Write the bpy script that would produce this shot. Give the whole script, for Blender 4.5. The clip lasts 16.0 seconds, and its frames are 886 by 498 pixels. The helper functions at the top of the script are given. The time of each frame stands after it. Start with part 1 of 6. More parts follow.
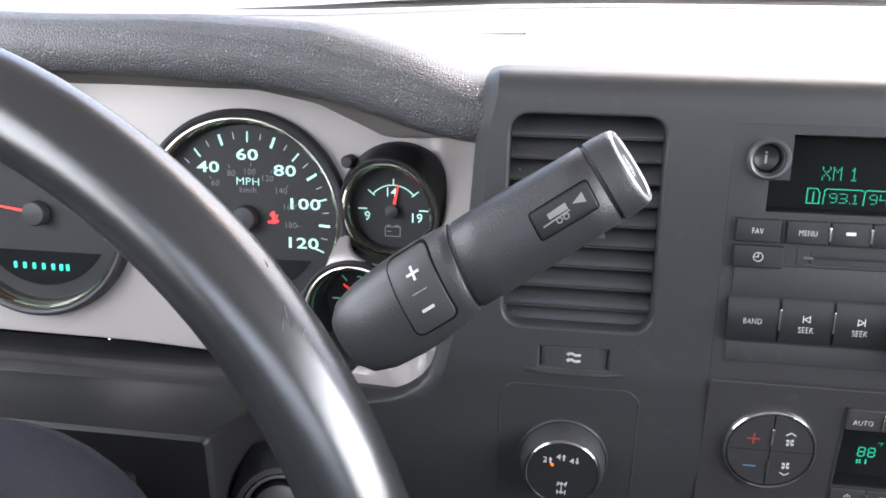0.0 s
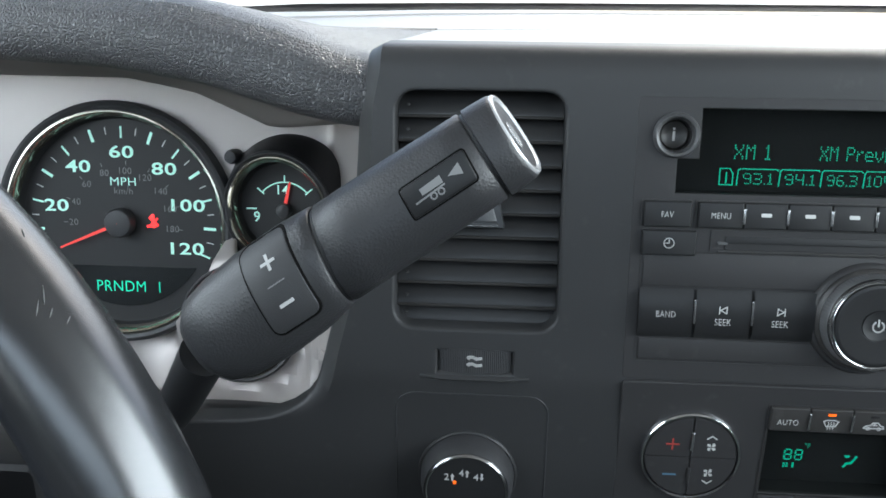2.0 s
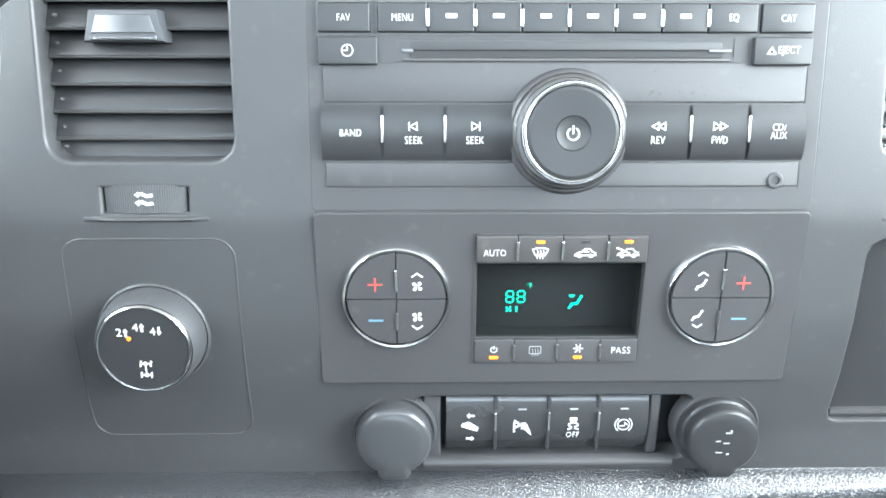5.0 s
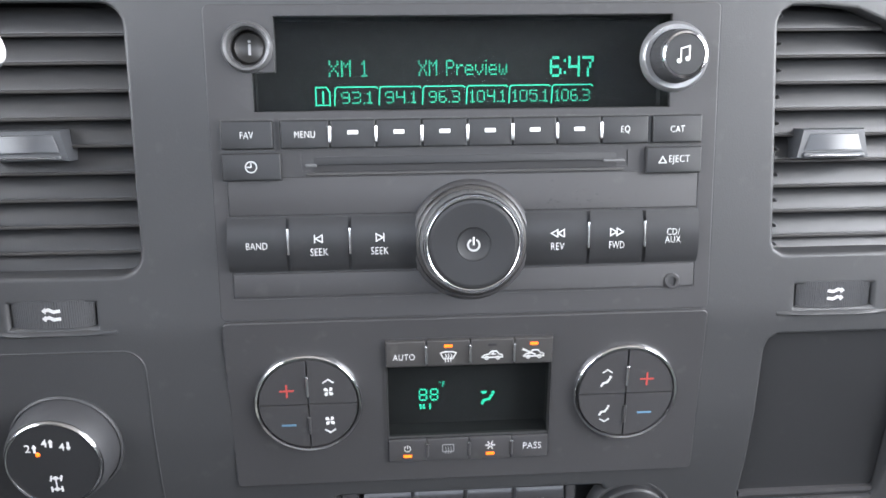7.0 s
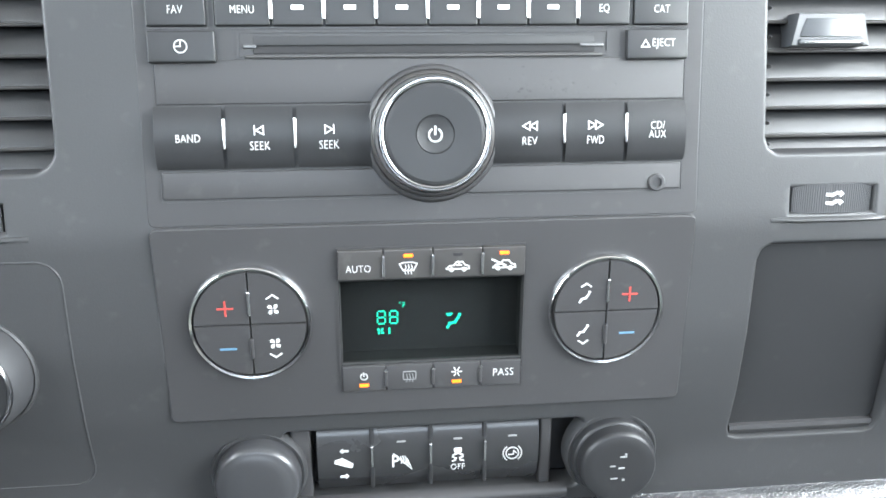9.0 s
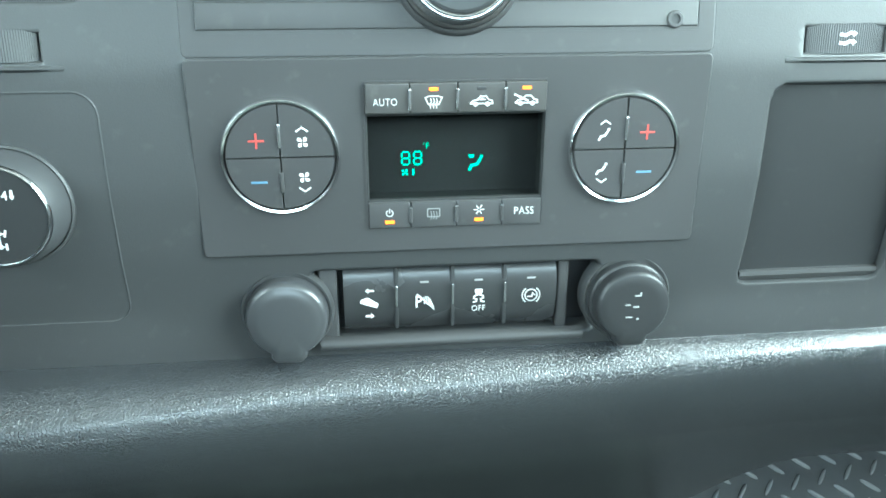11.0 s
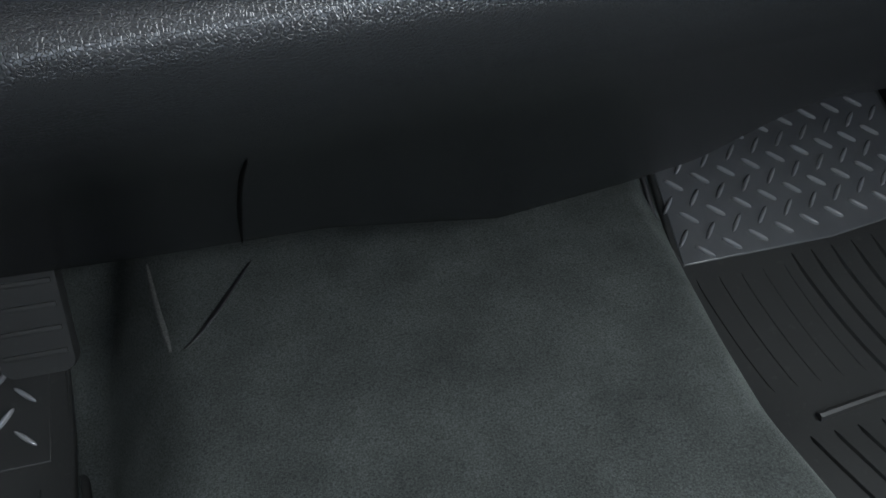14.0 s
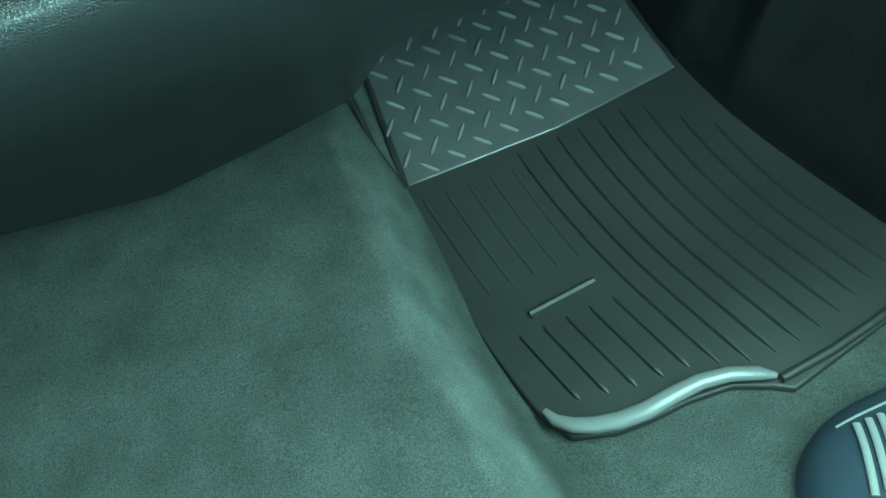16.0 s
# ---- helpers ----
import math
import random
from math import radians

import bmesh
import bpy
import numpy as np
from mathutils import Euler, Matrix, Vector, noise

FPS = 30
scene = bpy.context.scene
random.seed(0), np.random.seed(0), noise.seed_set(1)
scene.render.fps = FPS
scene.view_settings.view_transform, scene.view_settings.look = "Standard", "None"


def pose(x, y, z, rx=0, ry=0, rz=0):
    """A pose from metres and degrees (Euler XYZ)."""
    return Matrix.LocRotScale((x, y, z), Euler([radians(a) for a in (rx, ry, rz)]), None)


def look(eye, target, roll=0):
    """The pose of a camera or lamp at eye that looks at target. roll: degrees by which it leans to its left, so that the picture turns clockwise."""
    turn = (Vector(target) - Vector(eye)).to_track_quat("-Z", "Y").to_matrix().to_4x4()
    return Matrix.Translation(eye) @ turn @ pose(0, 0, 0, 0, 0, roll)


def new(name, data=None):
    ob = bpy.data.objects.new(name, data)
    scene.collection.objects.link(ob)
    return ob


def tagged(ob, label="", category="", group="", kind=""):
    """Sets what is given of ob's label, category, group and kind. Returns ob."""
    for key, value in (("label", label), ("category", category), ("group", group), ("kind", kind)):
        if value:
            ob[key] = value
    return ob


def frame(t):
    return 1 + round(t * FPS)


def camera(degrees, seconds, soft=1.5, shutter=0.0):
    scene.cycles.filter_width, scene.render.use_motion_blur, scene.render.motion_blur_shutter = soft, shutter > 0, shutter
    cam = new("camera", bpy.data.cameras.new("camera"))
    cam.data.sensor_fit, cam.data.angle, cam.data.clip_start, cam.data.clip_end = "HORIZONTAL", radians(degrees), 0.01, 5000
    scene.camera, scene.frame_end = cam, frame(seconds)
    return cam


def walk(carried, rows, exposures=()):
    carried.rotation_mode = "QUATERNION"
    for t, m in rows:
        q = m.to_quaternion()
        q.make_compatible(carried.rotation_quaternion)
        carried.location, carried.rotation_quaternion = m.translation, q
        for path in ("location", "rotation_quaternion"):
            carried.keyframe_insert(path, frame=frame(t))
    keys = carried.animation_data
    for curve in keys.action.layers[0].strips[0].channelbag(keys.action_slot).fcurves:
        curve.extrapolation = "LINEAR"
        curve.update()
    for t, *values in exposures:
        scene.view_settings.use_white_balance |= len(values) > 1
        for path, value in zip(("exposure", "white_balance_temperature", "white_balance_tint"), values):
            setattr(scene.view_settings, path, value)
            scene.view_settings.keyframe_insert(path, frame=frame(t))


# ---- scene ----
cam = camera(58.4, 16.0, soft=1.6)
PATH = [
    (0, (-0.178, -0.36, 0.858), (-0.451, 1.5, 0.176), 0.4),
    (0.5, (-0.159, -0.337, 0.841), (-0.4, 1.541, 0.198), 0.4),
    (1, (-0.155, -0.329, 0.836), (-0.356, 1.558, 0.204), 0.5),
    (1.5, (-0.156, -0.328, 0.834), (-0.327, 1.564, 0.206), 0.5),
    (2, (-0.155, -0.324, 0.832), (-0.297, 1.57, 0.208), 0.4),
    (2.5, (-0.145, -0.331, 0.82), (-0.255, 1.564, 0.192), 0.4),
    (3, (-0.135, -0.334, 0.808), (-0.208, 1.562, 0.176), 0.3),
    (3.5, (-0.104, -0.325, 0.777), (-0.172, 1.568, 0.136), 0.3),
    (4, (-0.087, -0.31, 0.754), (-0.126, 1.58, 0.101), 0.3),
    (4.5, (-0.066, -0.306, 0.747), (-0.06, 1.588, 0.103), 0.3),
    (5, (-0.054, -0.306, 0.756), (-0.014, 1.587, 0.112), 0.2),
    (5.2, (-0.045, -0.305, 0.762), (0.006, 1.588, 0.121), 0.1),
    (7.3, (-0.03, -0.303, 0.791), (0.108, 1.608, 0.217), -0.3),
    (7.5, (-0.031, -0.303, 0.789), (0.116, 1.611, 0.225), -0.3),
    (8, (-0.025, -0.299, 0.782), (0.13, 1.614, 0.218), -0.3),
    (8.5, (-0.023, -0.291, 0.767), (0.144, 1.617, 0.19), -0.3),
    (9, (-0.024, -0.281, 0.742), (0.17, 1.624, 0.166), -0.1),
    (9.5, (-0.035, -0.3, 0.711), (0.16, 1.595, 0.1), -0.1),
    (9.7, (-0.036, -0.314, 0.704), (0.17, 1.572, 0.073), 0.1),
    (11.8, (-0.041, -0.269, 0.698), (0.16, 1.589, -0.013), -0.2),
    (12, (-0.046, -0.256, 0.691), (0.175, 1.591, -0.043), -0.1),
    (12.5, (-0.0755, -0.235, 0.6775), (0.218, 1.553, -0.169), -0.1),
    (13, (-0.104, -0.23, 0.6525), (0.2425, 1.497, -0.294), -0.35),
    (13.5, (-0.127, -0.2355, 0.6425), (0.273, 1.359, -0.496), 0.15),
    (14, (-0.132, -0.246, 0.6255), (0.2945, 1.242, -0.641), 0.7),
    (14.5, (-0.136, -0.25, 0.632), (0.252, 1.068, -0.822), 2.7),
    (15, (-0.054, -0.271, 0.649), (0.224, 1.009, -0.861), -1.6),
    (15.5, (0.053, -0.295, 0.655), (0.235, 1.039, -0.825), -9.0),
    (16, (0.118, -0.3, 0.679), (0.471, 0.963, -0.83), -9.6),
]
EXPOSURES = [
    (0.0, 1.96, 6500, 14), (0.5, 1.06, 6450, 12), (1.0, 1.06, 6400, 8), (2.0, 1.3, 6150, 4), (3.0, 2.02, 6150, 4),
    (3.5, 3.0, 6150, 3), (4.0, 3.6, 6150, 3), (5.0, 3.92, 6200, 3), (7.5, 2.55, 6550, 14), (8.5, 2.92, 6500, 11),
    (9.0, 3.4, 6400, 6), (9.5, 3.55, 6050, -3), (12.0, 3.65, 5550, -24), (12.5, 3.5, 5000, -32), (13.0, 3.0, 4900, -38),
    (13.5, 2.3, 5200, -24), (14.0, 1.7, 6300, 6), (14.5, 1.4, 6550, 16), (15.0, 1.5, 6500, 10), (15.5, 2.0, 5700, -28), (16.0, 2.78, 5000, -56),
]
walk(cam, [(t, look(eye, target, roll)) for t, eye, target, roll in PATH], EXPOSURES)

# ---------------- world and sun ----------------
world = bpy.data.worlds.new("sky")
scene.world = world
world.use_nodes = True
wn = world.node_tree.nodes
sky = wn.new("ShaderNodeTexSky")
sky.sky_type = "NISHITA"
sky.sun_disc = False
sky.sun_elevation, sky.sun_rotation = radians(48), radians(25)
sky.dust_density = 3.0
world.node_tree.links.new(sky.outputs["Color"], wn["Background"].inputs["Color"])
wn["Background"].inputs["Strength"].default_value = 0.15
sun = new("sun", bpy.data.lights.new("sun", "SUN"))
sun.data.energy, sun.data.angle, sun.data.color = 3.0, radians(3.0), (1.0, 0.96, 0.9)
sun.matrix_world = look((1.2, 2.6, 4.0), (0, 0, 0.8))


def window_light(place, target, w, h, watts, color):
    """Daylight that comes in through a window's opening."""
    lamp = new("window_daylight", bpy.data.lights.new("window_daylight", "AREA"))
    lamp.data.shape, lamp.data.size, lamp.data.size_y = "RECTANGLE", w, h
    lamp.data.energy, lamp.data.color = watts, color
    lamp.matrix_world = look(place, target)
    return lamp


window_light((-0.77, -0.45, 1.04), (0.0, -0.42, 0.95), 1.2, 0.54, 4.4, (0.95, 0.98, 1.0))
window_light((0.77, -0.42, 1.04), (0.0, -0.42, 0.95), 1.2, 0.54, 7.8, (0.95, 0.98, 1.0))
window_light((0.0, -1.38, 1.12), (0.0, 0.0, 0.7), 1.2, 0.34, 1.2, (0.95, 0.98, 1.0))


# ---------------- materials ----------------
def material(name, color, rough=0.5, metal=0.0, grain=0.0, scale=900.0, bump=0.15, vary=0.12, wear_or_light=0.0,
             emit=0.0, coat=0.0, kind="noise", spec=0.5, patch=18.0, dist=0.0004, speckle=0.0, speckle_scale=700.0, flat=0.0):
    """A principled material: grain relief at one scale, tone and gloss patches at another."""
    m = bpy.data.materials.new(name)
    m.use_nodes = True
    nt = m.node_tree
    n, ln = nt.nodes, nt.links.new
    b = n["Principled BSDF"]
    b.inputs["Base Color"].default_value = (*color, 1)
    b.inputs["Roughness"].default_value, b.inputs["Metallic"].default_value = rough, metal
    b.inputs["Specular IOR Level"].default_value = spec
    b.inputs["Coat Weight"].default_value, b.inputs["Coat Roughness"].default_value = coat, 0.8 * rough
    if emit:
        b.inputs["Emission Color"].default_value, b.inputs["Emission Strength"].default_value = (*color, 1), emit
        return m
    co = n.new("ShaderNodeTexCoord")
    big = n.new("ShaderNodeTexNoise")
    big.inputs["Scale"].default_value, big.inputs["Detail"].default_value = patch, 6
    ln(co.outputs["Object"], big.inputs["Vector"])
    mix = n.new("ShaderNodeMix")
    mix.data_type = "RGBA"
    mix.inputs[6].default_value = (*[c * (1 - vary) for c in color], 1)
    mix.inputs[7].default_value = (*[min(1, c * (1 + vary)) for c in color], 1)
    ln(big.outputs["Fac"], mix.inputs["Factor"])
    out = mix.outputs[2]
    if speckle:
        fleck = n.new("ShaderNodeTexNoise")
        fleck.inputs["Scale"].default_value, fleck.inputs["Detail"].default_value = speckle_scale, 3
        ln(co.outputs["Object"], fleck.inputs["Vector"])
        tone = n.new("ShaderNodeMapRange")
        tone.inputs["From Min"].default_value, tone.inputs["From Max"].default_value = 0.3, 0.7
        tone.inputs["To Min"].default_value, tone.inputs["To Max"].default_value = 1 - speckle, 1 + speckle
        ln(fleck.outputs["Fac"], tone.inputs["Value"])
        times = n.new("ShaderNodeVectorMath")
        times.operation = "SCALE"
        ln(out, times.inputs[0])
        ln(tone.outputs["Result"], times.inputs["Scale"])
        out = times.outputs["Vector"]
    if wear_or_light:
        spots = n.new("ShaderNodeTexNoise")
        spots.inputs["Scale"].default_value, spots.inputs["Detail"].default_value = 140.0, 8
        ln(co.outputs["Object"], spots.inputs["Vector"])
        ramp = n.new("ShaderNodeValToRGB")
        ramp.color_ramp.elements[0].position, ramp.color_ramp.elements[1].position = 0.62, 0.75
        ramp.color_ramp.elements[1].color = (wear_or_light, wear_or_light, wear_or_light, 1)
        ln(spots.outputs["Fac"], ramp.inputs["Fac"])
        dusty = n.new("ShaderNodeMix")
        dusty.data_type = "RGBA"
        dusty.inputs[7].default_value = (0.3, 0.29, 0.27, 1)
        ln(ramp.outputs["Color"], dusty.inputs["Factor"])
        ln(out, dusty.inputs[6])
        out = dusty.outputs[2]
    ln(out, b.inputs["Base Color"])
    gloss = n.new("ShaderNodeMapRange")
    gloss.inputs["To Min"].default_value, gloss.inputs["To Max"].default_value = max(0.02, rough * 0.85), min(1, rough * 1.15)
    ln(big.outputs["Fac"], gloss.inputs["Value"])
    ln(gloss.outputs["Result"], b.inputs["Roughness"])
    if grain:
        if kind == "leather":
            tex = n.new("ShaderNodeTexVoronoi")
            tex.feature = "DISTANCE_TO_EDGE" if flat else "F1"
            tex.inputs["Scale"].default_value = scale
            pebble = n.new("ShaderNodeMapRange")
            pebble.interpolation_type = "SMOOTHSTEP"
            pebble.inputs["From Max"].default_value = flat or 0.85
            pebble.inputs["To Min"].default_value, pebble.inputs["To Max"].default_value = (0.0, 1.0) if flat else (1.0, 0.0)
            ln(tex.outputs["Distance"], pebble.inputs["Value"])
            height = pebble.outputs["Result"]
        else:
            tex = n.new("ShaderNodeTexNoise")
            tex.inputs["Scale"].default_value, tex.inputs["Detail"].default_value = scale, 4
            height = tex.outputs["Fac"]
        ln(co.outputs["Object"], tex.inputs["Vector"])
        bp = n.new("ShaderNodeBump")
        bp.inputs["Strength"].default_value, bp.inputs["Distance"].default_value = grain, dist
        ln(height, bp.inputs["Height"])
        ln(bp.outputs["Normal"], b.inputs["Normal"])
    return m


PLASTIC = material("charcoal_plastic", (0.031, 0.031, 0.032), 0.46, grain=0.14, scale=1500, vary=0.1, wear_or_light=0.03, spec=0.4)
SWITCH = material("glossy_switch_plastic", (0.024, 0.024, 0.025), 0.27, grain=0.05, scale=2200, vary=0.1, wear_or_light=0.03)
FACE = material("radio_face_plastic", (0.034, 0.033, 0.034), 0.46, grain=0.06, scale=1800, vary=0.12, wear_or_light=0.04, spec=0.32)
GLOSSY = material("smooth_grey_plastic", (0.037, 0.035, 0.034), 0.36, grain=0.03, scale=900, vary=0.1, wear_or_light=0.06, spec=0.4)
BUTTON = material("button_plastic", (0.019, 0.019, 0.020), 0.4, spec=0.3, grain=0.08, scale=2200, vary=0.1, wear_or_light=0.02)
SHROUD = material("black_column_plastic", (0.012, 0.012, 0.013), 0.42, grain=0.3, scale=2000, spec=0.3)
SOFT = material("soft_black_plastic", (0.035, 0.035, 0.037), 0.5, grain=0.35, scale=2600, vary=0.1)
OUTLET = material("outlet_cover_plastic", (0.034, 0.034, 0.036), 0.3, grain=0.1, scale=2600, vary=0.1)
RUBBER_DIAL = material("knurled_rubber", (0.03, 0.03, 0.032), 0.6, grain=0.2, scale=2500)
LEATHER = material("grained_vinyl", (0.072, 0.071, 0.075), 0.40, grain=0.8, scale=560, kind="leather", dist=0.0008, vary=0.1, flat=0.22)
SLAT = material("vent_slat_plastic", (0.018, 0.018, 0.019), 0.38, grain=0.15, scale=2200, vary=0.1)
TAB = material("smooth_tab_plastic", (0.046, 0.048, 0.052), 0.40, grain=0.03, scale=2000, vary=0.08)
DULL = material("dull_ring_metal", (0.09, 0.09, 0.092), 0.36, metal=0.3, vary=0.06)
VOID = material("unlit_slot", (0.004, 0.004, 0.004), 0.8, spec=0.1)
RING = material("pale_chrome_ring", (0.60, 0.575, 0.49), 0.2, metal=1.0, vary=0.05)
PAD = material("grained_dash_pad", (0.022, 0.023, 0.025), 0.23, grain=0.4, scale=780, kind="leather", dist=0.0003, spec=0.48, vary=0.12, flat=0.2)
pn, pl = PAD.node_tree.nodes, PAD.node_tree.links
matte = pn.new("ShaderNodeAttribute")
matte.attribute_name = "matte"
sheen = pn.new("ShaderNodeMapRange")
sheen.inputs["To Min"].default_value, sheen.inputs["To Max"].default_value = 0.8, 0.15
pl.new(matte.outputs["Fac"], sheen.inputs["Value"])
pl.new(sheen.outputs["Result"], pn["Principled BSDF"].inputs["Specular IOR Level"])
GRIP = material("grained_grip_plastic", (0.030, 0.030, 0.032), 0.42, grain=0.4, scale=1050, kind="leather", dist=0.00018, vary=0.12, wear_or_light=0.02)
WHEEL = material("wheel_leather", (0.016, 0.0165, 0.018), 0.25, grain=0.1, scale=2600, kind="leather", dist=0.0002, vary=0.2, wear_or_light=0.05, spec=1.0, coat=0.2)
END = material("pale_end_disc", (0.66, 0.66, 0.66), 0.22, metal=0.5, vary=0.05)
SILVER = material("satin_silver_paint", (0.43, 0.395, 0.378), 0.42, metal=0.35, grain=0.08, scale=3000, vary=0.06)
CHROME = material("chrome", (0.75, 0.75, 0.76), 0.12, metal=1.0, vary=0.04)
SATIN = material("satin_metal_trim", (0.50, 0.50, 0.51), 0.18, metal=0.95, vary=0.05)
POLISHED = material("polished_knob_rim", (0.50, 0.50, 0.51), 0.2, metal=1.0, vary=0.05)
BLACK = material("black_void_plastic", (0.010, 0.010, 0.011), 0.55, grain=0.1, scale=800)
DIAL = material("gauge_face", (0.018, 0.018, 0.019), 0.6, grain=0.05, scale=2000)
BACKING = material("unlit_display_backing", (0.031, 0.032, 0.033), 0.9, spec=0.05, vary=0.06)
SCREEN = material("display_lens", (0.008, 0.010, 0.011), 0.22, vary=0.2)
WHITE = material("white_print", (0.52, 0.52, 0.51), 0.5, vary=0.05)
GREY = material("grey_print", (0.20, 0.20, 0.20), 0.5, vary=0.05)
GREEN_PRINT = material("backlit_green_print", (0.16, 0.52, 0.42), 0.5, emit=0.10)
MINT = material("backlit_mint_print", (0.50, 0.86, 0.74), 0.5, emit=0.14)
RED_PRINT = material("red_print", (0.36, 0.05, 0.042), 0.5, vary=0.05)
BLUE_PRINT = material("blue_print", (0.085, 0.17, 0.25), 0.5, vary=0.05)
TEAL = material("teal_vfd_glow", (0.03, 0.66, 0.40), emit=0.26)
VFD = material("teal_figures_behind_lens", (0.03, 0.66, 0.40), emit=0.30)
AMBER = material("amber_lamp", (1.0, 0.14, 0.004), emit=0.24)
RED = material("red_lamp", (0.95, 0.03, 0.03), emit=0.8)
NEEDLE = material("red_needle", (0.85, 0.06, 0.05), emit=0.2)
CARPET = material("grey_carpet", (0.072, 0.079, 0.075), 0.95, grain=1.0, scale=1500, vary=0.5, patch=22, dist=0.0012, spec=0.1, speckle=0.42, speckle_scale=760)
# paler version of the carpet, used on the raised fold
CARPET_PALE = material("paler_grey_carpet", (0.105, 0.107, 0.102), 0.95, grain=1.0, scale=1500, vary=0.4, patch=22, dist=0.0012, spec=0.1, speckle=0.4, speckle_scale=800)
# light caught on the tunnel's shoulder, painted as paler carpet from per-vertex values
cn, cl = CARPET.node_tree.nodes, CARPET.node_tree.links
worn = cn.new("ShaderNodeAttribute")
worn.attribute_name = "wear_or_light"
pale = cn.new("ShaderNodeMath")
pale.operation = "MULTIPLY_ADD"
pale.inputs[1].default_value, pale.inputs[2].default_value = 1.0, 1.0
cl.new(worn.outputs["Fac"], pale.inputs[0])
lit_tone = cn.new("ShaderNodeVectorMath")
lit_tone.operation = "SCALE"
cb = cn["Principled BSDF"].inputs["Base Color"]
cl.new(cb.links[0].from_socket, lit_tone.inputs[0])
cl.new(pale.outputs["Value"], lit_tone.inputs["Scale"])
cl.new(lit_tone.outputs["Vector"], cb)
IRON = material("dull_grey_metal", (0.22, 0.22, 0.225), 0.35, metal=0.6, vary=0.06)
MAT = material("black_rubber_mat", (0.028, 0.0285, 0.028), 0.42, grain=0.25, scale=900, vary=0.2, wear_or_light=0.04, spec=0.4)
# mat rubber with the window light on its rear lip painted in as grey
LIP = material("lit_lip_rubber", (0.17, 0.174, 0.178), 0.26, grain=0.1, scale=1200, vary=0.15)
HUB = material("hub_pad_vinyl", (0.012, 0.015, 0.022), 0.55, grain=0.5, scale=1500, kind="leather", dist=0.0002, vary=0.1, spec=0.2)
# black mat rubber made paler: reflected light on plate and bars put into base colour
TREAD = material("sheen_tread_rubber", (0.105, 0.108, 0.113), 0.22, spec=1.0, grain=0.08, scale=1200, vary=0.25, wear_or_light=0.04)
BAR = material("glint_tread_bar", (0.25, 0.255, 0.265), 0.14, spec=1.0, grain=0.1, scale=900, vary=0.2)
HEADLINER = material("headliner_cloth", (0.16, 0.155, 0.15), 0.9, grain=0.3, scale=700)
TRIM = material("cab_trim", (0.05, 0.05, 0.052), 0.6, grain=0.2, scale=900)
DASH_TOP = material("dash_top_vinyl", (0.17, 0.17, 0.175), 0.34, grain=0.3, scale=500, kind="leather", dist=0.0008)
ARCH = material("black_kick_panel", (0.008, 0.008, 0.0085), 0.28, grain=0.2, scale=1200, spec=0.3)
FRIT = material("black_glass_border", (0.02, 0.018, 0.017), 0.3)
ASPHALT = material("pale_concrete_ground", (0.42, 0.41, 0.39), 0.85, grain=0.4, scale=40, patch=0.6, vary=0.2)
FABRIC = material("navy_cloth", (0.022, 0.032, 0.052), 0.85, grain=0.6, scale=900, dist=0.0008)
CORD = material("grey_braid", (0.24, 0.25, 0.25), 0.7, grain=0.8, scale=600, dist=0.0012)
SMOKE = bpy.data.materials.new("smoked_display_lens")
SMOKE.use_nodes = True
sn, sl = SMOKE.node_tree.nodes, SMOKE.node_tree.links
tint, sheen, share, blend = (sn.new(k) for k in ("ShaderNodeBsdfTransparent", "ShaderNodeBsdfGlossy", "ShaderNodeFresnel", "ShaderNodeMixShader"))
tint.inputs["Color"].default_value = (0.67, 0.69, 0.69, 1)
sheen.inputs["Roughness"].default_value, share.inputs["IOR"].default_value = 0.03, 1.07
sl.new(share.outputs["Fac"], blend.inputs["Fac"])
sl.new(tint.outputs["BSDF"], blend.inputs[1])
sl.new(sheen.outputs["BSDF"], blend.inputs[2])
sl.new(blend.outputs["Shader"], sn["Material Output"].inputs["Surface"])
glass = bpy.data.materials.new("window_glass")
glass.use_nodes = True
gb = glass.node_tree.nodes["Principled BSDF"]
gb.inputs["Transmission Weight"].default_value, gb.inputs["Roughness"].default_value, gb.inputs["IOR"].default_value = 1.0, 0.0, 1.02


# ---------------- building helpers ----------------
def facing(x, y, z, lean=0.0, yaw=0.0):
    """A frame on the dash: X to the right, Y up along the face, Z out of it towards the cab."""
    a = radians(lean)
    m = Matrix(((1, 0, 0), (0, math.sin(a), -math.cos(a)), (0, math.cos(a), math.sin(a)))).to_4x4()
    return Matrix.Translation((x, y, z)) @ Matrix.Rotation(radians(yaw), 4, "Z") @ m


def thing(name, m, label, category, group="", kind=""):
    ob = new(name)
    ob.matrix_world = m
    ob.empty_display_size = 0.01
    return tagged(ob, label, category, group, kind)


def part(name, bm, mat, parent=None, label="", sharp=38):
    bmesh.ops.remove_doubles(bm, verts=bm.verts, dist=1e-7)
    bmesh.ops.recalc_face_normals(bm, faces=bm.faces)
    me = bpy.data.meshes.new(name)
    bm.to_mesh(me)
    bm.free()
    me.shade_smooth()
    me.set_sharp_from_angle(angle=radians(sharp))
    me.materials.append(mat)
    ob = new(name, me)
    if parent:
        ob.parent = parent
    return tagged(ob, label)


def piece(name, bm, mat, m, label, category="", group="", kind="", sharp=38):
    ob = part(name, bm, mat, None, "", sharp)
    ob.matrix_world = m
    return tagged(ob, label, category, group, kind)


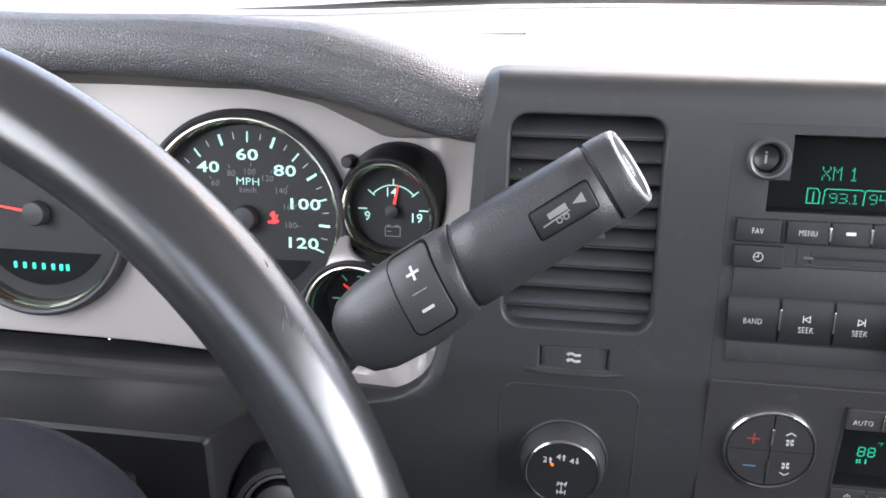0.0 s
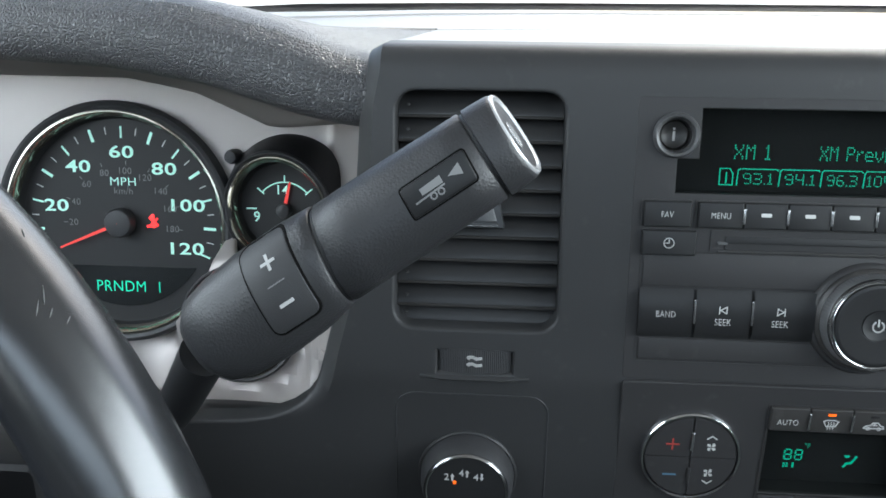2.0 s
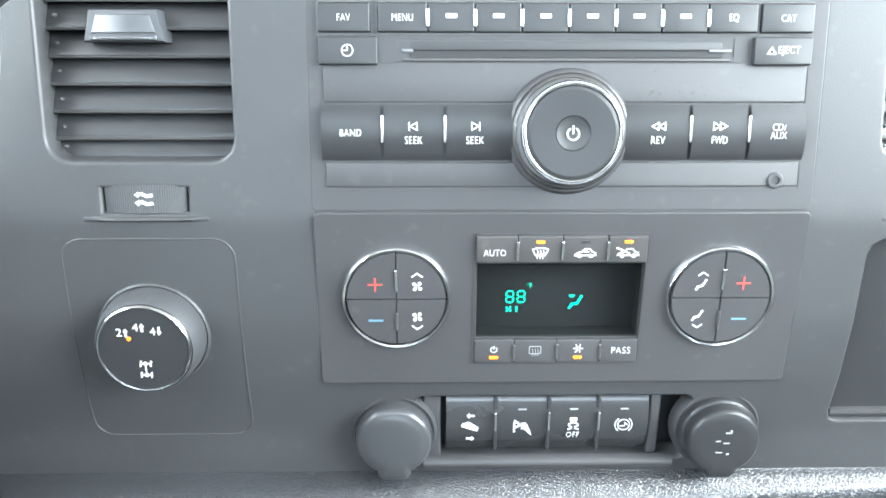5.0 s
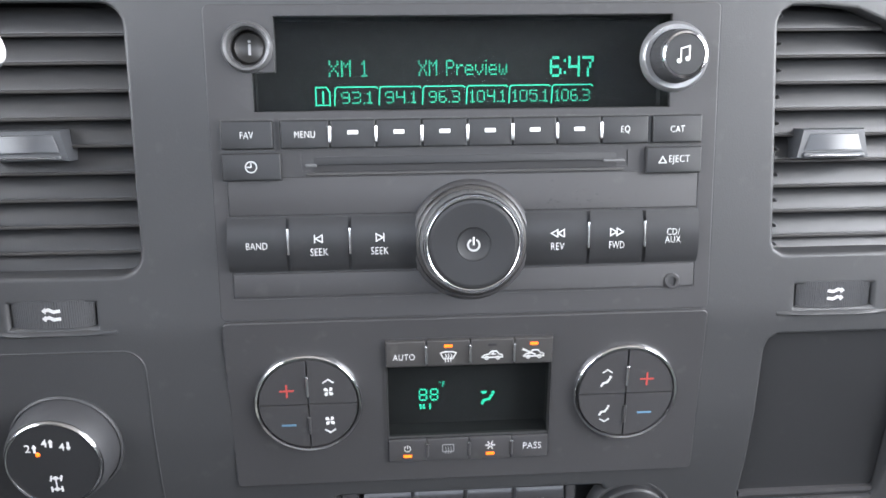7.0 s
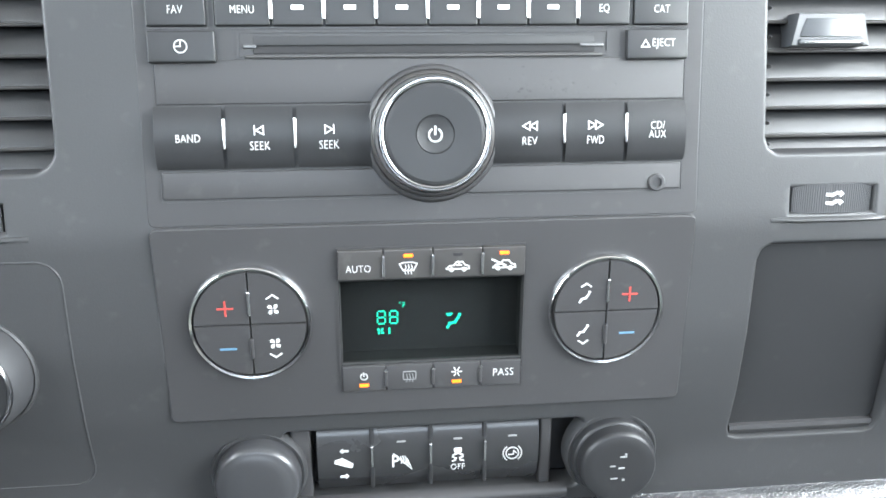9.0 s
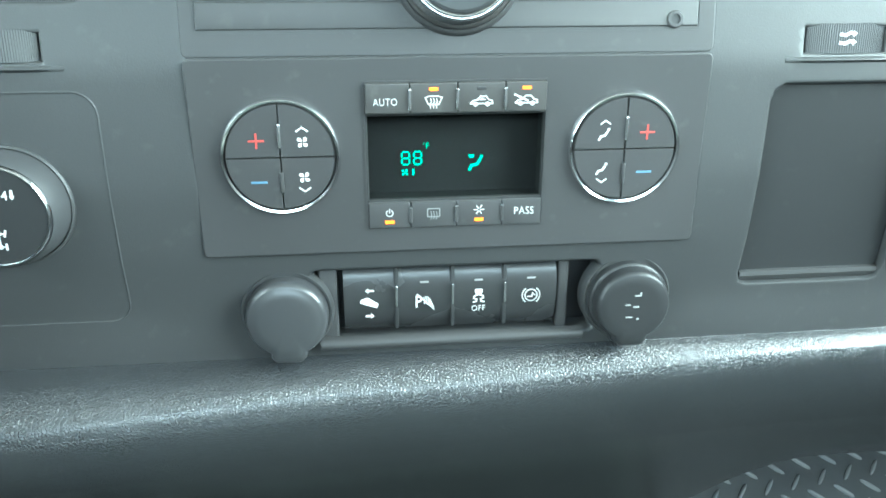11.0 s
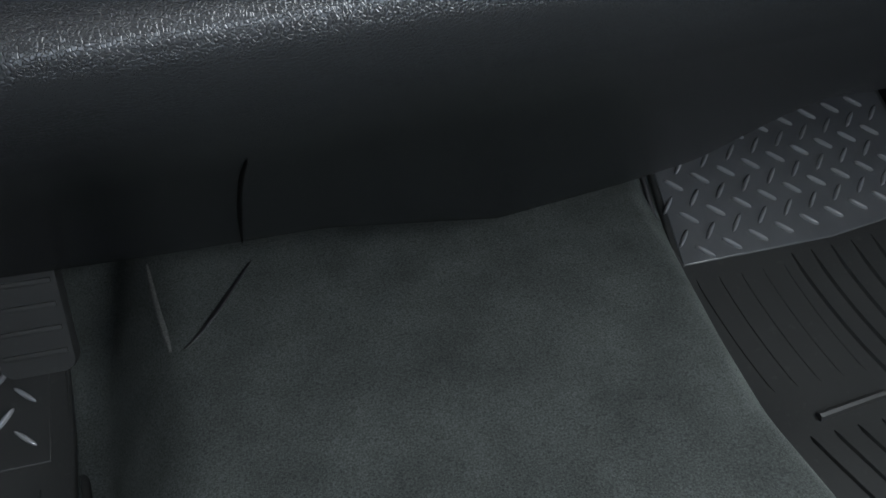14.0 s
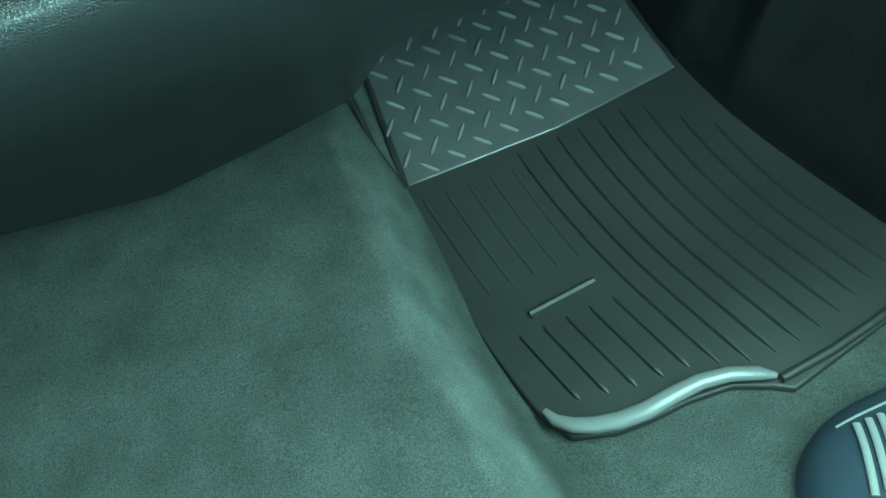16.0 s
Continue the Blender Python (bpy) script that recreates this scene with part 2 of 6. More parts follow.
def rr(x0, x1, y0, y1, r, n=5):
    """A rounded rectangle, counter-clockwise."""
    r = max(1e-5, min(r, (x1 - x0) / 2 - 1e-6, (y1 - y0) / 2 - 1e-6))
    out = []
    for cx, cy, a0 in ((x1 - r, y1 - r, 0), (x0 + r, y1 - r, 90), (x0 + r, y0 + r, 180), (x1 - r, y0 + r, 270)):
        for i in range(n + 1):
            a = radians(a0 + 90 * i / n)
            out.append((cx + r * math.cos(a), cy + r * math.sin(a)))
    return out


def loft(bm, loops, close=True, caps=True):
    rows = [[bm.verts.new(p) for p in lp] for lp in loops]
    k = len(rows[0])
    for a, b in zip(rows, rows[1:]):
        for i in range(k if close else k - 1):
            j = (i + 1) % k
            bm.faces.new((a[i], a[j], b[j], b[i]))
    if caps and close:
        bm.faces.new(rows[0][::-1])
        bm.faces.new(rows[-1])
    return bm


def rbox(x0, x1, y0, y1, z0, z1, r=0.001, b=0.0005, bm=None, bulge=0.0):
    """A slab with rounded corners and a rounded front edge."""
    bm = bm or bmesh.new()
    lps = [[(x, y, z0) for x, y in rr(x0, x1, y0, y1, r)]]
    for i in range(4):
        a = radians(90 * i / 3)
        s = b * (1 - math.cos(a))
        lps.append([(x, y, z1 - b + b * math.sin(a)) for x, y in rr(x0 + s, x1 - s, y0 + s, y1 - s, max(r - s, r * 0.4))])
    if bulge:
        for f in (0.7, 0.35, 0.05):
            mx, my, hx, hy = (x0 + x1) / 2, (y0 + y1) / 2, (x1 - x0) / 2 - b, (y1 - y0) / 2 - b
            lps.append([(x, y, z1 + bulge * (1 - f * f)) for x, y in rr(mx - hx * f, mx + hx * f, my - hy * f, my + hy * f, r * f)])
    return loft(bm, lps)


def frame_ring(x0, x1, y0, y1, z0, z1, w, r=0.001, bm=None):
    """A flat rounded frame of width w."""
    bm = bm or bmesh.new()
    o, i = rr(x0, x1, y0, y1, r), rr(x0 + w, x1 - w, y0 + w, y1 - w, max(r - w, 1e-4))
    lps = [[(x, y, z0) for x, y in o], [(x, y, z1) for x, y in o], [(x, y, z1) for x, y in i], [(x, y, z0) for x, y in i]]
    return loft(bm, lps + [lps[0]], caps=False)


def lathe(prof, cx=0.0, cy=0.0, n=48, bm=None, z=0.0, knurl=0.0, teeth=0):
    """A turned shape about Z from (radius, height) pairs."""
    bm = bm or bmesh.new()
    lps = []
    for k, (r, h) in enumerate(prof):
        lp = []
        for i in range(n):
            a = 2 * math.pi * i / n
            q = r - (knurl if teeth and 0 < k < len(prof) - 1 and i % 2 else 0.0)
            lp.append((cx + q * math.cos(a), cy + q * math.sin(a), z + h))
        lps.append(lp)
    return loft(bm, lps, caps=False)


def slab(pts, z0, z1, bm=None):
    """A flat shape with thickness."""
    bm = bm or bmesh.new()
    return loft(bm, [[(x, y, z0) for x, y in pts], [(x, y, z1) for x, y in pts]])


def stroke(pts, w, z0, z1, bm=None, closed=False):
    """A drawn line with thickness, for marks and icons."""
    bm = bm or bmesh.new()
    seq = list(zip(pts, pts[1:] + (pts[:1] if closed else [])))
    if not closed:
        seq = seq[:len(pts) - 1]
    for (ax, ay), (bx, by) in seq:
        L = math.hypot(bx - ax, by - ay) or 1e-9
        ux, uy = (bx - ax) / L * w / 2, (by - ay) / L * w / 2
        slab([(ax - ux + uy, ay - uy - ux), (bx + ux + uy, by + uy - ux), (bx + ux - uy, by + uy + ux), (ax - ux - uy, ay - uy + ux)], z0, z1, bm)
    return bm


def arc(cx, cy, r, a0, a1, n=16):
    return [(cx + r * math.cos(radians(a0 + (a1 - a0) * i / n)), cy + r * math.sin(radians(a0 + (a1 - a0) * i / n))) for i in range(n + 1)]


def tube(pts, radius, n=14, bm=None, flat=1.0, close=False):
    """A swept round bar along points; radius may be a list."""
    bm = bm or bmesh.new()
    pts = [Vector(p) for p in pts]
    k = len(pts)
    lps, up = [], Vector((0.03, 0.2, 1))
    for i, p in enumerate(pts):
        t = (pts[(i + 1) % k] - pts[i - 1]) if close else (pts[min(i + 1, k - 1)] - pts[max(i - 1, 0)])
        t.normalize()
        a = t.cross(up).normalized()
        c = a.cross(t).normalized()
        r = radius[i] if isinstance(radius, (list, tuple)) else radius
        lps.append([tuple(p + a * r * math.cos(2 * math.pi * j / n) + c * r * flat * math.sin(2 * math.pi * j / n)) for j in range(n)])
    if close:
        return loft(bm, lps + [lps[0]], caps=False)
    return loft(bm, lps)


def grid(fn, us, vs, bm=None):
    bm = bm or bmesh.new()
    rows = [[bm.verts.new(fn(u, v)) for u in us] for v in vs]
    for a, b in zip(rows, rows[1:]):
        for i in range(len(us) - 1):
            bm.faces.new((a[i], a[i + 1], b[i + 1], b[i]))
    return bm


def span(a, b, n):
    return [a + (b - a) * i / n for i in range(n + 1)]


def lerp(x, table):
    """A smooth curve through (x, value) pairs."""
    if x <= table[0][0]:
        return table[0][1]
    for (a, p), (b, q) in zip(table, table[1:]):
        if x <= b:
            return p + (q - p) * (x - a) / (b - a)
    return table[-1][1]


def inside(p, poly):
    x, y = p
    hit = False
    for (ax, ay), (bx, by) in zip(poly, poly[1:] + poly[:1]):
        if (ay > y) != (by > y) and x < (bx - ax) * (y - ay) / (by - ay) + ax:
            hit = not hit
    return hit


def plate(outline, holes, fn, step=0.008, depth=0.012, lip=0.0012, crease=()):
    """A sheet with openings through it, laid on a curved surface fn(x, v, out), with rolled edges and side walls."""
    from mathutils.geometry import delaunay_2d_cdt

    def dense(lp):
        out = []
        for (ax, ay), (bx, by) in zip(lp, lp[1:] + lp[:1]):
            k = max(1, int(math.hypot(bx - ax, by - ay) / (step * 0.7)))
            out += [(ax + (bx - ax) * i / k, ay + (by - ay) * i / k) for i in range(k)]
        return out

    outline, holes = dense(outline), [dense(h) for h in holes]
    loops = [outline] + holes
    guard = []
    for n, lp in enumerate(loops):
        area = sum(a[0] * b[1] - b[0] * a[1] for a, b in zip(lp, lp[1:] + lp[:1]))
        k = (1 if n else -1) * (1 if area > 0 else -1) * lip * 0.45
        for i in range(len(lp)):
            (ax, ay), (bx, by) = lp[i - 1], lp[(i + 1) % len(lp)]
            L = math.hypot(by - ay, ax - bx) or 1
            g = (lp[i][0] + (by - ay) / L * k, lp[i][1] + (ax - bx) / L * k)
            if inside(g, outline) and not any(inside(g, h) for h in holes):
                guard.append(Vector(g))
    pts, edges = [], []
    for lp in loops:
        s = len(pts)
        pts += [Vector(p) for p in lp]
        edges += [(s + i, s + (i + 1) % len(lp)) for i in range(len(lp))]
    pts += guard
    line = dense(list(crease))[:-1] if crease else []
    line = line[:line.index(crease[-1]) + 1] if crease else []
    edges += [(len(pts) + i, len(pts) + i + 1) for i in range(len(line) - 1)]
    pts += [Vector(p) for p in line]
    xs, ys = [p[0] for p in outline], [p[1] for p in outline]
    y = min(ys) + step / 2
    allp = [p for lp in loops for p in lp] + line
    while y < max(ys):
        x = min(xs) + step / 2
        while x < max(xs):
            if inside((x, y), outline) and not any(inside((x, y), h) for h in holes):
                if min((x - a) ** 2 + (y - b) ** 2 for a, b in allp) > (0.5 * step) ** 2:
                    pts.append(Vector((x, y)))
            x += step
        y += step
    vs, _, fs, *_ = delaunay_2d_cdt(pts, edges, [], 0, 1e-7)
    bm = bmesh.new()
    bv = [bm.verts.new(fn(v.x, v.y, 0)) for v in vs]
    for f in fs:
        c = (sum(vs[i].x for i in f) / len(f), sum(vs[i].y for i in f) / len(f))
        if inside(c, outline) and not any(inside(c, h) for h in holes):
            bm.faces.new([bv[i] for i in f])
    for n, lp in enumerate(loops):
        cx, cy = sum(p[0] for p in lp) / len(lp), sum(p[1] for p in lp) / len(lp)
        sgn = -1 if n else 1
        def off(s, d):
            out = []
            k = len(lp)
            for i in range(k):
                (ax, ay), (bx, by) = lp[i - 1], lp[(i + 1) % k]
                nx, ny = by - ay, ax - bx
                L = math.hypot(nx, ny) or 1
                px, py = lp[i][0] + nx / L * s, lp[i][1] + ny / L * s
                out.append(fn(px, py, d))
            return out
        area = sum(a[0] * b[1] - b[0] * a[1] for a, b in zip(lp, lp[1:] + lp[:1]))
        k = sgn * (1 if area > 0 else -1)
        loft(bm, [off(0, 0), off(k * lip * 0.5, -lip * 0.2), off(k * lip, -lip), off(k * lip, -depth)], caps=False)
    bmesh.ops.remove_doubles(bm, verts=bm.verts, dist=2e-6)
    return bm


LETTERS = []


def letters(body, x, y, size, mat, parent, z=0.0, name="lettering", width=1.0, align="CENTER", bold=-0.014, spin=0.0):
    """Notes lettering centred at x, y on its parent's face; all of it is made at the end."""
    LETTERS.append((body, x, y, size, mat, parent, z, name, width, align, bold, spin))


def mark(name, parent, mat, *bms):
    """A printed or moulded symbol out of one bmesh."""
    return part(name, bms[0], mat, parent)


# ---------------- the dash: structure ----------------
FACE_Y = [(0.50, 0.006), (0.548, 0.003), (0.565, 0.003), (0.593, -0.002), (0.62, -0.0045), (0.665, -0.0045), (0.70, 0.0), (0.797, 0.0126)]
ROLL = 0.797


LEFT_EDGE = [(0.6440, -0.2500), (0.6490, -0.2425), (0.655, -0.2378), (0.663, -0.2350), (0.675, -0.2325), (0.690, -0.2285), (0.707, -0.2245), (0.733, -0.2195), (0.757, -0.2180), (0.785, -0.2165), (0.80, -0.2135)]


def dash_face(x, v, out):
    """The fascia's surface: x across, v up, bevelled along its left edge, rolled back over the top."""
    bevel = min(1.2, max(0.0, (lerp(v, LEFT_EDGE) + 0.0062 - x) / 0.0062)) * min(1.0, max(0.0, (v - 0.643) / 0.03))
    if v <= ROLL:
        return (x, lerp(v, FACE_Y) - out + 0.009 * bevel, v)
    a = min((v - ROLL) / 0.0125, radians(86))
    rest = max(0.0, v - ROLL - 0.0125 * radians(86))
    r = 0.0125 + out
    return (x, 0.0126 + 0.0125 - r * math.cos(a) + rest + 0.009 * bevel, ROLL + r * math.sin(a) - 0.003 * bevel * math.sin(a))


FASCIA = [(-0.2135, 0.84)] + [(x, v) for v, x in LEFT_EDGE[::-1]] + [(-0.2590, 0.6405),
          (-0.272, 0.6380), (-0.31, 0.6355), (-0.47, 0.6380), (-0.66, 0.6390), (-0.66, 0.5435), (-0.45, 0.5435), (-0.2, 0.5435), (0.0, 0.5435), (0.24, 0.5435),
          (0.24, 0.64), (0.237, 0.70), (0.229, 0.742), (0.214, 0.770), (0.196, 0.786), (0.176, 0.797), (0.160, 0.806), (0.150, 0.84)]
LEFT_VENT = rr(-0.2020, -0.1275, 0.6875, 0.7925, 0.010)
RIGHT_VENT = [(0.1245, 0.696), (0.126, 0.692), (0.130, 0.6895), (0.19, 0.6895), (0.1965, 0.692), (0.199, 0.698), (0.1985, 0.735), (0.194, 0.755),
              (0.184, 0.7715), (0.170, 0.7825), (0.155, 0.7885), (0.140, 0.790), (0.128, 0.790), (0.1235, 0.7875), (0.1215, 0.783)]
RADIO_HOLE = rr(-0.0995, 0.0995, 0.6692, 0.7902, 0.0025)
CLIMATE_HOLE = rr(-0.0990, 0.0990, 0.5925, 0.6688, 0.0025)
SWITCH_HOLE = rr(-0.0600, 0.0630, 0.5495, 0.5850, 0.004)
CUBBY = [(0.1245, 0.650), (0.1265, 0.655), (0.131, 0.6575), (0.186, 0.6575), (0.191, 0.655), (0.193, 0.650), (0.192, 0.574), (0.190, 0.5695), (0.186, 0.568),
         (0.129, 0.568), (0.125, 0.5695), (0.1235, 0.574)]
WHEEL_L, WHEEL_R = rr(-0.1825, -0.1465, 0.6675, 0.6795, 0.001), rr(0.1355, 0.1715, 0.6668, 0.6788, 0.001)
piece("dash_fascia", plate(FASCIA, [LEFT_VENT, RIGHT_VENT, RADIO_HOLE, CLIMATE_HOLE, SWITCH_HOLE, CUBBY, WHEEL_L, WHEEL_R], dash_face, step=0.0052, lip=0.0013, crease=[(x + 0.0062, v) for v, x in LEFT_EDGE] + [(-0.2073, 0.8355)]),
      PLASTIC, Matrix(), "charcoal grained plastic centre dash fascia with cut-outs", "dashboard", kind="structure")


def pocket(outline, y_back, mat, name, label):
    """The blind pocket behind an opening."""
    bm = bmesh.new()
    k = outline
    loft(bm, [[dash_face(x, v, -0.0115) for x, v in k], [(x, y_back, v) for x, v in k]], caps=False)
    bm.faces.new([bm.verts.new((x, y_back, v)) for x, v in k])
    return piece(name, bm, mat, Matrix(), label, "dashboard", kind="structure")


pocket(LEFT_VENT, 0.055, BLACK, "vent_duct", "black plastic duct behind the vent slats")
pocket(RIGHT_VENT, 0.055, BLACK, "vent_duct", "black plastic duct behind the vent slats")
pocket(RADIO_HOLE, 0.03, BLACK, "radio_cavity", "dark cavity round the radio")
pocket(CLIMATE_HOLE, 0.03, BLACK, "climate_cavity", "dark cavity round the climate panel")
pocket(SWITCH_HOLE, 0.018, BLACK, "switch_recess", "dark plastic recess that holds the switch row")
for k in (WHEEL_L, WHEEL_R):
    xs = [p[0] for p in k]
    vs = [p[1] for p in k]
    bm = grid(lambda x, v: dash_face(x, v, -0.0015 - 0.0030 * math.sin(math.pi * (v - min(vs)) / (max(vs) - min(vs)) * 0.8 + 0.35)), span(min(xs), max(xs), 12), span(min(vs), max(vs), 6))
    bmesh.ops.solidify(bm, geom=bm.faces[:], thickness=0.001)
    piece("dial_recess", bm, PLASTIC, Matrix(), "shallow plastic scoop round a vent dial", "dashboard", kind="structure")
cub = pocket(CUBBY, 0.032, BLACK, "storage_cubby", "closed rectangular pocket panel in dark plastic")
mid = (0.158, 0.612)
inner = [(mid[0] + (x - mid[0]) * 0.955, mid[1] + (v - mid[1]) * 0.965 + 0.001) for x, v in CUBBY]
part("panel", loft(bmesh.new(), [[dash_face(x, v, -0.011) for x, v in inner], [dash_face(x, v, -0.0046) for x, v in inner],
                                 [dash_face(mid[0] + (x - mid[0]) * 0.985, mid[1] + (v - mid[1]) * 0.985, -0.0038) for x, v in inner]]), BUTTON, cub, "smooth dark panel set into the pocket")
part("ledge", loft(bmesh.new(), [[dash_face(x, 0.5690, -0.009), dash_face(x, 0.5695, -0.0030), dash_face(x, 0.5722, -0.0016), dash_face(x, 0.5742, -0.0022), dash_face(x, 0.5752, -0.009)] for x in span(0.1262, 0.1900, 6)]), FACE, cub, "raised front ledge of the pocket")

# raised outline of the panel round the drive selector
dense = []
for (ax, ay), (bx, by) in (lambda lp: zip(lp, lp[1:] + lp[:1]))(rr(-0.2, -0.1310, 0.5645, 0.6580, 0.0085)):
    k = max(1, int(math.hypot(bx - ax, by - ay) / 0.004))
    dense += [(ax + (bx - ax) * i / k, ay + (by - ay) * i / k) for i in range(k)]
bm = tube([dash_face(x, y, -0.0001) for x, y in dense], 0.00045, 8, close=True)
piece("panel_joint", bm, PLASTIC, Matrix(), "fine moulded outline of a blank dash panel", "trim", kind="structure")

# dash top: pad behind the fascia's roll, a defroster step and the strip under the windscreen
top = grid(lambda x, y: (x, y, lerp(y, [(0.02, 0.800), (0.032, 0.807), (0.05, 0.8075), (0.33, 0.800), (0.9, 0.803)])),
           span(-0.2115, 0.75, 40), [0.028, 0.032, 0.04, 0.05, 0.1, 0.2, 0.3, 0.33, 0.5, 0.7, 0.9])
bmesh.ops.solidify(top, geom=top.faces[:], thickness=0.004)
piece("dash_top", top, DASH_TOP, Matrix(), "grey grained dash top below the windscreen", "dashboard", kind="structure")
left_top = grid(lambda x, y: (x, y, 0.800 + 0.003 * (y - 0.36) / 0.54), span(-0.75, -0.2115, 12), span(0.362, 0.9, 6))
bmesh.ops.solidify(left_top, geom=left_top.faces[:], thickness=0.004)
piece("dash_top", left_top, DASH_TOP, Matrix(), "grey grained dash top ahead of the gauge hood", "dashboard", kind="structure")
bm = grid(lambda x, w: (x, 0.408 - 0.30 * (x - 0.25) ** 2 + w, lerp(0.408 - 0.30 * (x - 0.25) ** 2, [(0.33, 0.8002), (0.41, 0.8006)]) + 0.0012), span(-0.27, 0.75, 30), [0.0, 0.007])
bmesh.ops.solidify(bm, geom=bm.faces[:], thickness=0.002)
piece("defroster_strip", bm, material("tan_trim_line", (0.34, 0.27, 0.18), 0.5), Matrix(), "narrow tan line along the defroster slot", "trim", kind="structure")

# passenger side of the dash, closing the fascia on its right
bm = grid(lambda x, s: (x, lerp(s, [(0, 0.09), (0.3, 0.045), (0.6, 0.035), (0.85, 0.05), (1, 0.09)]) + 0.03 * max(0, 0.3 - x), 0.549 + 0.256 * s), span(0.13, 0.76, 30), span(0, 1, 24))
bmesh.ops.solidify(bm, geom=bm.faces[:], thickness=-0.01)
piece("passenger_dash", bm, PLASTIC, Matrix(), "charcoal plastic dash panel on the passenger side", "dashboard", kind="structure")

# lower dash pad: crease, bulging ridge, then back under to the closeout panel
def lower_pad(x, s):
    bulge = lerp(x, [(-0.7, 0.055), (-0.3, 0.048), (-0.18, 0.033), (-0.05, 0.018), (0.08, 0.012), (0.2, 0.009), (0.75, 0.012)])
    ridge = lerp(x, [(-0.7, 0.522), (-0.18, 0.529), (0.0, 0.5300), (0.16, 0.5375), (0.75, 0.539)])
    crease = 0.5450
    lift = lerp(x, [(0.195, 0.0), (0.235, 0.024), (0.26, 0.030)])
    box = lerp(x, [(0.34, 0.0), (0.46, 0.6)])
    under = lerp(x, [(-0.75, 0.28), (-0.2, 0.270), (-0.09, 0.271), (0.04, 0.254), (0.139, 0.268), (0.17, 0.274), (0.200, 0.280), (0.212, 0.286), (0.222, 0.298), (0.233, 0.309), (0.245, 0.316), (0.27, 0.319), (0.40, 0.323), (0.75, 0.326)])
    w = lerp(x, [(-0.20, 1.0), (0.0, 0.0)])
    d = crease - ridge
    mix = lambda a, b: a * w + b * (1 - w)
    prof = [(0.0, 0.0042, 0.5447), (0.03, 0.0037, 0.5445), (0.06, 0.0035 - 0.08 * w * bulge, 0.5439), (0.12, 0.0036 - mix(0.42, 0.34) * bulge, crease - mix(0.16, 0.24) * d),
            (0.20, 0.0036 - mix(0.74, 0.72) * bulge, crease - mix(0.42, 0.58) * d), (0.24, 0.0038 - mix(0.90, 0.92) * bulge, crease - mix(0.68, 0.86) * d),
            (0.28, 0.004 - bulge, ridge - 0.0065 * (1 - 0.6 * w)), (0.36, 0.006 - bulge, ridge - 0.018), (0.46, 0.018 - 0.85 * bulge, ridge - 0.045), (0.62, 0.062 - 0.5 * bulge - 0.045 * box, 0.44 - 0.045 * box), (0.8, 0.135 - 0.05 * box, 0.362 - 0.018 * box + 0.6 * lift), (0.93, 0.2, under + 0.012),
            (0.97, 0.212, under + 0.002), (1.0, 0.225, under), (1.08, 0.42, under + 0.01)]
    return (x, lerp(s, [(a, b) for a, b, _ in prof]), lerp(s, [(a, c) for a, _, c in prof]))


fine = [0, 0.03, 0.06, 0.09, 0.12, 0.14, 0.16, 0.18, 0.2, 0.22, 0.24, 0.26, 0.28, 0.3, 0.32, 0.36, 0.41, 0.46, 0.54, 0.62, 0.71, 0.8, 0.87, 0.93, 0.95, 0.97, 0.985, 1.0, 1.08]
bm = grid(lower_pad, span(-0.75, 0.0, 75)[:-1] + span(0.0, 0.32, 80) + span(0.32, 0.76, 40)[1:], fine)
for _ in range(3):
    bmesh.ops.smooth_vert(bm, verts=[v for v in bm.verts if not v.is_boundary], factor=0.5, use_axis_x=False, use_axis_y=True, use_axis_z=True)
PAD_X = len(bm.verts) // len(fine)
matte_layer = bm.verts.layers.float.new("matte")
bm.verts.index_update()
for v in bm.verts:
    v[matte_layer] = lerp(fine[v.index // PAD_X], [(0.32, 0.0), (0.62, 1.0)])
bmesh.ops.solidify(bm, geom=bm.faces[:], thickness=-0.004)
pad = piece("lower_dash_pad", bm, PAD, Matrix(), "black grained padded lower dash edge curving under", "dashboard", kind="structure", sharp=60)
joint = [dash_face(-0.2640, 0.560, 0.0002), dash_face(-0.2610, 0.553, 0.0002), dash_face(-0.2590, 0.5465, 0.0002)] + [lower_pad(x, q) for x, q in ((-0.2575, 0.10), (-0.2570, 0.16), (-0.2575, 0.22), (-0.2590, 0.30), (-0.2600, 0.40))]
piece("pad_seam", tube(joint, [0.0004, 0.0010, 0.0012, 0.0014, 0.0014, 0.0014, 0.0012, 0.0006], 8), VOID, Matrix(), "dark seam between two lower dash panels", "seam", kind="structure")

# black shelf that closes the gap under the instrument cluster
bm = grid(lambda x, s: (x, 0.105 - 0.098 * s, lerp(s, [(0, 0.605), (0.3, 0.607), (0.8, 0.629), (1, 0.633)])), span(-0.66, -0.232, 30), span(0, 1, 10))
bmesh.ops.solidify(bm, geom=bm.faces[:], thickness=-0.004)
piece("cluster_shelf", bm, BLACK, Matrix(), "black plastic shelf below the gauges", "dashboard", kind="structure")

# ---------------- floor ----------------
def ramp(y):
    """The toe board rises smoothly ahead of the flat floor."""
    q = min(y, 0.26) - 0.05
    return (1.25 * q * q if q > 0 else 0.0) + 0.53 * max(0.0, y - 0.26)


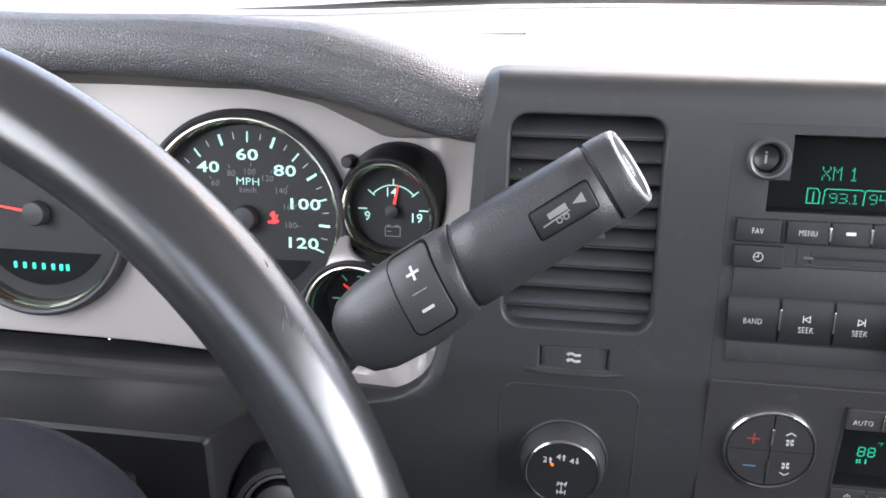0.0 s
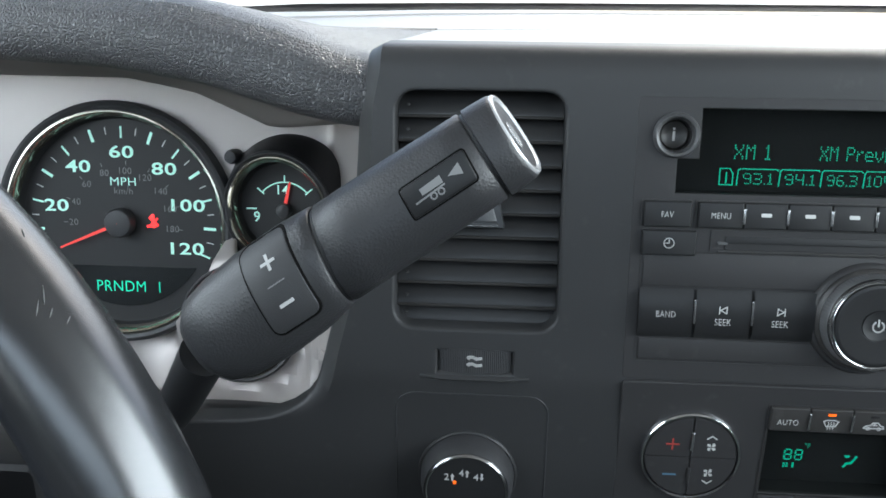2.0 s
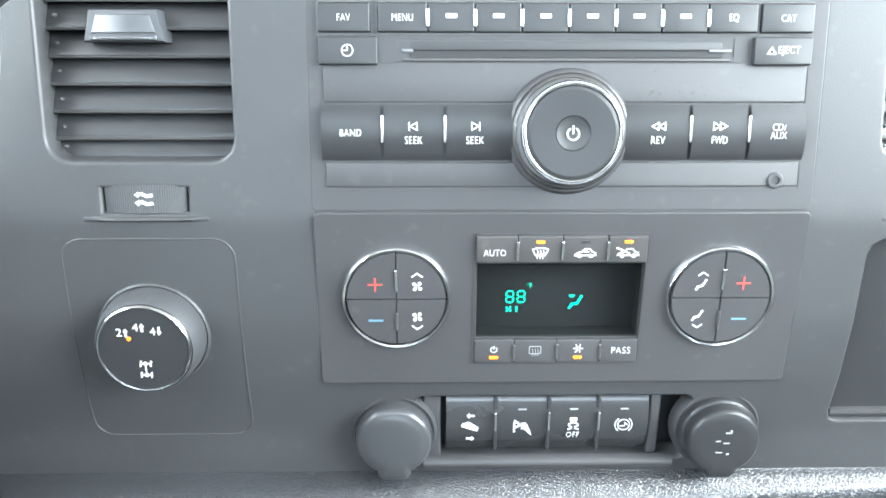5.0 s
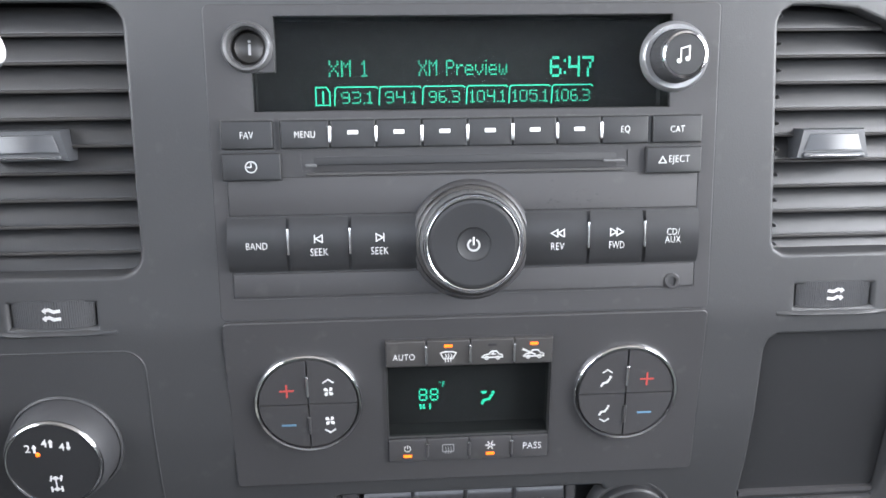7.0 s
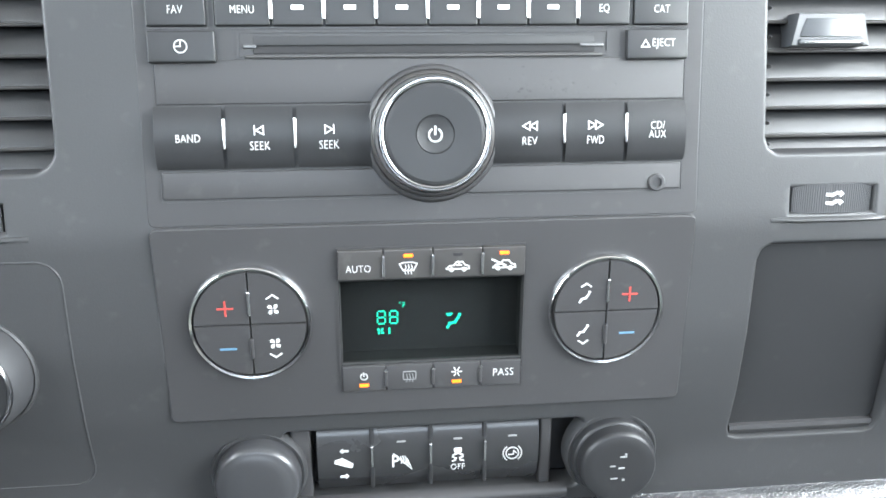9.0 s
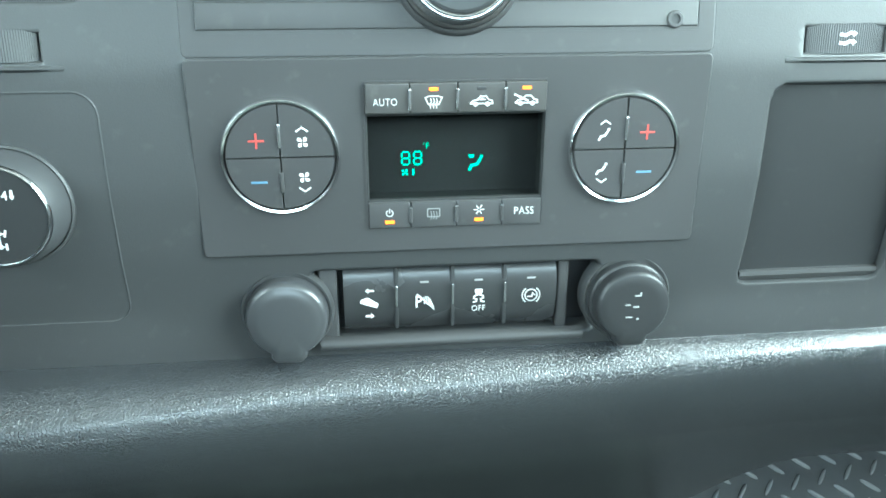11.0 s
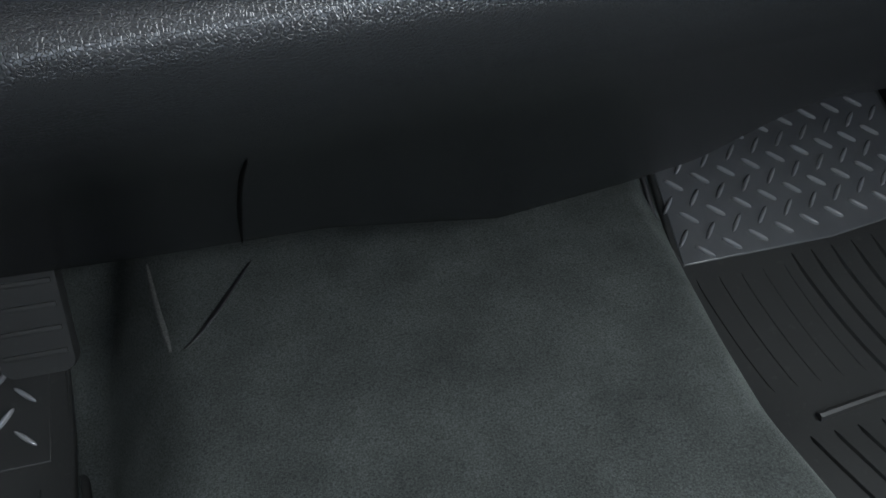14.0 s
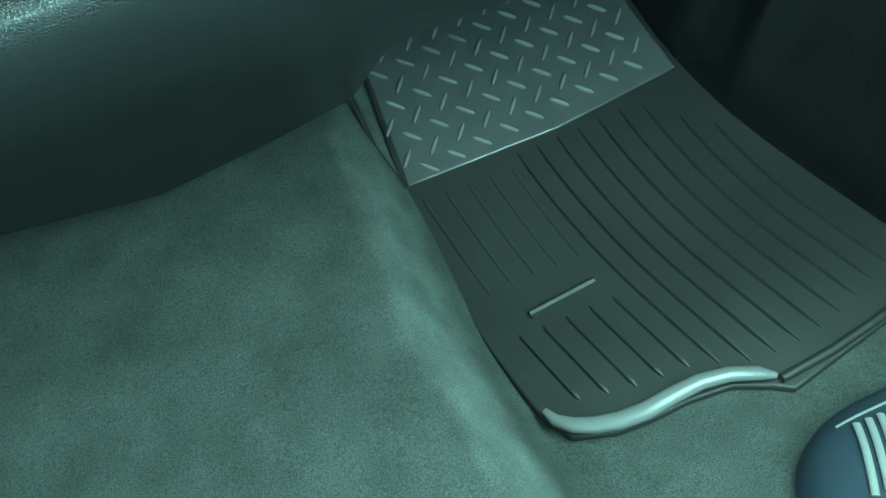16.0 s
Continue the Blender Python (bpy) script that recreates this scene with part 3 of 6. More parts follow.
def tunnel(x, y):
    """Carpeted tunnel and floor: flat floor, sloped sides with a soft shoulder, toe board rising ahead."""
    floor = 0.085 + ramp(y)
    right = lerp(y, [(-0.6, 0.19), (-0.1, 0.176), (0.03, 0.166), (0.13, 0.172), (0.3, 0.192), (0.5, 0.21)])
    left = lerp(y, [(-0.6, -0.165), (0.0, -0.180), (0.3, -0.206), (0.5, -0.22)])
    crown = 0.198 + 0.10 * max(0.0, y - 0.05) + 0.006 * math.sin(9 * x + 4 * y)
    h = crown
    if x > right:
        h = crown - lerp(x - right, [(0, 0), (0.012, 0.006), (0.026, 0.026), (0.05, 0.068), (0.075, 0.112), (0.09, 0.2)])
    if x < left:
        h = crown - lerp(left - x, [(0, 0), (0.016, 0.005), (0.040, 0.024), (0.066, 0.064), (0.085, 0.112), (0.10, 0.2)])
    return (x, y, max(h, floor))


bm = grid(tunnel, span(-0.76, 0.76, 260), span(-1.35, 0.55, 170))
for v in bm.verts:
    v.co.z += 0.0015 * noise.noise(v.co * 16) + 0.0006 * noise.noise(v.co * 60)
for _ in range(4):
    bmesh.ops.smooth_vert(bm, verts=bm.verts[:], factor=0.5, use_axis_x=False, use_axis_y=False, use_axis_z=True)
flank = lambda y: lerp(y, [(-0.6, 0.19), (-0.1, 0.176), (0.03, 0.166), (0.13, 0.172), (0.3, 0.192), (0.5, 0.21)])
# band of painted light along the right shoulder, with uneven edges
wear_or_light = bm.verts.layers.float.new("wear_or_light")
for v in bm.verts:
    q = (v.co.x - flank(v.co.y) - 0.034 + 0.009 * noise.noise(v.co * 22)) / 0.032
    v[wear_or_light] = max(0.0, 1 - q * q) ** 0.7 * (0.8 + 0.4 * noise.noise(v.co * 45)) if -0.6 < v.co.y < 0.36 else 0.0
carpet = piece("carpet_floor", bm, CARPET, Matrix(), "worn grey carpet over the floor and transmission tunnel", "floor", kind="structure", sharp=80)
piece("floor_pan", slab([(-0.78, -1.37), (0.78, -1.37), (0.78, 0.57), (-0.78, 0.57)], 0.03, 0.06), TRIM, Matrix(), "steel floor pan under the carpet", "floor", kind="structure")

# ---------------- cab shell ----------------
def wall(name, pts, thick, mat, label, hole=None, outline=None):
    """A flat wall from 3D corners (u, v frame) with an optional opening."""
    o, u, v, w, h = pts
    o, u, v = Vector(o), Vector(u), Vector(v)
    n = u.cross(v).normalized()
    holes = [hole] if hole else []
    bm = plate(outline or [(0, 0), (w, 0), (w, h), (0, h)], holes, lambda x, y, d: tuple(o + u * x + v * y + n * d), step=0.12, depth=thick, lip=0.006)
    return piece(name, bm, mat, Matrix(), label, "wall", kind="structure")


wall("wall_left", ((-0.78, -1.4, 0.03), (0, 1, 0), (0, 0, 1), 1.95, 1.45), 0.05, TRIM, "grey door trim and frame with an open window", rr(0.35, 1.6, 0.72, 1.30, 0.06), [(0, 0), (1.95, 0), (1.95, 0.755), (1.80, 0.765), (1.72, 1.45), (0, 1.45)])
wall("wall_right", ((0.78, 0.55, 0.03), (0, -1, 0), (0, 0, 1), 1.95, 1.45), 0.05, TRIM, "grey door trim and frame with an open window", rr(0.35, 1.6, 0.72, 1.30, 0.06), [(0, 0), (1.95, 0), (1.95, 1.45), (0.23, 1.45), (0.15, 0.765), (0, 0.755)])
wall("wall_rear", ((0.78, -1.4, 0.03), (-1, 0, 0), (0, 0, 1), 1.56, 1.45), 0.05, TRIM, "plain grey cab back wall with a rear window opening", rr(0.16, 1.40, 0.90, 1.28, 0.05))
piece("ceiling", slab([(-0.80, -1.45), (0.80, -1.45), (0.80, 0.22), (-0.80, 0.22)], 1.48, 1.52), HEADLINER, Matrix(), "light grey cloth headliner", "ceiling", kind="structure")
bm = grid(lambda x, s: (x, 0.20 + 0.20 * s + 0.05 * s * (1 - (x / 0.75) ** 2), 1.478 - 0.165 * s), span(-0.78, 0.78, 12), span(0, 1, 4))
bmesh.ops.solidify(bm, geom=bm.faces[:], thickness=0.02)
piece("windscreen_header", bm, HEADLINER, Matrix(), "light grey cloth header above the windscreen", "ceiling", kind="structure")
wall("firewall", ((-0.78, 0.56, 0.03), (1, 0, 0), (0, 0, 1), 1.56, 0.755), 0.03, TRIM, "dark firewall behind the dash")
shield = grid(lambda x, s: (x, 0.86 - 0.66 * s + 0.06 * (1 - (x / 0.75) ** 2), 0.805 + 0.69 * s), span(-0.75, 0.75, 12), span(0, 1, 8))
ws = piece("windscreen", shield, glass, Matrix(), "raked clear windscreen glass", "window", kind="structure", sharp=80)
ws.visible_shadow = False
EDGE = [(-0.56, 0.515), (-0.45, 0.545), (-0.33, 0.65), (-0.254, 0.73), (-0.10, 0.79), (0.05, 0.80), (0.30, 0.80), (0.75, 0.72)]
bm = grid(lambda x, s: (x, lerp(x, EDGE) - 0.02 * s, 0.806 + 0.009 * s * min(1.0, 0.1 + (x + 0.56) / 0.2)), span(-0.56, 0.75, 36), span(0, 1, 2))
bmesh.ops.solidify(bm, geom=bm.faces[:], thickness=0.003)
piece("windscreen_border", bm, FRIT, Matrix(), "dark border strip along the windscreen base", "trim", kind="structure")
g = bmesh.new()
loft(g, [[(-60, -60, -0.62), (60, -60, -0.62), (60, 60, -0.62), (-60, 60, -0.62)], [(-60, -60, -0.6), (60, -60, -0.6), (60, 60, -0.6), (-60, 60, -0.6)]])
piece("ground", g, ASPHALT, Matrix(), "pale sunlit concrete ground outside", "ground", kind="structure")


# ---------------- small symbols ----------------
def power_icon(x, y, s, z):
    bm = stroke(arc(x, y, s, 125, 415, 20), s * 0.3, z, z + 0.0002)
    return stroke([(x, y + s * 0.15), (x, y + s * 1.25)], s * 0.3, z, z + 0.0002, bm)


def fan_icon(x, y, s, z):
    bm = bmesh.new()
    for k in range(4):
        a = 45 + 90 * k
        c, w = math.cos(radians(a)), math.sin(radians(a))
        slab([(x + s * (u * c - v * w), y + s * (u * w + v * c)) for u, v in ((0.12, 0.0), (0.6, -0.32), (1.0, -0.12), (1.02, 0.25), (0.7, 0.42), (0.4, 0.2))], z, z + 0.0002, bm)
    return bm


def chevron(x, y, s, z, up=1, bm=None):
    return stroke([(x - s, y), (x, y + up * s * 0.7), (x + s, y)], s * 0.28, z, z + 0.0002, bm)


def car_icon(x, y, s, z, slash=False):
    pts = [(-1, -0.1), (-0.75, 0.12), (-0.35, 0.2), (-0.1, 0.5), (0.4, 0.5), (0.65, 0.2), (0.95, 0.1), (1, -0.15), (-1, -0.15)]
    bm = stroke([(x + a * s, y + b * s) for a, b in pts], s * 0.12, z, z + 0.0002, closed=True)
    for cx in (-0.55, 0.55):
        stroke(arc(x + cx * s, y - 0.2 * s, 0.16 * s, 0, 360, 8), s * 0.1, z, z + 0.0002, bm)
    if slash:
        return stroke([(x - 1.05 * s, y + 0.6 * s), (x + 0.1 * s, y + 0.05 * s)], s * 0.16, z, z + 0.0002, bm)
    return stroke([(x + 0.3 * s, y + 0.2 * s), (x - 0.1 * s, y + 0.2 * s), (x + 0.1 * s, y + 0.34 * s)], s * 0.1, z, z + 0.0002, bm)


def seat_icon(x, y, s, z):
    """A seated figure in outline."""
    bm = stroke([(x - 1.0 * s, y - 0.9 * s), (x - 0.7 * s, y - 0.35 * s), (x, y - 0.2 * s), (x + 0.42 * s, y + 0.45 * s)], 0.36 * s, z, z + 0.0002)
    return slab(arc(x + 0.62 * s, y + 0.9 * s, 0.24 * s, 0, 330, 10), z, z + 0.0002, bm)


def demist_icon(x, y, s, z):
    bm = stroke([(x - s, y + 0.45 * s), (x - 0.5 * s, y + 0.62 * s), (x + 0.5 * s, y + 0.62 * s), (x + s, y + 0.45 * s), (x + 0.6 * s, y - 0.35 * s), (x - 0.6 * s, y - 0.35 * s)], 0.13 * s, z, z + 0.0002, closed=True)
    for k in (-0.35, 0, 0.35):
        stroke([(x + k * s, y + 0.3 * s), (x + (k + 0.1) * s, y), (x + (k - 0.08) * s, y - 0.3 * s), (x + k * s, y - 0.75 * s)], 0.11 * s, z, z + 0.0002, bm)
    return bm


def bars(x, y, w, h, z):
    return rbox(x - w / 2, x + w / 2, y - h / 2, y + h / 2, z, z + 0.0002, min(w, h) * 0.2, 0.00005)


DOTS = {"X": (17, 17, 10, 4, 10, 17, 17), "M": (17, 27, 21, 17, 17, 17, 17), "1": (2, 6, 2, 2, 2, 2, 7), " ": (0,) * 7, "P": (30, 17, 17, 30, 16, 16, 16),
        "r": (0, 0, 11, 12, 8, 8, 8), "e": (0, 0, 14, 17, 31, 16, 15), "v": (0, 0, 17, 17, 17, 10, 4), "i": (1, 0, 1, 1, 1, 1, 1), "w": (0, 0, 17, 17, 21, 21, 10),
        "6": (14, 16, 16, 30, 17, 17, 14), ":": (0, 1, 0, 0, 0, 1, 0), "4": (17, 17, 17, 31, 1, 1, 1), "7": (31, 1, 2, 2, 4, 4, 4), "9": (14, 17, 17, 15, 1, 1, 14),
        "3": (30, 1, 1, 14, 1, 1, 30), ".": (0, 0, 0, 0, 0, 0, 1), "0": (14, 17, 17, 17, 17, 17, 14), "5": (31, 16, 30, 1, 1, 17, 14)}
WIDE = {"1": 3, " ": 3, "i": 1, ":": 1, ".": 1, "r": 4}


def dots(text, cx, cy, w, h, parent, z, fill=0.66):
    """Dot-matrix lettering fitted to a width and height."""
    cols = sum(WIDE.get(c, 5) + 1 for c in text) - 1
    px, py = w / cols, h / 7
    bm = bmesh.new()
    at = 0
    for c in text:
        k = WIDE.get(c, 5)
        for r, bits in enumerate(DOTS[c]):
            for q in range(k):
                if bits >> (k - 1 - q) & 1:
                    x, y = cx - w / 2 + (at + q + 0.5) * px, cy + h / 2 - (r + 0.5) * py
                    a, b = px * fill / 2, py * fill / 2
                    slab([(x - a, y - b), (x + a, y - b), (x + a, y + b), (x - a, y + b)], z, z + 0.0001, bm)
        at += k + 1
    return part("lettering", bm, VFD, parent)


# ---------------- radio ----------------
radio = thing("radio", facing(0, 0, 0.70, 7.4), "black factory car radio with lit teal display and round volume knob", "radio")
# the display opening, cut in at one corner where the info button sits
WINDOW = [(0.0805, 0.0870), (-0.0735, 0.0870), (-0.0735, 0.0662), (-0.0825, 0.0662), (-0.0825, 0.0510), (0.0805, 0.0510)]
INFO = arc(-0.0833, 0.0755, 0.0070, 0, 352, 44)
flat_face = lambda x, y, d: (x, y, 0.0002 + d)
part("faceplate", plate(rr(-0.0991, 0.0991, -0.0307, 0.0908, 0.002), [WINDOW, INFO], flat_face, step=0.012, depth=0.0022, lip=0.0005), FACE, radio)
part("display_well", frame_ring(-0.0860, 0.0835, 0.0480, 0.0895, -0.0172, -0.0124, 0.0030, 0.001), BACKING, radio)
lens = part("display", rbox(-0.0930, 0.0925, 0.0470, 0.0900, -0.0215, -0.0172, 0.0008, 0.0004), BACKING, radio, "deep-set black display with teal segments")
pane = part("display_lens", slab([(0.0803, 0.0868), (-0.0733, 0.0868), (-0.0733, 0.0660), (-0.0823, 0.0660), (-0.0823, 0.0512), (0.0803, 0.0512)], -0.0008, 0.0004), SMOKE, radio, "smoked glossy lens over the display")
pane.visible_shadow = False
part("centre_panel", rbox(-0.0935, 0.0925, 0.0112, 0.0262, -0.002, 0.0007, 0.0006, 0.0004), FACE, radio, "scuffed grey plastic panel")
part("lower_strip", rbox(-0.0935, 0.0925, -0.0215, -0.0118, -0.002, 0.0008, 0.0006, 0.0005), FACE, radio)
part("outline", frame_ring(-0.0945, 0.0935, -0.0228, 0.0262, -0.001, 0.0004, 0.0005, 0.001), FACE, radio)
DZ = -0.0171
far_x = lambda x: 1.058 * x + 0.0010
far_y = lambda y: 0.0683 + 1.058 * (y - 0.067)
dots("XM 1", far_x(-0.0450), far_y(0.0668), 0.0156, 0.0066, lens, DZ)
dots("XM Preview", far_x(-0.0010), far_y(0.0668), 0.0363, 0.0064, lens, DZ)
dots("6:47", far_x(0.0414), far_y(0.0668), 0.0182, 0.0083, lens, DZ, 0.86)
tx = [far_x(x) for x in (-0.0505, -0.0335, -0.0168, 0.0002, 0.0168, 0.0335, 0.0502)]
for a, b, s in zip(tx, tx[1:], ("93.1", "94.1", "96.3", "104.1", "105.1", "106.3")):
    mark("preset_tab", lens, VFD, stroke([(a, far_y(0.0532)), (a + 0.0004, far_y(0.0592)), (a + 0.0012, far_y(0.0599)), (b - 0.0012, far_y(0.0599)), (b - 0.0006, far_y(0.0594))], 0.00044, DZ, DZ + 0.0002))
    dots(s, (a + b) / 2, far_y(0.0559), 0.0129 if len(s) == 4 else 0.0146, 0.0050, lens, DZ)
m = stroke([(far_x(x), far_y(y)) for x, y in ((-0.0575, 0.0532), (-0.0575, 0.0599), (-0.0535, 0.0599), (-0.0522, 0.058), (-0.0522, 0.0532))], 0.00047, DZ, DZ + 0.0002, closed=True)
mark("page_mark", lens, VFD, stroke([(far_x(-0.0548), far_y(0.0540)), (far_x(-0.0548), far_y(0.0582))], 0.0006, DZ, DZ + 0.0002, m))
# worn specks on the panel beside the knob
rnd = random.Random(4)
m = bmesh.new()
for _ in range(46):
    x, y, w = rnd.gauss(0.041, 0.012), 0.0112 + abs(rnd.gauss(0.003, 0.0035)), rnd.uniform(0.0002, 0.0006)
    if 0.023 < x < 0.088 and y < 0.024:
        slab([(x - w, y - w * 0.4), (x + w, y - w * 0.6), (x + w * 1.2, y + w * 0.4), (x - w * 0.5, y + w * 0.7)], 0.0007, 0.00076, m)
tagged(mark("scuff", radio, BLACK, m), kind="stuff")


def key(x0, x1, y0, y1, text="", size=0.0029, mat=BUTTON, height=0.0024, parent=None, bulge=0.0, dy=0.0, width=0.76):
    ob = part("button", rbox(x0, x1, y0, y1, -0.004, height, 0.0006, 0.0006, bulge=bulge), mat, parent or radio)
    if text:
        letters(text, (x0 + x1) / 2, (y0 + y1) / 2 + dy, size, WHITE, ob, height + bulge + 0.0001, width=width)
    return ob


def well(x0, x1, y0, y1, parent):
    part("surround", frame_ring(x0 - 0.0007, x1 + 0.0007, y0 - 0.0007, y1 + 0.0007, -0.001, 0.0006, 0.0005, 0.0009), GLOSSY, parent)


def metal_bar(x, y, h, parent, z=0.0022, w=0.0017):
    part("divider_bar", rbox(x - w * 0.38, x + w * 0.38, y - h / 2, y + h / 2, -0.002, z + 0.0009, 0.0004, 0.0004), SATIN, parent, "bright satin metal divider")


for x0, x1, y0, y1, s in ((-0.0948, -0.0752, 0.0372, 0.0480, "FAV"), (0.0732, 0.0930, 0.0372, 0.0480, "CAT")):
    key(x0, x1, y0, y1, s)
    well(x0, x1, y0, y1, radio)
edges = [-0.0725, -0.0535, -0.0357, -0.0180, -0.0002, 0.0174, 0.0350, 0.0526, 0.0718]
for i, (a, b) in enumerate(zip(edges, edges[1:])):
    k = key(a + 0.0003, b - 0.0003, 0.0372, 0.0480, "MENU" if i == 0 else "EQ" if i == 7 else "")
    if 0 < i < 7:
        mark("preset_mark", k, WHITE, bars((a + b) / 2, 0.0432, 0.0042, 0.0016, 0.0025))
well(-0.0725, 0.0718, 0.0372, 0.0480, radio)
for x in edges[1:-1]:
    metal_bar(x, 0.0425, 0.0066, radio)
k = key(-0.0948, -0.0725, 0.0252, 0.0357, height=0.003)
mark("clock_mark", k, WHITE, stroke([(-0.0838, 0.0305), (-0.0838, 0.0320)], 0.0004, 0.0031, 0.0033, stroke([(-0.0853, 0.0305), (-0.0838, 0.0305)], 0.0004, 0.0031, 0.0033, stroke(arc(-0.0838, 0.0305, 0.0021, 0, 360, 20), 0.0004, 0.0031, 0.0033))))
k = key(0.0708, 0.0930, 0.0252, 0.0357, height=0.003)
letters("EJECT", 0.0840, 0.0305, 0.0030, WHITE, k, 0.0031, width=0.82)
mark("eject_mark", k, WHITE, stroke([(0.0757, 0.0294), (0.0787, 0.0294), (0.0772, 0.0318)], 0.0004, 0.0031, 0.0033, closed=True))
slot = part("disc_slot", frame_ring(-0.066, 0.065, 0.0272, 0.0362, -0.004, 0.0006, 0.0012, 0.0008), FACE, radio, "dark disc slot with pale end guides")
part("slot_gap", rbox(-0.0600, 0.0590, 0.0308, 0.0338, -0.003, 0.0009, 0.0008, 0.0001), BLACK, slot)
part("slot_ramp", loft(bmesh.new(), [[(x, 0.0282, -0.002), (x, 0.0308, -0.002), (x, 0.0308, 0.0003), (x, 0.0282, 0.0013)] for x in span(-0.0600, 0.0590, 8)]), BUTTON, slot)
part("slot_lip", rbox(-0.0630, 0.0622, 0.0266, 0.0276, -0.001, 0.0012, 0.0004, 0.0003), GLOSSY, slot)
for x0, x1 in ((-0.0634, -0.0590), (0.0540, 0.0626)):
    part("guide", rbox(x0, x1, 0.0299, 0.0312, -0.001, 0.0012, 0.0004, 0.0003), DULL, slot, "dull metal slot guide")
row = [(-0.0945, -0.0718, "BAND"), (-0.0704, -0.0477, "SEEK"), (-0.0463, -0.0205, "SEEK"), (0.0205, 0.0472, "REV"), (0.0486, 0.0700, "FWD"), (0.0714, 0.0930, "CD/\nAUX")]
for i, (a, b, s) in enumerate(row):
    bm = grid(lambda x, v: (x, v, 0.0034 - 0.9 * (v / 0.0108) ** 2 * 0.0022 + 0.0004 * (1 if v > -0.0100 else 0)), span(a, b, 4), span(-0.0108, 0.0105, 14))
    bmesh.ops.solidify(bm, geom=bm.faces[:], thickness=0.004)
    k = part("button", bm, BUTTON, radio, "rounded black radio button")
    cx = (a + b) / 2 if i not in (2, 3) else (a + b) / 2 + (-0.002 if i == 2 else 0.0015)
    if i in (0, 5):
        letters(s, cx, -0.0002 if i == 0 else 0.0003, 0.0030, WHITE, k, 0.0040, width=0.76)
    else:
        letters(s, cx, -0.0030, 0.0032, WHITE, k, 0.0040, width=0.76 if s != "FWD" else 0.66)
        m = bmesh.new()
        d = 1 if i in (2, 4) else -1
        for off in ((0.0,) if i in (1, 2) else (-0.0013, 0.0013)):
            stroke([(cx + off - d * 0.0013, 0.0037), (cx + off - d * 0.0013, 0.0008), (cx + off + d * 0.0013, 0.00225)], 0.00042, 0.0039, 0.0041, m, closed=True)
        if i in (1, 2):
            stroke([(cx + d * 0.0017, 0.0037), (cx + d * 0.0017, 0.0008)], 0.00042, 0.0039, 0.0041, m)
        mark("track_mark", k, WHITE, m)
for x in (-0.0711, -0.0470, 0.0479, 0.0707):
    metal_bar(x, 0.0012, 0.0106, radio, z=0.0034, w=0.0015)
part("jack_socket", lathe([(0.0032, -0.002), (0.0033, 0.0012), (0.0028, 0.0016), (0.0018, 0.0016), (0.0016, -0.004)], 0.0835, -0.0190, 24), FACE, radio, "small round aux socket")
part("jack_hole", lathe([(0.0017, -0.003), (0.0017, 0.0009), (0.0001, 0.0009)], 0.0835, -0.0190, 16), BLACK, radio)
vol = part("volume_knob", lathe([(0.0245, -0.002), (0.0243, 0.0012), (0.0232, 0.0030), (0.0224, 0.0034)], 0.0008, 0, 64), FACE, radio, "large round volume knob with chrome ring")
part("collar", lathe([(0.0222, 0.0030), (0.0214, 0.0048), (0.0207, 0.0052), (0.0206, 0.004)], 0.0008, 0, 72), GLOSSY, vol, "smooth grey collar")
part("grip", lathe([(0.0206, 0.004), (0.0203, 0.0075), (0.0198, 0.0105), (0.0190, 0.0112)], 0.0008, 0, 180, knurl=0.0005, teeth=1), IRON, vol, "finely knurled black grip")
part("rim", lathe([(0.0196, 0.0105), (0.0194, 0.0119), (0.0191, 0.0124), (0.0187, 0.0124), (0.0185, 0.0119)], 0.0008, 0, 72), POLISHED, vol, "polished metal rim")
part("inner_rim", lathe([(0.0186, 0.0116), (0.0184, 0.0125), (0.0181, 0.0128), (0.0177, 0.0126), (0.0174, 0.0118)], 0.0008, 0, 72), POLISHED, vol, "polished metal rim")
cap = part("cap", lathe([(0.0175, 0.0118), (0.0173, 0.0127), (0.0160, 0.0130), (0.0068, 0.0126), (0.0064, 0.0123), (0.0060, 0.0120), (0.0001, 0.0116)], 0.0008, 0, 64), BUTTON, vol, "flat black knob face", sharp=12)
part("centre_dish", lathe([(0.0064, 0.0120), (0.0063, 0.0127), (0.0056, 0.0124), (0.0001, 0.0120)], 0.0008, 0, 40), BLACK, vol)
mark("power_mark", vol, WHITE, power_icon(0.0008, -0.0002, 0.0022, 0.0126))
ik = part("info_knob", lathe([(0.0096, 0.0), (0.0094, 0.0020), (0.0086, 0.0030), (0.0076, 0.0026), (0.0071, 0.0010), (0.0068, -0.0100)], -0.0833, 0.0755, 40), DULL, radio, "small info button deep in a dull grey ring")
part("cap", lathe([(0.0064, -0.012), (0.0063, -0.0052), (0.0055, -0.0044), (0.0050, -0.0048), (0.0001, -0.0049)], -0.0833, 0.0755, 36), GLOSSY, ik)
letters("i", -0.0833, 0.0757, 0.0064, WHITE, ik, -0.0048, bold=0.02)
mk = part("tune_knob", lathe([(0.0136, 0.0), (0.0134, 0.0018), (0.0122, 0.0032), (0.0104, 0.0030), (0.0100, 0.0015)], 0.0812, 0.0705, 48), IRON, radio, "knurled tuning knob in a dull metal ring")
part("grip", lathe([(0.0102, 0.0005), (0.0100, 0.006), (0.0094, 0.0118), (0.0088, 0.0122)], 0.0812, 0.0705, 96, knurl=0.00025, teeth=1), RUBBER_DIAL, mk)
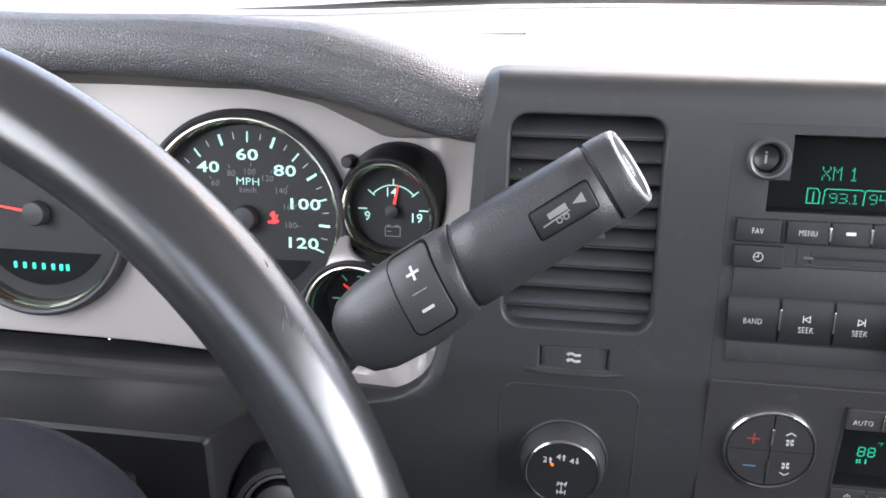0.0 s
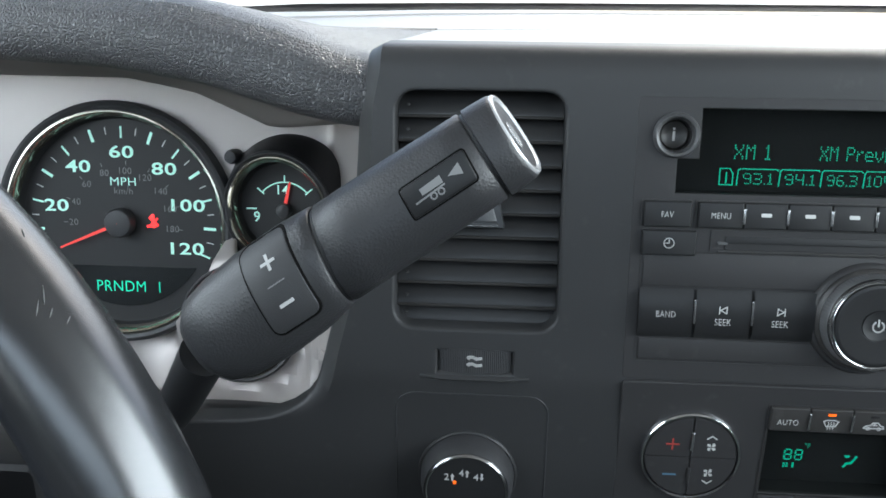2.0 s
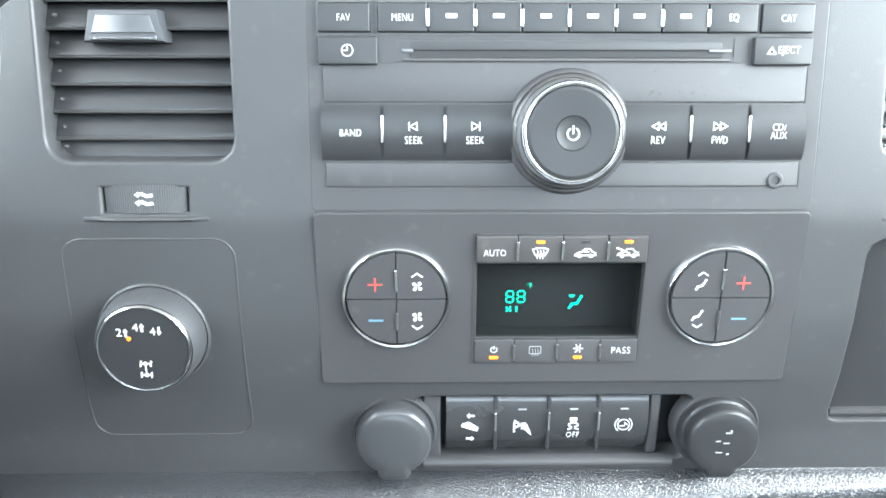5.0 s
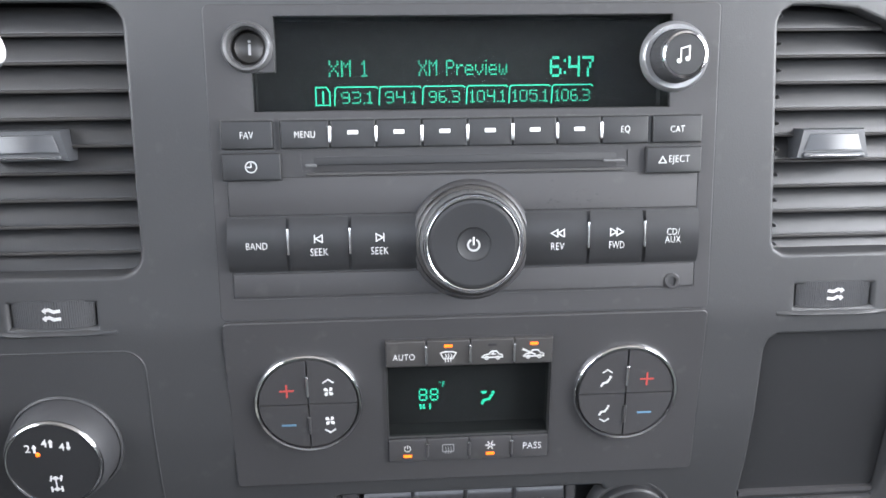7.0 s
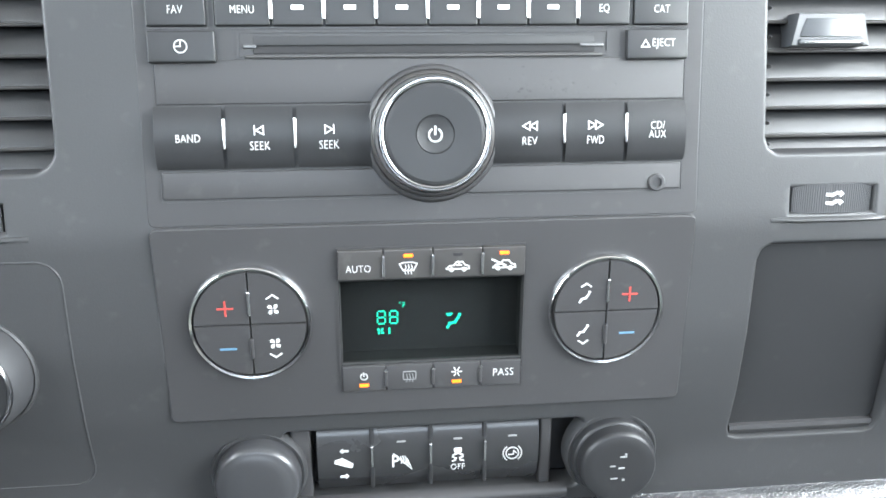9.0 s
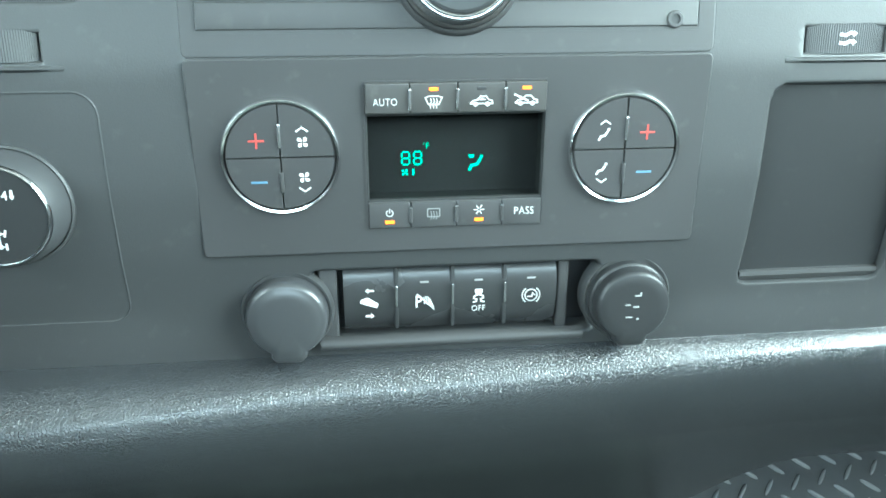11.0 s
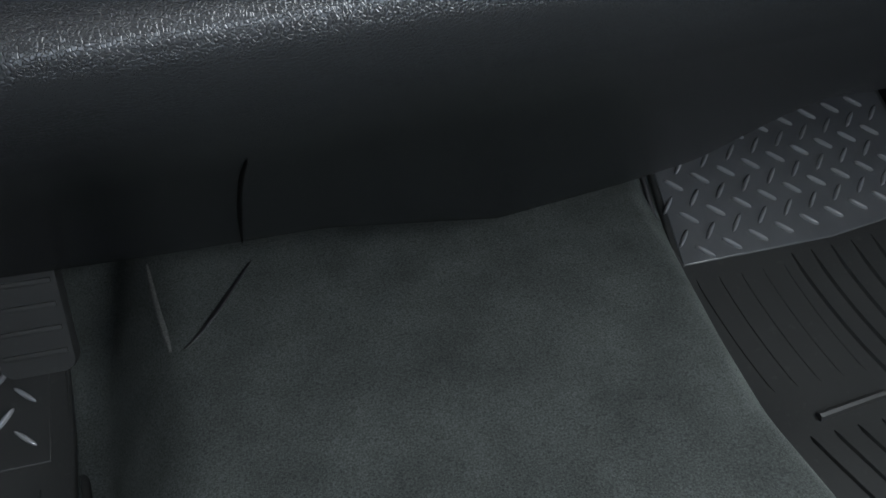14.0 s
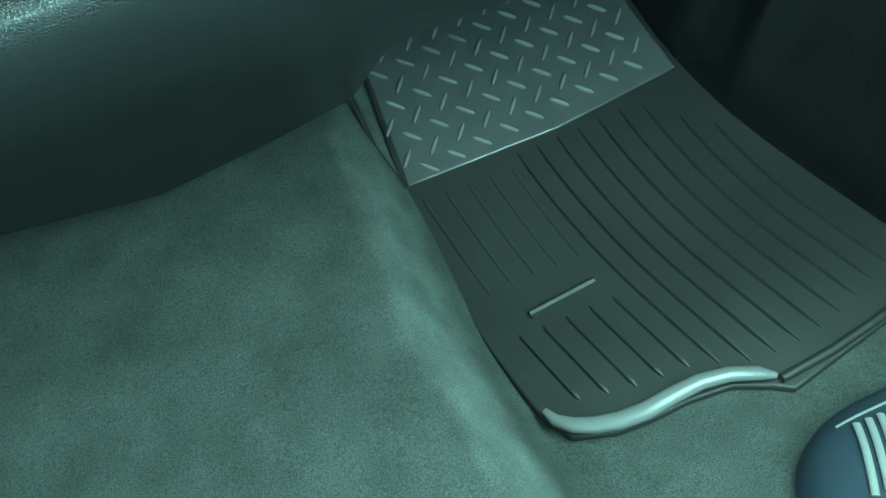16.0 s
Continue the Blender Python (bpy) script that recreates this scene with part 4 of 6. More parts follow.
part("rim", lathe([(0.0089, 0.0118), (0.0086, 0.0128), (0.0078, 0.0130), (0.0076, 0.0124)], 0.0812, 0.0705, 40), CHROME, mk)
part("cap", lathe([(0.0077, 0.0118), (0.0075, 0.0127), (0.0001, 0.0128)], 0.0812, 0.0705, 36), BUTTON, mk)
m = stroke([(0.0795, 0.0682), (0.0795, 0.0727), (0.0828, 0.0736), (0.0828, 0.0690)], 0.0005, 0.01285, 0.0131)
slab(arc(0.0788, 0.0682, 0.0009, 0, 330, 10), 0.01285, 0.0131, m)
slab(arc(0.0821, 0.0690, 0.0009, 0, 330, 10), 0.01285, 0.0131, m)
mark("note_mark", mk, WHITE, m)

# ---------------- climate control ----------------
climate = thing("climate_control", facing(0, -0.0045, 0.6315, -2.0), "black climate control panel with two round dials and lit display", "climate control")
part("faceplate", plate(rr(-0.0986, 0.0986, -0.0387, 0.0370, 0.002), [rr(-0.0343, 0.0343, -0.0178, 0.0161, 0.0005, 2)], flat_face, step=0.012, depth=0.0022, lip=0.0005), FACE, climate)
part("display_well", frame_ring(-0.0375, 0.0375, -0.0210, 0.0193, -0.0116, -0.0021, 0.0030, 0.001), BACKING, climate)
scr = part("display", rbox(-0.0400, 0.0400, -0.0300, 0.0200, -0.0160, -0.0116, 0.0005, 0.0003), BACKING, climate, "deep-set dark display with teal figures")
pane = part("display_lens", rbox(-0.0345, 0.0345, -0.0180, 0.0163, -0.0006, 0.0010, 0.0005, 0.0003), SMOKE, climate, "smoked glossy lens over the figures")
pane.visible_shadow = False
bx = [-0.0345, -0.0178, 0.0002, 0.0184, 0.0345]
for i, (a, b) in enumerate(zip(bx, bx[1:])):
    k = part("button", rbox(a + 0.0002, b - 0.0002, 0.0168, 0.0282, -0.003, 0.0022, 0.0006, 0.0005), GLOSSY, climate, "grey climate button")
    cx = (a + b) / 2
    if i == 0:
        letters("AUTO", cx - 0.0008, 0.0213, 0.0030, WHITE, k, 0.0023, width=0.80)
    else:
        mark("climate_mark", k, WHITE, demist_icon(cx, 0.0213, 0.0032, 0.0023) if i == 1 else car_icon(cx, 0.0208, 0.0042, 0.0023, i == 3))
    if i:
        mark("lamp", k, AMBER if i in (1, 3) else BLACK, bars(cx, 0.0259, 0.0034, 0.0012, 0.0023))
    k2 = part("button", rbox(a + 0.0002, b - 0.0002, -0.0290, -0.0184, -0.003, 0.0012, 0.0006, 0.0004), FACE, climate, "black climate button")
    if i == 3:
        letters("PASS", cx + 0.001, -0.0232, 0.0034, WHITE, k2, 0.0013, width=0.85)
    elif i == 0:
        mark("climate_mark", k2, WHITE, power_icon(cx, -0.0226, 0.0013, 0.0013))
    elif i == 1:
        m = stroke(rr(cx - 0.0024, cx + 0.0024, -0.0246, -0.0212, 0.0005, 2), 0.0004, 0.0013, 0.0015, closed=True)
        for q in (-0.0011, 0, 0.0011):
            stroke([(cx + q, -0.0255), (cx + q + 0.0003, -0.0240), (cx + q, -0.0224)], 0.0003, 0.0013, 0.0015, m)
        mark("climate_mark", k2, GREY, m)
    else:
        m = bmesh.new()
        for q in range(6):
            stroke([(cx + 0.0007 * math.cos(q * math.pi / 3), -0.0222 + 0.0007 * math.sin(q * math.pi / 3)), (cx + 0.0019 * math.cos(q * math.pi / 3), -0.0222 + 0.0019 * math.sin(q * math.pi / 3))], 0.0004, 0.0013, 0.0015, m)
        mark("climate_mark", k2, WHITE, m)
    if i in (0, 2):
        mark("lamp", k2, AMBER, bars(cx, -0.0263, 0.0036, 0.0013, 0.0013))
for x in bx[1:-1]:
    metal_bar(x, 0.0222, 0.0080, climate, z=0.0022, w=0.0016)
    part("divider_bar", rbox(x - 0.0007, x + 0.0007, -0.0272, -0.0205, -0.002, 0.0018, 0.0005, 0.0005), FACE, climate)
    # highlight at the plastic divider's top, drawn as a bright metal sliver
    mark("glint_cap", climate, SATIN, bars(x + 0.0002, -0.0204, 0.0014, 0.0007, 0.0016))
part("surround", frame_ring(-0.0352, 0.0352, -0.0297, 0.0289, -0.002, 0.0006, 0.0006, 0.001), FACE, climate)
SZ = -0.0115
for x in (-0.0188, -0.0140):
    m = bmesh.new()
    for y in (-0.0066, -0.0040, -0.0014):
        stroke([(x - 0.0009, y), (x + 0.0009, y)], 0.0006, SZ, SZ + 0.0002, m)
        if y < -0.002:
            for q in (-0.0015, 0.0015):
                stroke([(x + q, y + 0.0007), (x + q, y + 0.0019)], 0.0006, SZ, SZ + 0.0002, m)
    mark("digit", scr, VFD, m)
letters("\u00b0F", -0.0106, 0.0010, 0.0027, VFD, scr, SZ, width=0.85)
m = fan_icon(-0.0192, -0.0098, 0.0015, SZ)
rbox(-0.0162, -0.0154, -0.0111, -0.0084, SZ, SZ + 0.0002, 0.0002, 0.00005, m)
mark("fan_mark", scr, VFD, m)
m = seat_icon(0.0100, -0.0066, 0.0029, SZ)
slab([(0.0064, -0.0032), (0.0091, -0.0032), (0.0085, -0.0044), (0.0071, -0.0044)], SZ, SZ + 0.0002, m)
mark("airflow_mark", scr, VFD, m)


def dial(cx, right):
    d = part("dial", lathe([(0.0226, -0.002), (0.0225, 0.0018), (0.0217, 0.0028), (0.0209, 0.0025), (0.0205, 0.0012)], cx, 0.0012, 72), CHROME, climate, "round dial pad with thin chrome ring")
    for qx, qy in ((0, 1), (1, 1), (0, 0), (1, 0)):
        a0 = {(1, 1): 0, (0, 1): 90, (0, 0): 180, (1, 0): 270}[(qx, qy)]
        ox, oy = (0.00018 if qx else -0.00018), (0.00018 if qy else -0.00018)
        pts = [(cx + ox, 0.0012 + oy)] + arc(cx + ox, 0.0012 + oy, 0.0201, a0, a0 + 90, 18)
        bm = loft(bmesh.new(), [[(x, y, -0.002) for x, y in pts], [(x, y, 0.0018) for x, y in pts], [(cx + ox + (x - cx - ox) * 0.97 + (0.0002 if qx else -0.0002), 0.0012 + oy + (y - 0.0012 - oy) * 0.97 + (0.0002 if qy else -0.0002), 0.0024) for x, y in pts]])
        part("quarter_button", bm, FACE, d)
    for y, h in ((0.0094, 0.0094), (-0.0086, 0.0082)):
        part("divider_bar", rbox(cx - 0.0007, cx + 0.0007, 0.0012 + y - h / 2 - 0.001, 0.0012 + y + h / 2 - 0.001, 0, 0.0034, 0.0006, 0.0005), FACE if y < 0 else SATIN, d, "slim divider bar")
    w = -1 if right else 1
    px, ix = cx - 0.0085 * w, cx + 0.0085 * w
    m = stroke([(px - 0.0026, 0.0078), (px + 0.0026, 0.0078)], 0.0007, 0.0025, 0.0027)
    mark("plus_mark", d, RED_PRINT, stroke([(px, 0.0052), (px, 0.0104)], 0.0007, 0.0025, 0.0027, m))
    mark("minus_mark", d, BLUE_PRINT, stroke([(px - 0.0026, -0.0082), (px + 0.0026, -0.0082)], 0.0008, 0.0025, 0.0027))
    if right:
        mark("airflow_mark", d, WHITE, chevron(ix, 0.0114, 0.0018, 0.0025, 1, seat_icon(ix, 0.0072, 0.0022, 0.0025)))
        mark("airflow_mark", d, WHITE, chevron(ix, -0.0108, 0.0018, 0.0025, -1, seat_icon(ix, -0.0066, 0.0022, 0.0025)))
    else:
        mark("fan_mark", d, WHITE, chevron(ix, 0.0112, 0.0020, 0.0025, 1, fan_icon(ix, 0.0070, 0.0022, 0.0025)))
        mark("fan_mark", d, WHITE, chevron(ix, -0.0108, 0.0020, 0.0025, -1, fan_icon(ix, -0.0066, 0.0022, 0.0025)))
    return d


dial(-0.0666, False)
dial(0.0664, True)

# ---------------- switch row and outlets ----------------
switches = thing("switch_panel", facing(0, 0.003, 0.5665, 0.0), "row of four black rocker switches with white symbols", "switch panel")
sx = [-0.0462, -0.0240, -0.0004, 0.0217, 0.0445]
for i, (a, b) in enumerate(zip(sx, sx[1:])):
    bm = grid(lambda x, v: (x, v, 0.0015 - 0.0045 * (v - 0.004) ** 2 / 0.0155 ** 2 - (0.001 if v > 0.0155 else 0)), span(a + 0.0004, b - 0.0004, 4), span(-0.0125, 0.0170, 14))
    bmesh.ops.solidify(bm, geom=bm.faces[:], thickness=0.006)
    k = part("switch", bm, SWITCH, switches, "curved black rocker switch")
    cx, z = (a + b) / 2, 0.0018
    if i == 0:
        m = slab([(cx - 0.0038, 0.0032), (cx - 0.0008, 0.0042), (cx + 0.0036, 0.0012), (cx + 0.0030, -0.0006), (cx + 0.0004, 0.0002), (cx - 0.0040, 0.0018)], z, z + 0.0002)
        for q, d in ((0.0072, -1), (-0.0042, 1)):
            stroke([(cx - d * 0.0014, q), (cx + d * 0.0006, q)], 0.0009, z, z + 0.0002, m)
            slab([(cx + d * 0.0018, q), (cx + d * 0.0004, q + 0.0013), (cx + d * 0.0004, q - 0.0013)][::d], z, z + 0.0002, m)
        mark("pedal_mark", k, WHITE, m)
    elif i == 1:
        m = slab([(cx + 0.0022, 0.0030), (cx + 0.0020, 0.0004), (cx + 0.0040, -0.0016)][::-1], z, z + 0.0002)
        stroke([(cx - 0.0032, 0.0048), (cx + 0.0040, -0.0024)], 0.0004, z, z + 0.0002, m)
        for q in (-0.0004, 0.0005, 0.0014):
            stroke([(cx + q, 0.0034), (cx + q + 0.0004, 0.0020), (cx + q + 0.0003, 0.0004)], 0.00042, z, z + 0.0002, m)
        mark("parking_mark", k, WHITE, m)
        letters("P", cx - 0.0024, 0.0014, 0.0058, WHITE, k, z, bold=0.012, width=0.8)
    elif i == 2:
        m = slab([(cx - 0.0011, 0.0036), (cx + 0.0011, 0.0036), (cx + 0.0017, 0.0048), (cx + 0.0015, 0.0060), (cx - 0.0015, 0.0060), (cx - 0.0017, 0.0048)], z, z + 0.0002)
        for d in (-1, 1):
            stroke([(cx + d * 0.0004, 0.0034), (cx + d * 0.0019, 0.0028), (cx + d * 0.0021, 0.0019), (cx + d * 0.0008, 0.0013), (cx + d * 0.0010, 0.0005), (cx + d * 0.0022, 0.0001)], 0.0006, z, z + 0.0002, m)
        mark("traction_mark", k, WHITE, m)
        letters("OFF", cx, -0.0028, 0.0028, WHITE, k, 0.0016, width=0.9)
    else:
        m = stroke(arc(cx, 0.0022, 0.0026, 0, 360, 22), 0.0005, z, z + 0.0002)
        stroke(arc(cx, 0.0022, 0.0038, 130, 230, 10), 0.0005, z, z + 0.0002, m)
        stroke(arc(cx, 0.0022, 0.0038, -50, 50, 10), 0.0005, z, z + 0.0002, m)
        stroke([(cx - 0.0015, 0.0016), (cx + 0.0004, 0.0016), (cx + 0.0006, 0.0032), (cx + 0.0016, 0.0022)], 0.0005, z, z + 0.0002, m)
        mark("brake_mark", k, WHITE, m)
    if i:
        mark("lamp", k, GREY, bars(cx, 0.0100, 0.0036, 0.0008, 0.0014))
for x in sx[1:-1]:
    part("divider_slot", rbox(x - 0.0009, x + 0.0009, -0.011, 0.0165, -0.004, 0.0010, 0.0006, 0.0004), BLACK, switches)
    metal_bar(x, 0.0045, 0.0092, switches, z=0.0022, w=0.0014)
for x0, x1 in ((-0.0560, -0.0482), (0.0450, 0.0500)):
    part("end_cheek", rbox(x0, x1, -0.0150, 0.0178, -0.012, -0.0015 if x0 > 0 else 0.0002, 0.001, 0.001), FACE, switches)
bm = grid(lambda x, s: (x, -0.0165 + 0.0030 * math.cos(math.pi * s), 0.0002 + 0.0042 * math.sin(math.pi * s)), span(-0.056, 0.056, 12), span(0, 1, 10))
part("lower_lip", bm, FACE, switches, "rounded plastic lip below the switches")


def outlet(cx, cz, r, plain):
    o = thing("power_outlet", facing(cx, 0.003, cz, 0.0), "round black power outlet cover with pull tab" if plain else "round black power outlet cover with worn white marks", "power outlet", "power outlets")
    part("socket_ring", lathe([(r * 1.14, -0.004), (r * 1.14, 0.0012), (r * 1.07, 0.0034), (r * 0.99, 0.0030)], 0, 0.0006, 56), PLASTIC, o)
    # a round cover that tapers below into its pull tab
    drop = arc(0, 0, 1.0, -64, 244, 52)
    low, half = -1 - 0.0026 / r, 0.0058 / r
    drop += [(-half * 1.25, low + 0.14), (-half, low + 0.04), (-half * 0.8, low), (half * 0.8, low), (half, low + 0.04), (half * 1.25, low + 0.14)]
    prof = [(1.0, 0.001), (1.0, 0.0070), (0.985, 0.0088), (0.95, 0.0101), (0.89, 0.0110), (0.86, 0.0110), (0.80, 0.0117), (0.6, 0.0122), (0.3, 0.0124), (0.02, 0.0124)]
    if not plain:
        prof = [(1.0, 0.001), (1.0, 0.0058), (0.97, 0.0068), (0.92, 0.0070), (0.91, 0.0112), (0.885, 0.0128), (0.83, 0.0134), (0.6, 0.0136), (0.02, 0.0137)]
    flat_top = lambda k, y: y * r * k if y > -0.9 or k < 0.9 else y * r * (1 - (1 - k) * 0.5)
    c = part("cover", loft(bmesh.new(), [[(x * r * k, flat_top(k, y), h) for x, y in drop] for k, h in prof]), OUTLET if plain else BUTTON, o, "domed rubber cover tapering to a tab", sharp=50)
    if not plain:
        m = bars(0.001, 0.0052, 0.0020, 0.0007, 0.0136)
        for x, y, w, h in ((-0.0028, 0.0012, 0.0022, 0.0006), (0.0008, 0.0002, 0.0026, 0.0007), (-0.0020, -0.0044, 0.0030, 0.0006), (0.0018, -0.0052, 0.0012, 0.0009), (0.0024, 0.0058, 0.0008, 0.0018)):
            rbox(x - w / 2, x + w / 2, y - h / 2, y + h / 2, 0.0133, 0.01385, 0.0002, 0.00005, m)
        mark("worn_mark", c, GREY, m)
    mark("tab_edge", c, GREY, rbox(-0.0040, 0.0040, -r - 0.0024, -r - 0.0014, 0.0070, 0.0094, 0.0002, 0.0001))
    return o


outlet(-0.0688, 0.5655, 0.0167, True)
outlet(0.0745, 0.5660, 0.0172, False)

# ---------------- drive selector ----------------
sel = thing("drive_selector", facing(-0.1668, -0.0045, 0.6165, -1.0), "round black drive selector knob with chrome rim and white marks", "knob")
part("base", lathe([(0.0232, -0.002), (0.0230, 0.0006), (0.0222, 0.0012)], 0, 0, 64), PLASTIC, sel)
part("grip", lathe([(0.0218, 0.0), (0.0214, 0.005), (0.0204, 0.0105), (0.0192, 0.0128)], 0, 0, 200, knurl=0.00028, teeth=1), RUBBER_DIAL, sel, "finely ribbed grip")
part("rim", lathe([(0.0192, 0.0120), (0.0189, 0.0136), (0.0183, 0.0142), (0.0178, 0.0140), (0.0176, 0.013)], 0, 0, 64), POLISHED, sel, "bright chrome rim")
fc = part("face", lathe([(0.0178, 0.012), (0.0177, 0.0136), (0.0001, 0.0139)], 0, 0, 56), BUTTON, sel)
for s, x, y, d in (("2", -0.0088, 0.0076, 1), ("4", -0.0022, 0.0098, 1), ("4", 0.0044, 0.0080, -1)):
    letters(s, x, y, 0.0036, WHITE, fc, 0.0139, bold=0.005)
    ax = x + 0.0026
    m = slab([(ax, y + d * 0.0017), (ax - 0.0010, y + d * 0.0002), (ax + 0.0010, y + d * 0.0002)][::1 if d < 0 else 1], 0.0139, 0.0141)
    mark("arrow_mark", fc, WHITE, stroke([(ax, y + d * 0.0004), (ax, y - d * 0.0015)], 0.0009, 0.0139, 0.0141, m))
mark("lamp", fc, AMBER, lathe([(0.0009, 0.0137), (0.0008, 0.0142), (0.0001, 0.0143)], -0.0052, 0.0048, 12))
m = stroke([(0, -0.0062), (0, -0.0112)], 0.0005, 0.0139, 0.0141)
for y in (-0.0062, -0.0112):
    stroke([(-0.0018, y), (0.0018, y)], 0.0005, 0.0139, 0.0141, m)
    stroke(arc(0, y, 0.0007, 0, 360, 8), 0.0004, 0.0139, 0.0141, m)
    for x in (-0.0020, 0.0020):
        stroke([(x, y - 0.0009), (x + (0.0004 if y > -0.008 else 0), y + 0.0009)], 0.0007, 0.0139, 0.0141, m)
mark("axle_mark", fc, WHITE, m)


# ---------------- air vents ----------------
def slat_mesh(x0, x1, depth, name_r=0.001):
    prof = [(-0.0018, 0.0006), (-0.0012, 0.0), (0.0002, 0.0004), (0.0038, 0.0032), (0.0060, 0.0056), (0.0078, 0.0086), (0.0096, depth), (0.0084, depth), (0.0042, 0.0062), (-0.0010, 0.0022)]
    return loft(bmesh.new(), [[(x, b, -0.48 * z) for b, z in prof] for x in (x0, x1)])


def vent(name_x, right):
    v = thing("air_vent", facing(0, 0.0055, 0.69, 7.4), "black air vent with horizontal slats and adjusting tab", "air vent", "air vents")
    for i in range(-1, 9):
        y = max(0.0075 + 0.01055 * i, -0.0003)
        if right:
            x0 = 0.1255 - 0.0003 * i
            x1 = lerp(y, [(0, 0.198), (0.045, 0.198), (0.065, 0.193), (0.082, 0.183), (0.092, 0.170), (0.1, 0.155)])
        else:
            x0, x1 = -0.2005, -0.1290
        s = part("slat", slat_mesh(x0, x1, 0.0125), SLAT, v)
        s.location = (0, y, -0.002)
        # added bead in lighter plastic draws the window's glint along the slat's front edge
        part("glint_bead", tube([(x0 + (x1 - x0) * k / 6, -0.0014, 0.0001) for k in range(7)], 0.0007, 8), GLOSSY, s)
        px = x0 + 0.0035 if right else x0 + 0.0045
        part("pivot", lathe([(0.0007, -0.001), (0.0007, 0.0012), (0.0003, 0.0015)], px, y + 0.0035, 8), SOFT, v)
    cx = 0.1495 if right else -0.1685
    y = 0.0480
    y = 0.0445 if right else 0.0485
    t = part("tab", loft(bmesh.new(), [[(cx - w1, y + h1, z), (cx + w1, y + h1, z), (cx + w2, y - h2, z), (cx - w2, y - h2, z)]
             for w1, w2, h1, h2, z in ((0.0130, 0.0154, 0.0064, 0.0052, -0.008), (0.0130, 0.0154, 0.0064, 0.0056, 0.0036), (0.0126, 0.0150, 0.0060, 0.0052, 0.0050))]), TAB, v, "grey tapered adjusting tab")
    part("grip_pad", loft(bmesh.new(), [[(cx - 0.0100 * k, y + 0.0044 * k, z), (cx + 0.0100 * k, y + 0.0044 * k, z), (cx + 0.0120 * k, y - 0.0022 * k, z + 0.0003), (cx - 0.0120 * k, y - 0.0022 * k, z + 0.0003)] for k, z in ((1.0, 0.0040), (1.0, 0.0051), (0.95, 0.0055))]), TAB, t, "smooth grey grip pad")
    part("lip", rbox(cx - 0.0128, cx + 0.0128, y - 0.0052, y - 0.0030, 0.0030, 0.0064, 0.0009, 0.0008), TAB, t)
    part("lip_edge", rbox(cx - 0.0108, cx + 0.0108, y - 0.0046, y - 0.0041, 0.0055, 0.0066, 0.0002, 0.0002), SATIN, t)
    return v


vent(0, False)
vent(0, True)


def vent_dial(x0, x1, cz, flip):
    d = thing("vent_dial", facing((x0 + x1) / 2, 0.0045, cz, 4.0), "small ribbed black thumbwheel with white airflow mark", "dial", "vent dials")
    w = (x1 - x0) / 2
    n = 76
    bm = loft(bmesh.new(), [[(w * math.sin(a), y, 0.0035 + 0.0048 * math.cos(a * 0.9) + (0.00022 if i % 2 else 0)) for i, a in ((i, -1.0 + 2.0 * i / n) for i in range(n + 1))] + [(w * 0.84, y, -0.006), (-w * 0.84, y, -0.006)] for y in (-0.0056, -0.0028, 0.0, 0.0028, 0.0056)])
    part("ribbed_wheel", bm, RUBBER_DIAL, d)
    for q in (0.0016, -0.0016):
        m = stroke([(-0.0026 * flip, q + 0.0003), (-0.0010 * flip, q + 0.0006), (0.0008 * flip, q - 0.0002), (0.0027 * flip, q)], 0.0012, 0.0084, 0.0088)
        slab([(-0.0038 * flip, q + 0.0003), (-0.0023 * flip, q - 0.0010), (-0.0023 * flip, q + 0.0015)][::flip], 0.0084, 0.0088, m)
        mark("airflow_mark", d, WHITE, m)
    return d


for x0, x1, v in ((-0.1890, -0.1400, 0.6664), (0.1290, 0.1780, 0.6657)):
    bm = loft(bmesh.new(), [[dash_face(x, v - 0.0014, -0.001), dash_face(x, v - 0.0010, 0.0010 * k), dash_face(x, v - 0.0002, 0.0022 * k), dash_face(x, v + 0.0007, 0.0014 * k), dash_face(x, v + 0.0012, -0.001)]
                            for x, k in [(x0 + (x1 - x0) * i / 12, min(1.0, 0.1 + 3.6 * min(i, 12 - i) / 12)) for i in range(13)]])
    piece("dial_lip", bm, PLASTIC, Matrix(), "thin moulded lip below a vent dial", "trim", kind="structure")
vent_dial(-0.1835, -0.1455, 0.6735, 1)
vent_dial(0.1345, 0.1725, 0.6728, -1)


# ---------------- instrument cluster ----------------
CX, CY, CZ, CL = -0.375, 0.100, 0.702, 8.0
cluster = thing("instrument_cluster", facing(CX, CY, CZ, CL), "silver-framed instrument cluster with black round gauges", "instrument cluster")
GAUGES = {"speedometer": (0.0, 0.0, 0.0655), "tachometer": (-0.1465, -0.004, 0.0655), "voltmeter": (0.0965, 0.0115, 0.0310), "temperature_gauge": (0.0790, -0.0500, 0.0310)}
# silver bezel: a shallow bowl that comes forward at its rim
BEZEL = [(0.1720, 0.092), (0.1720, 0.05), (0.1720, 0.03), (0.1700, 0.005), (0.1660, -0.015), (0.1610, -0.040), (0.1570, -0.055), (0.148, -0.080), (0.126, -0.0890), (0.100, -0.0950), (0.03, -0.0935), (-0.08, -0.0880), (-0.20, -0.0870), (-0.275, -0.080),
         (-0.29, -0.05), (-0.295, 0.02), (-0.285, 0.08), (-0.2, 0.10), (-0.1, 0.105), (0.0, 0.103), (0.05, 0.098), (0.1, 0.085)]


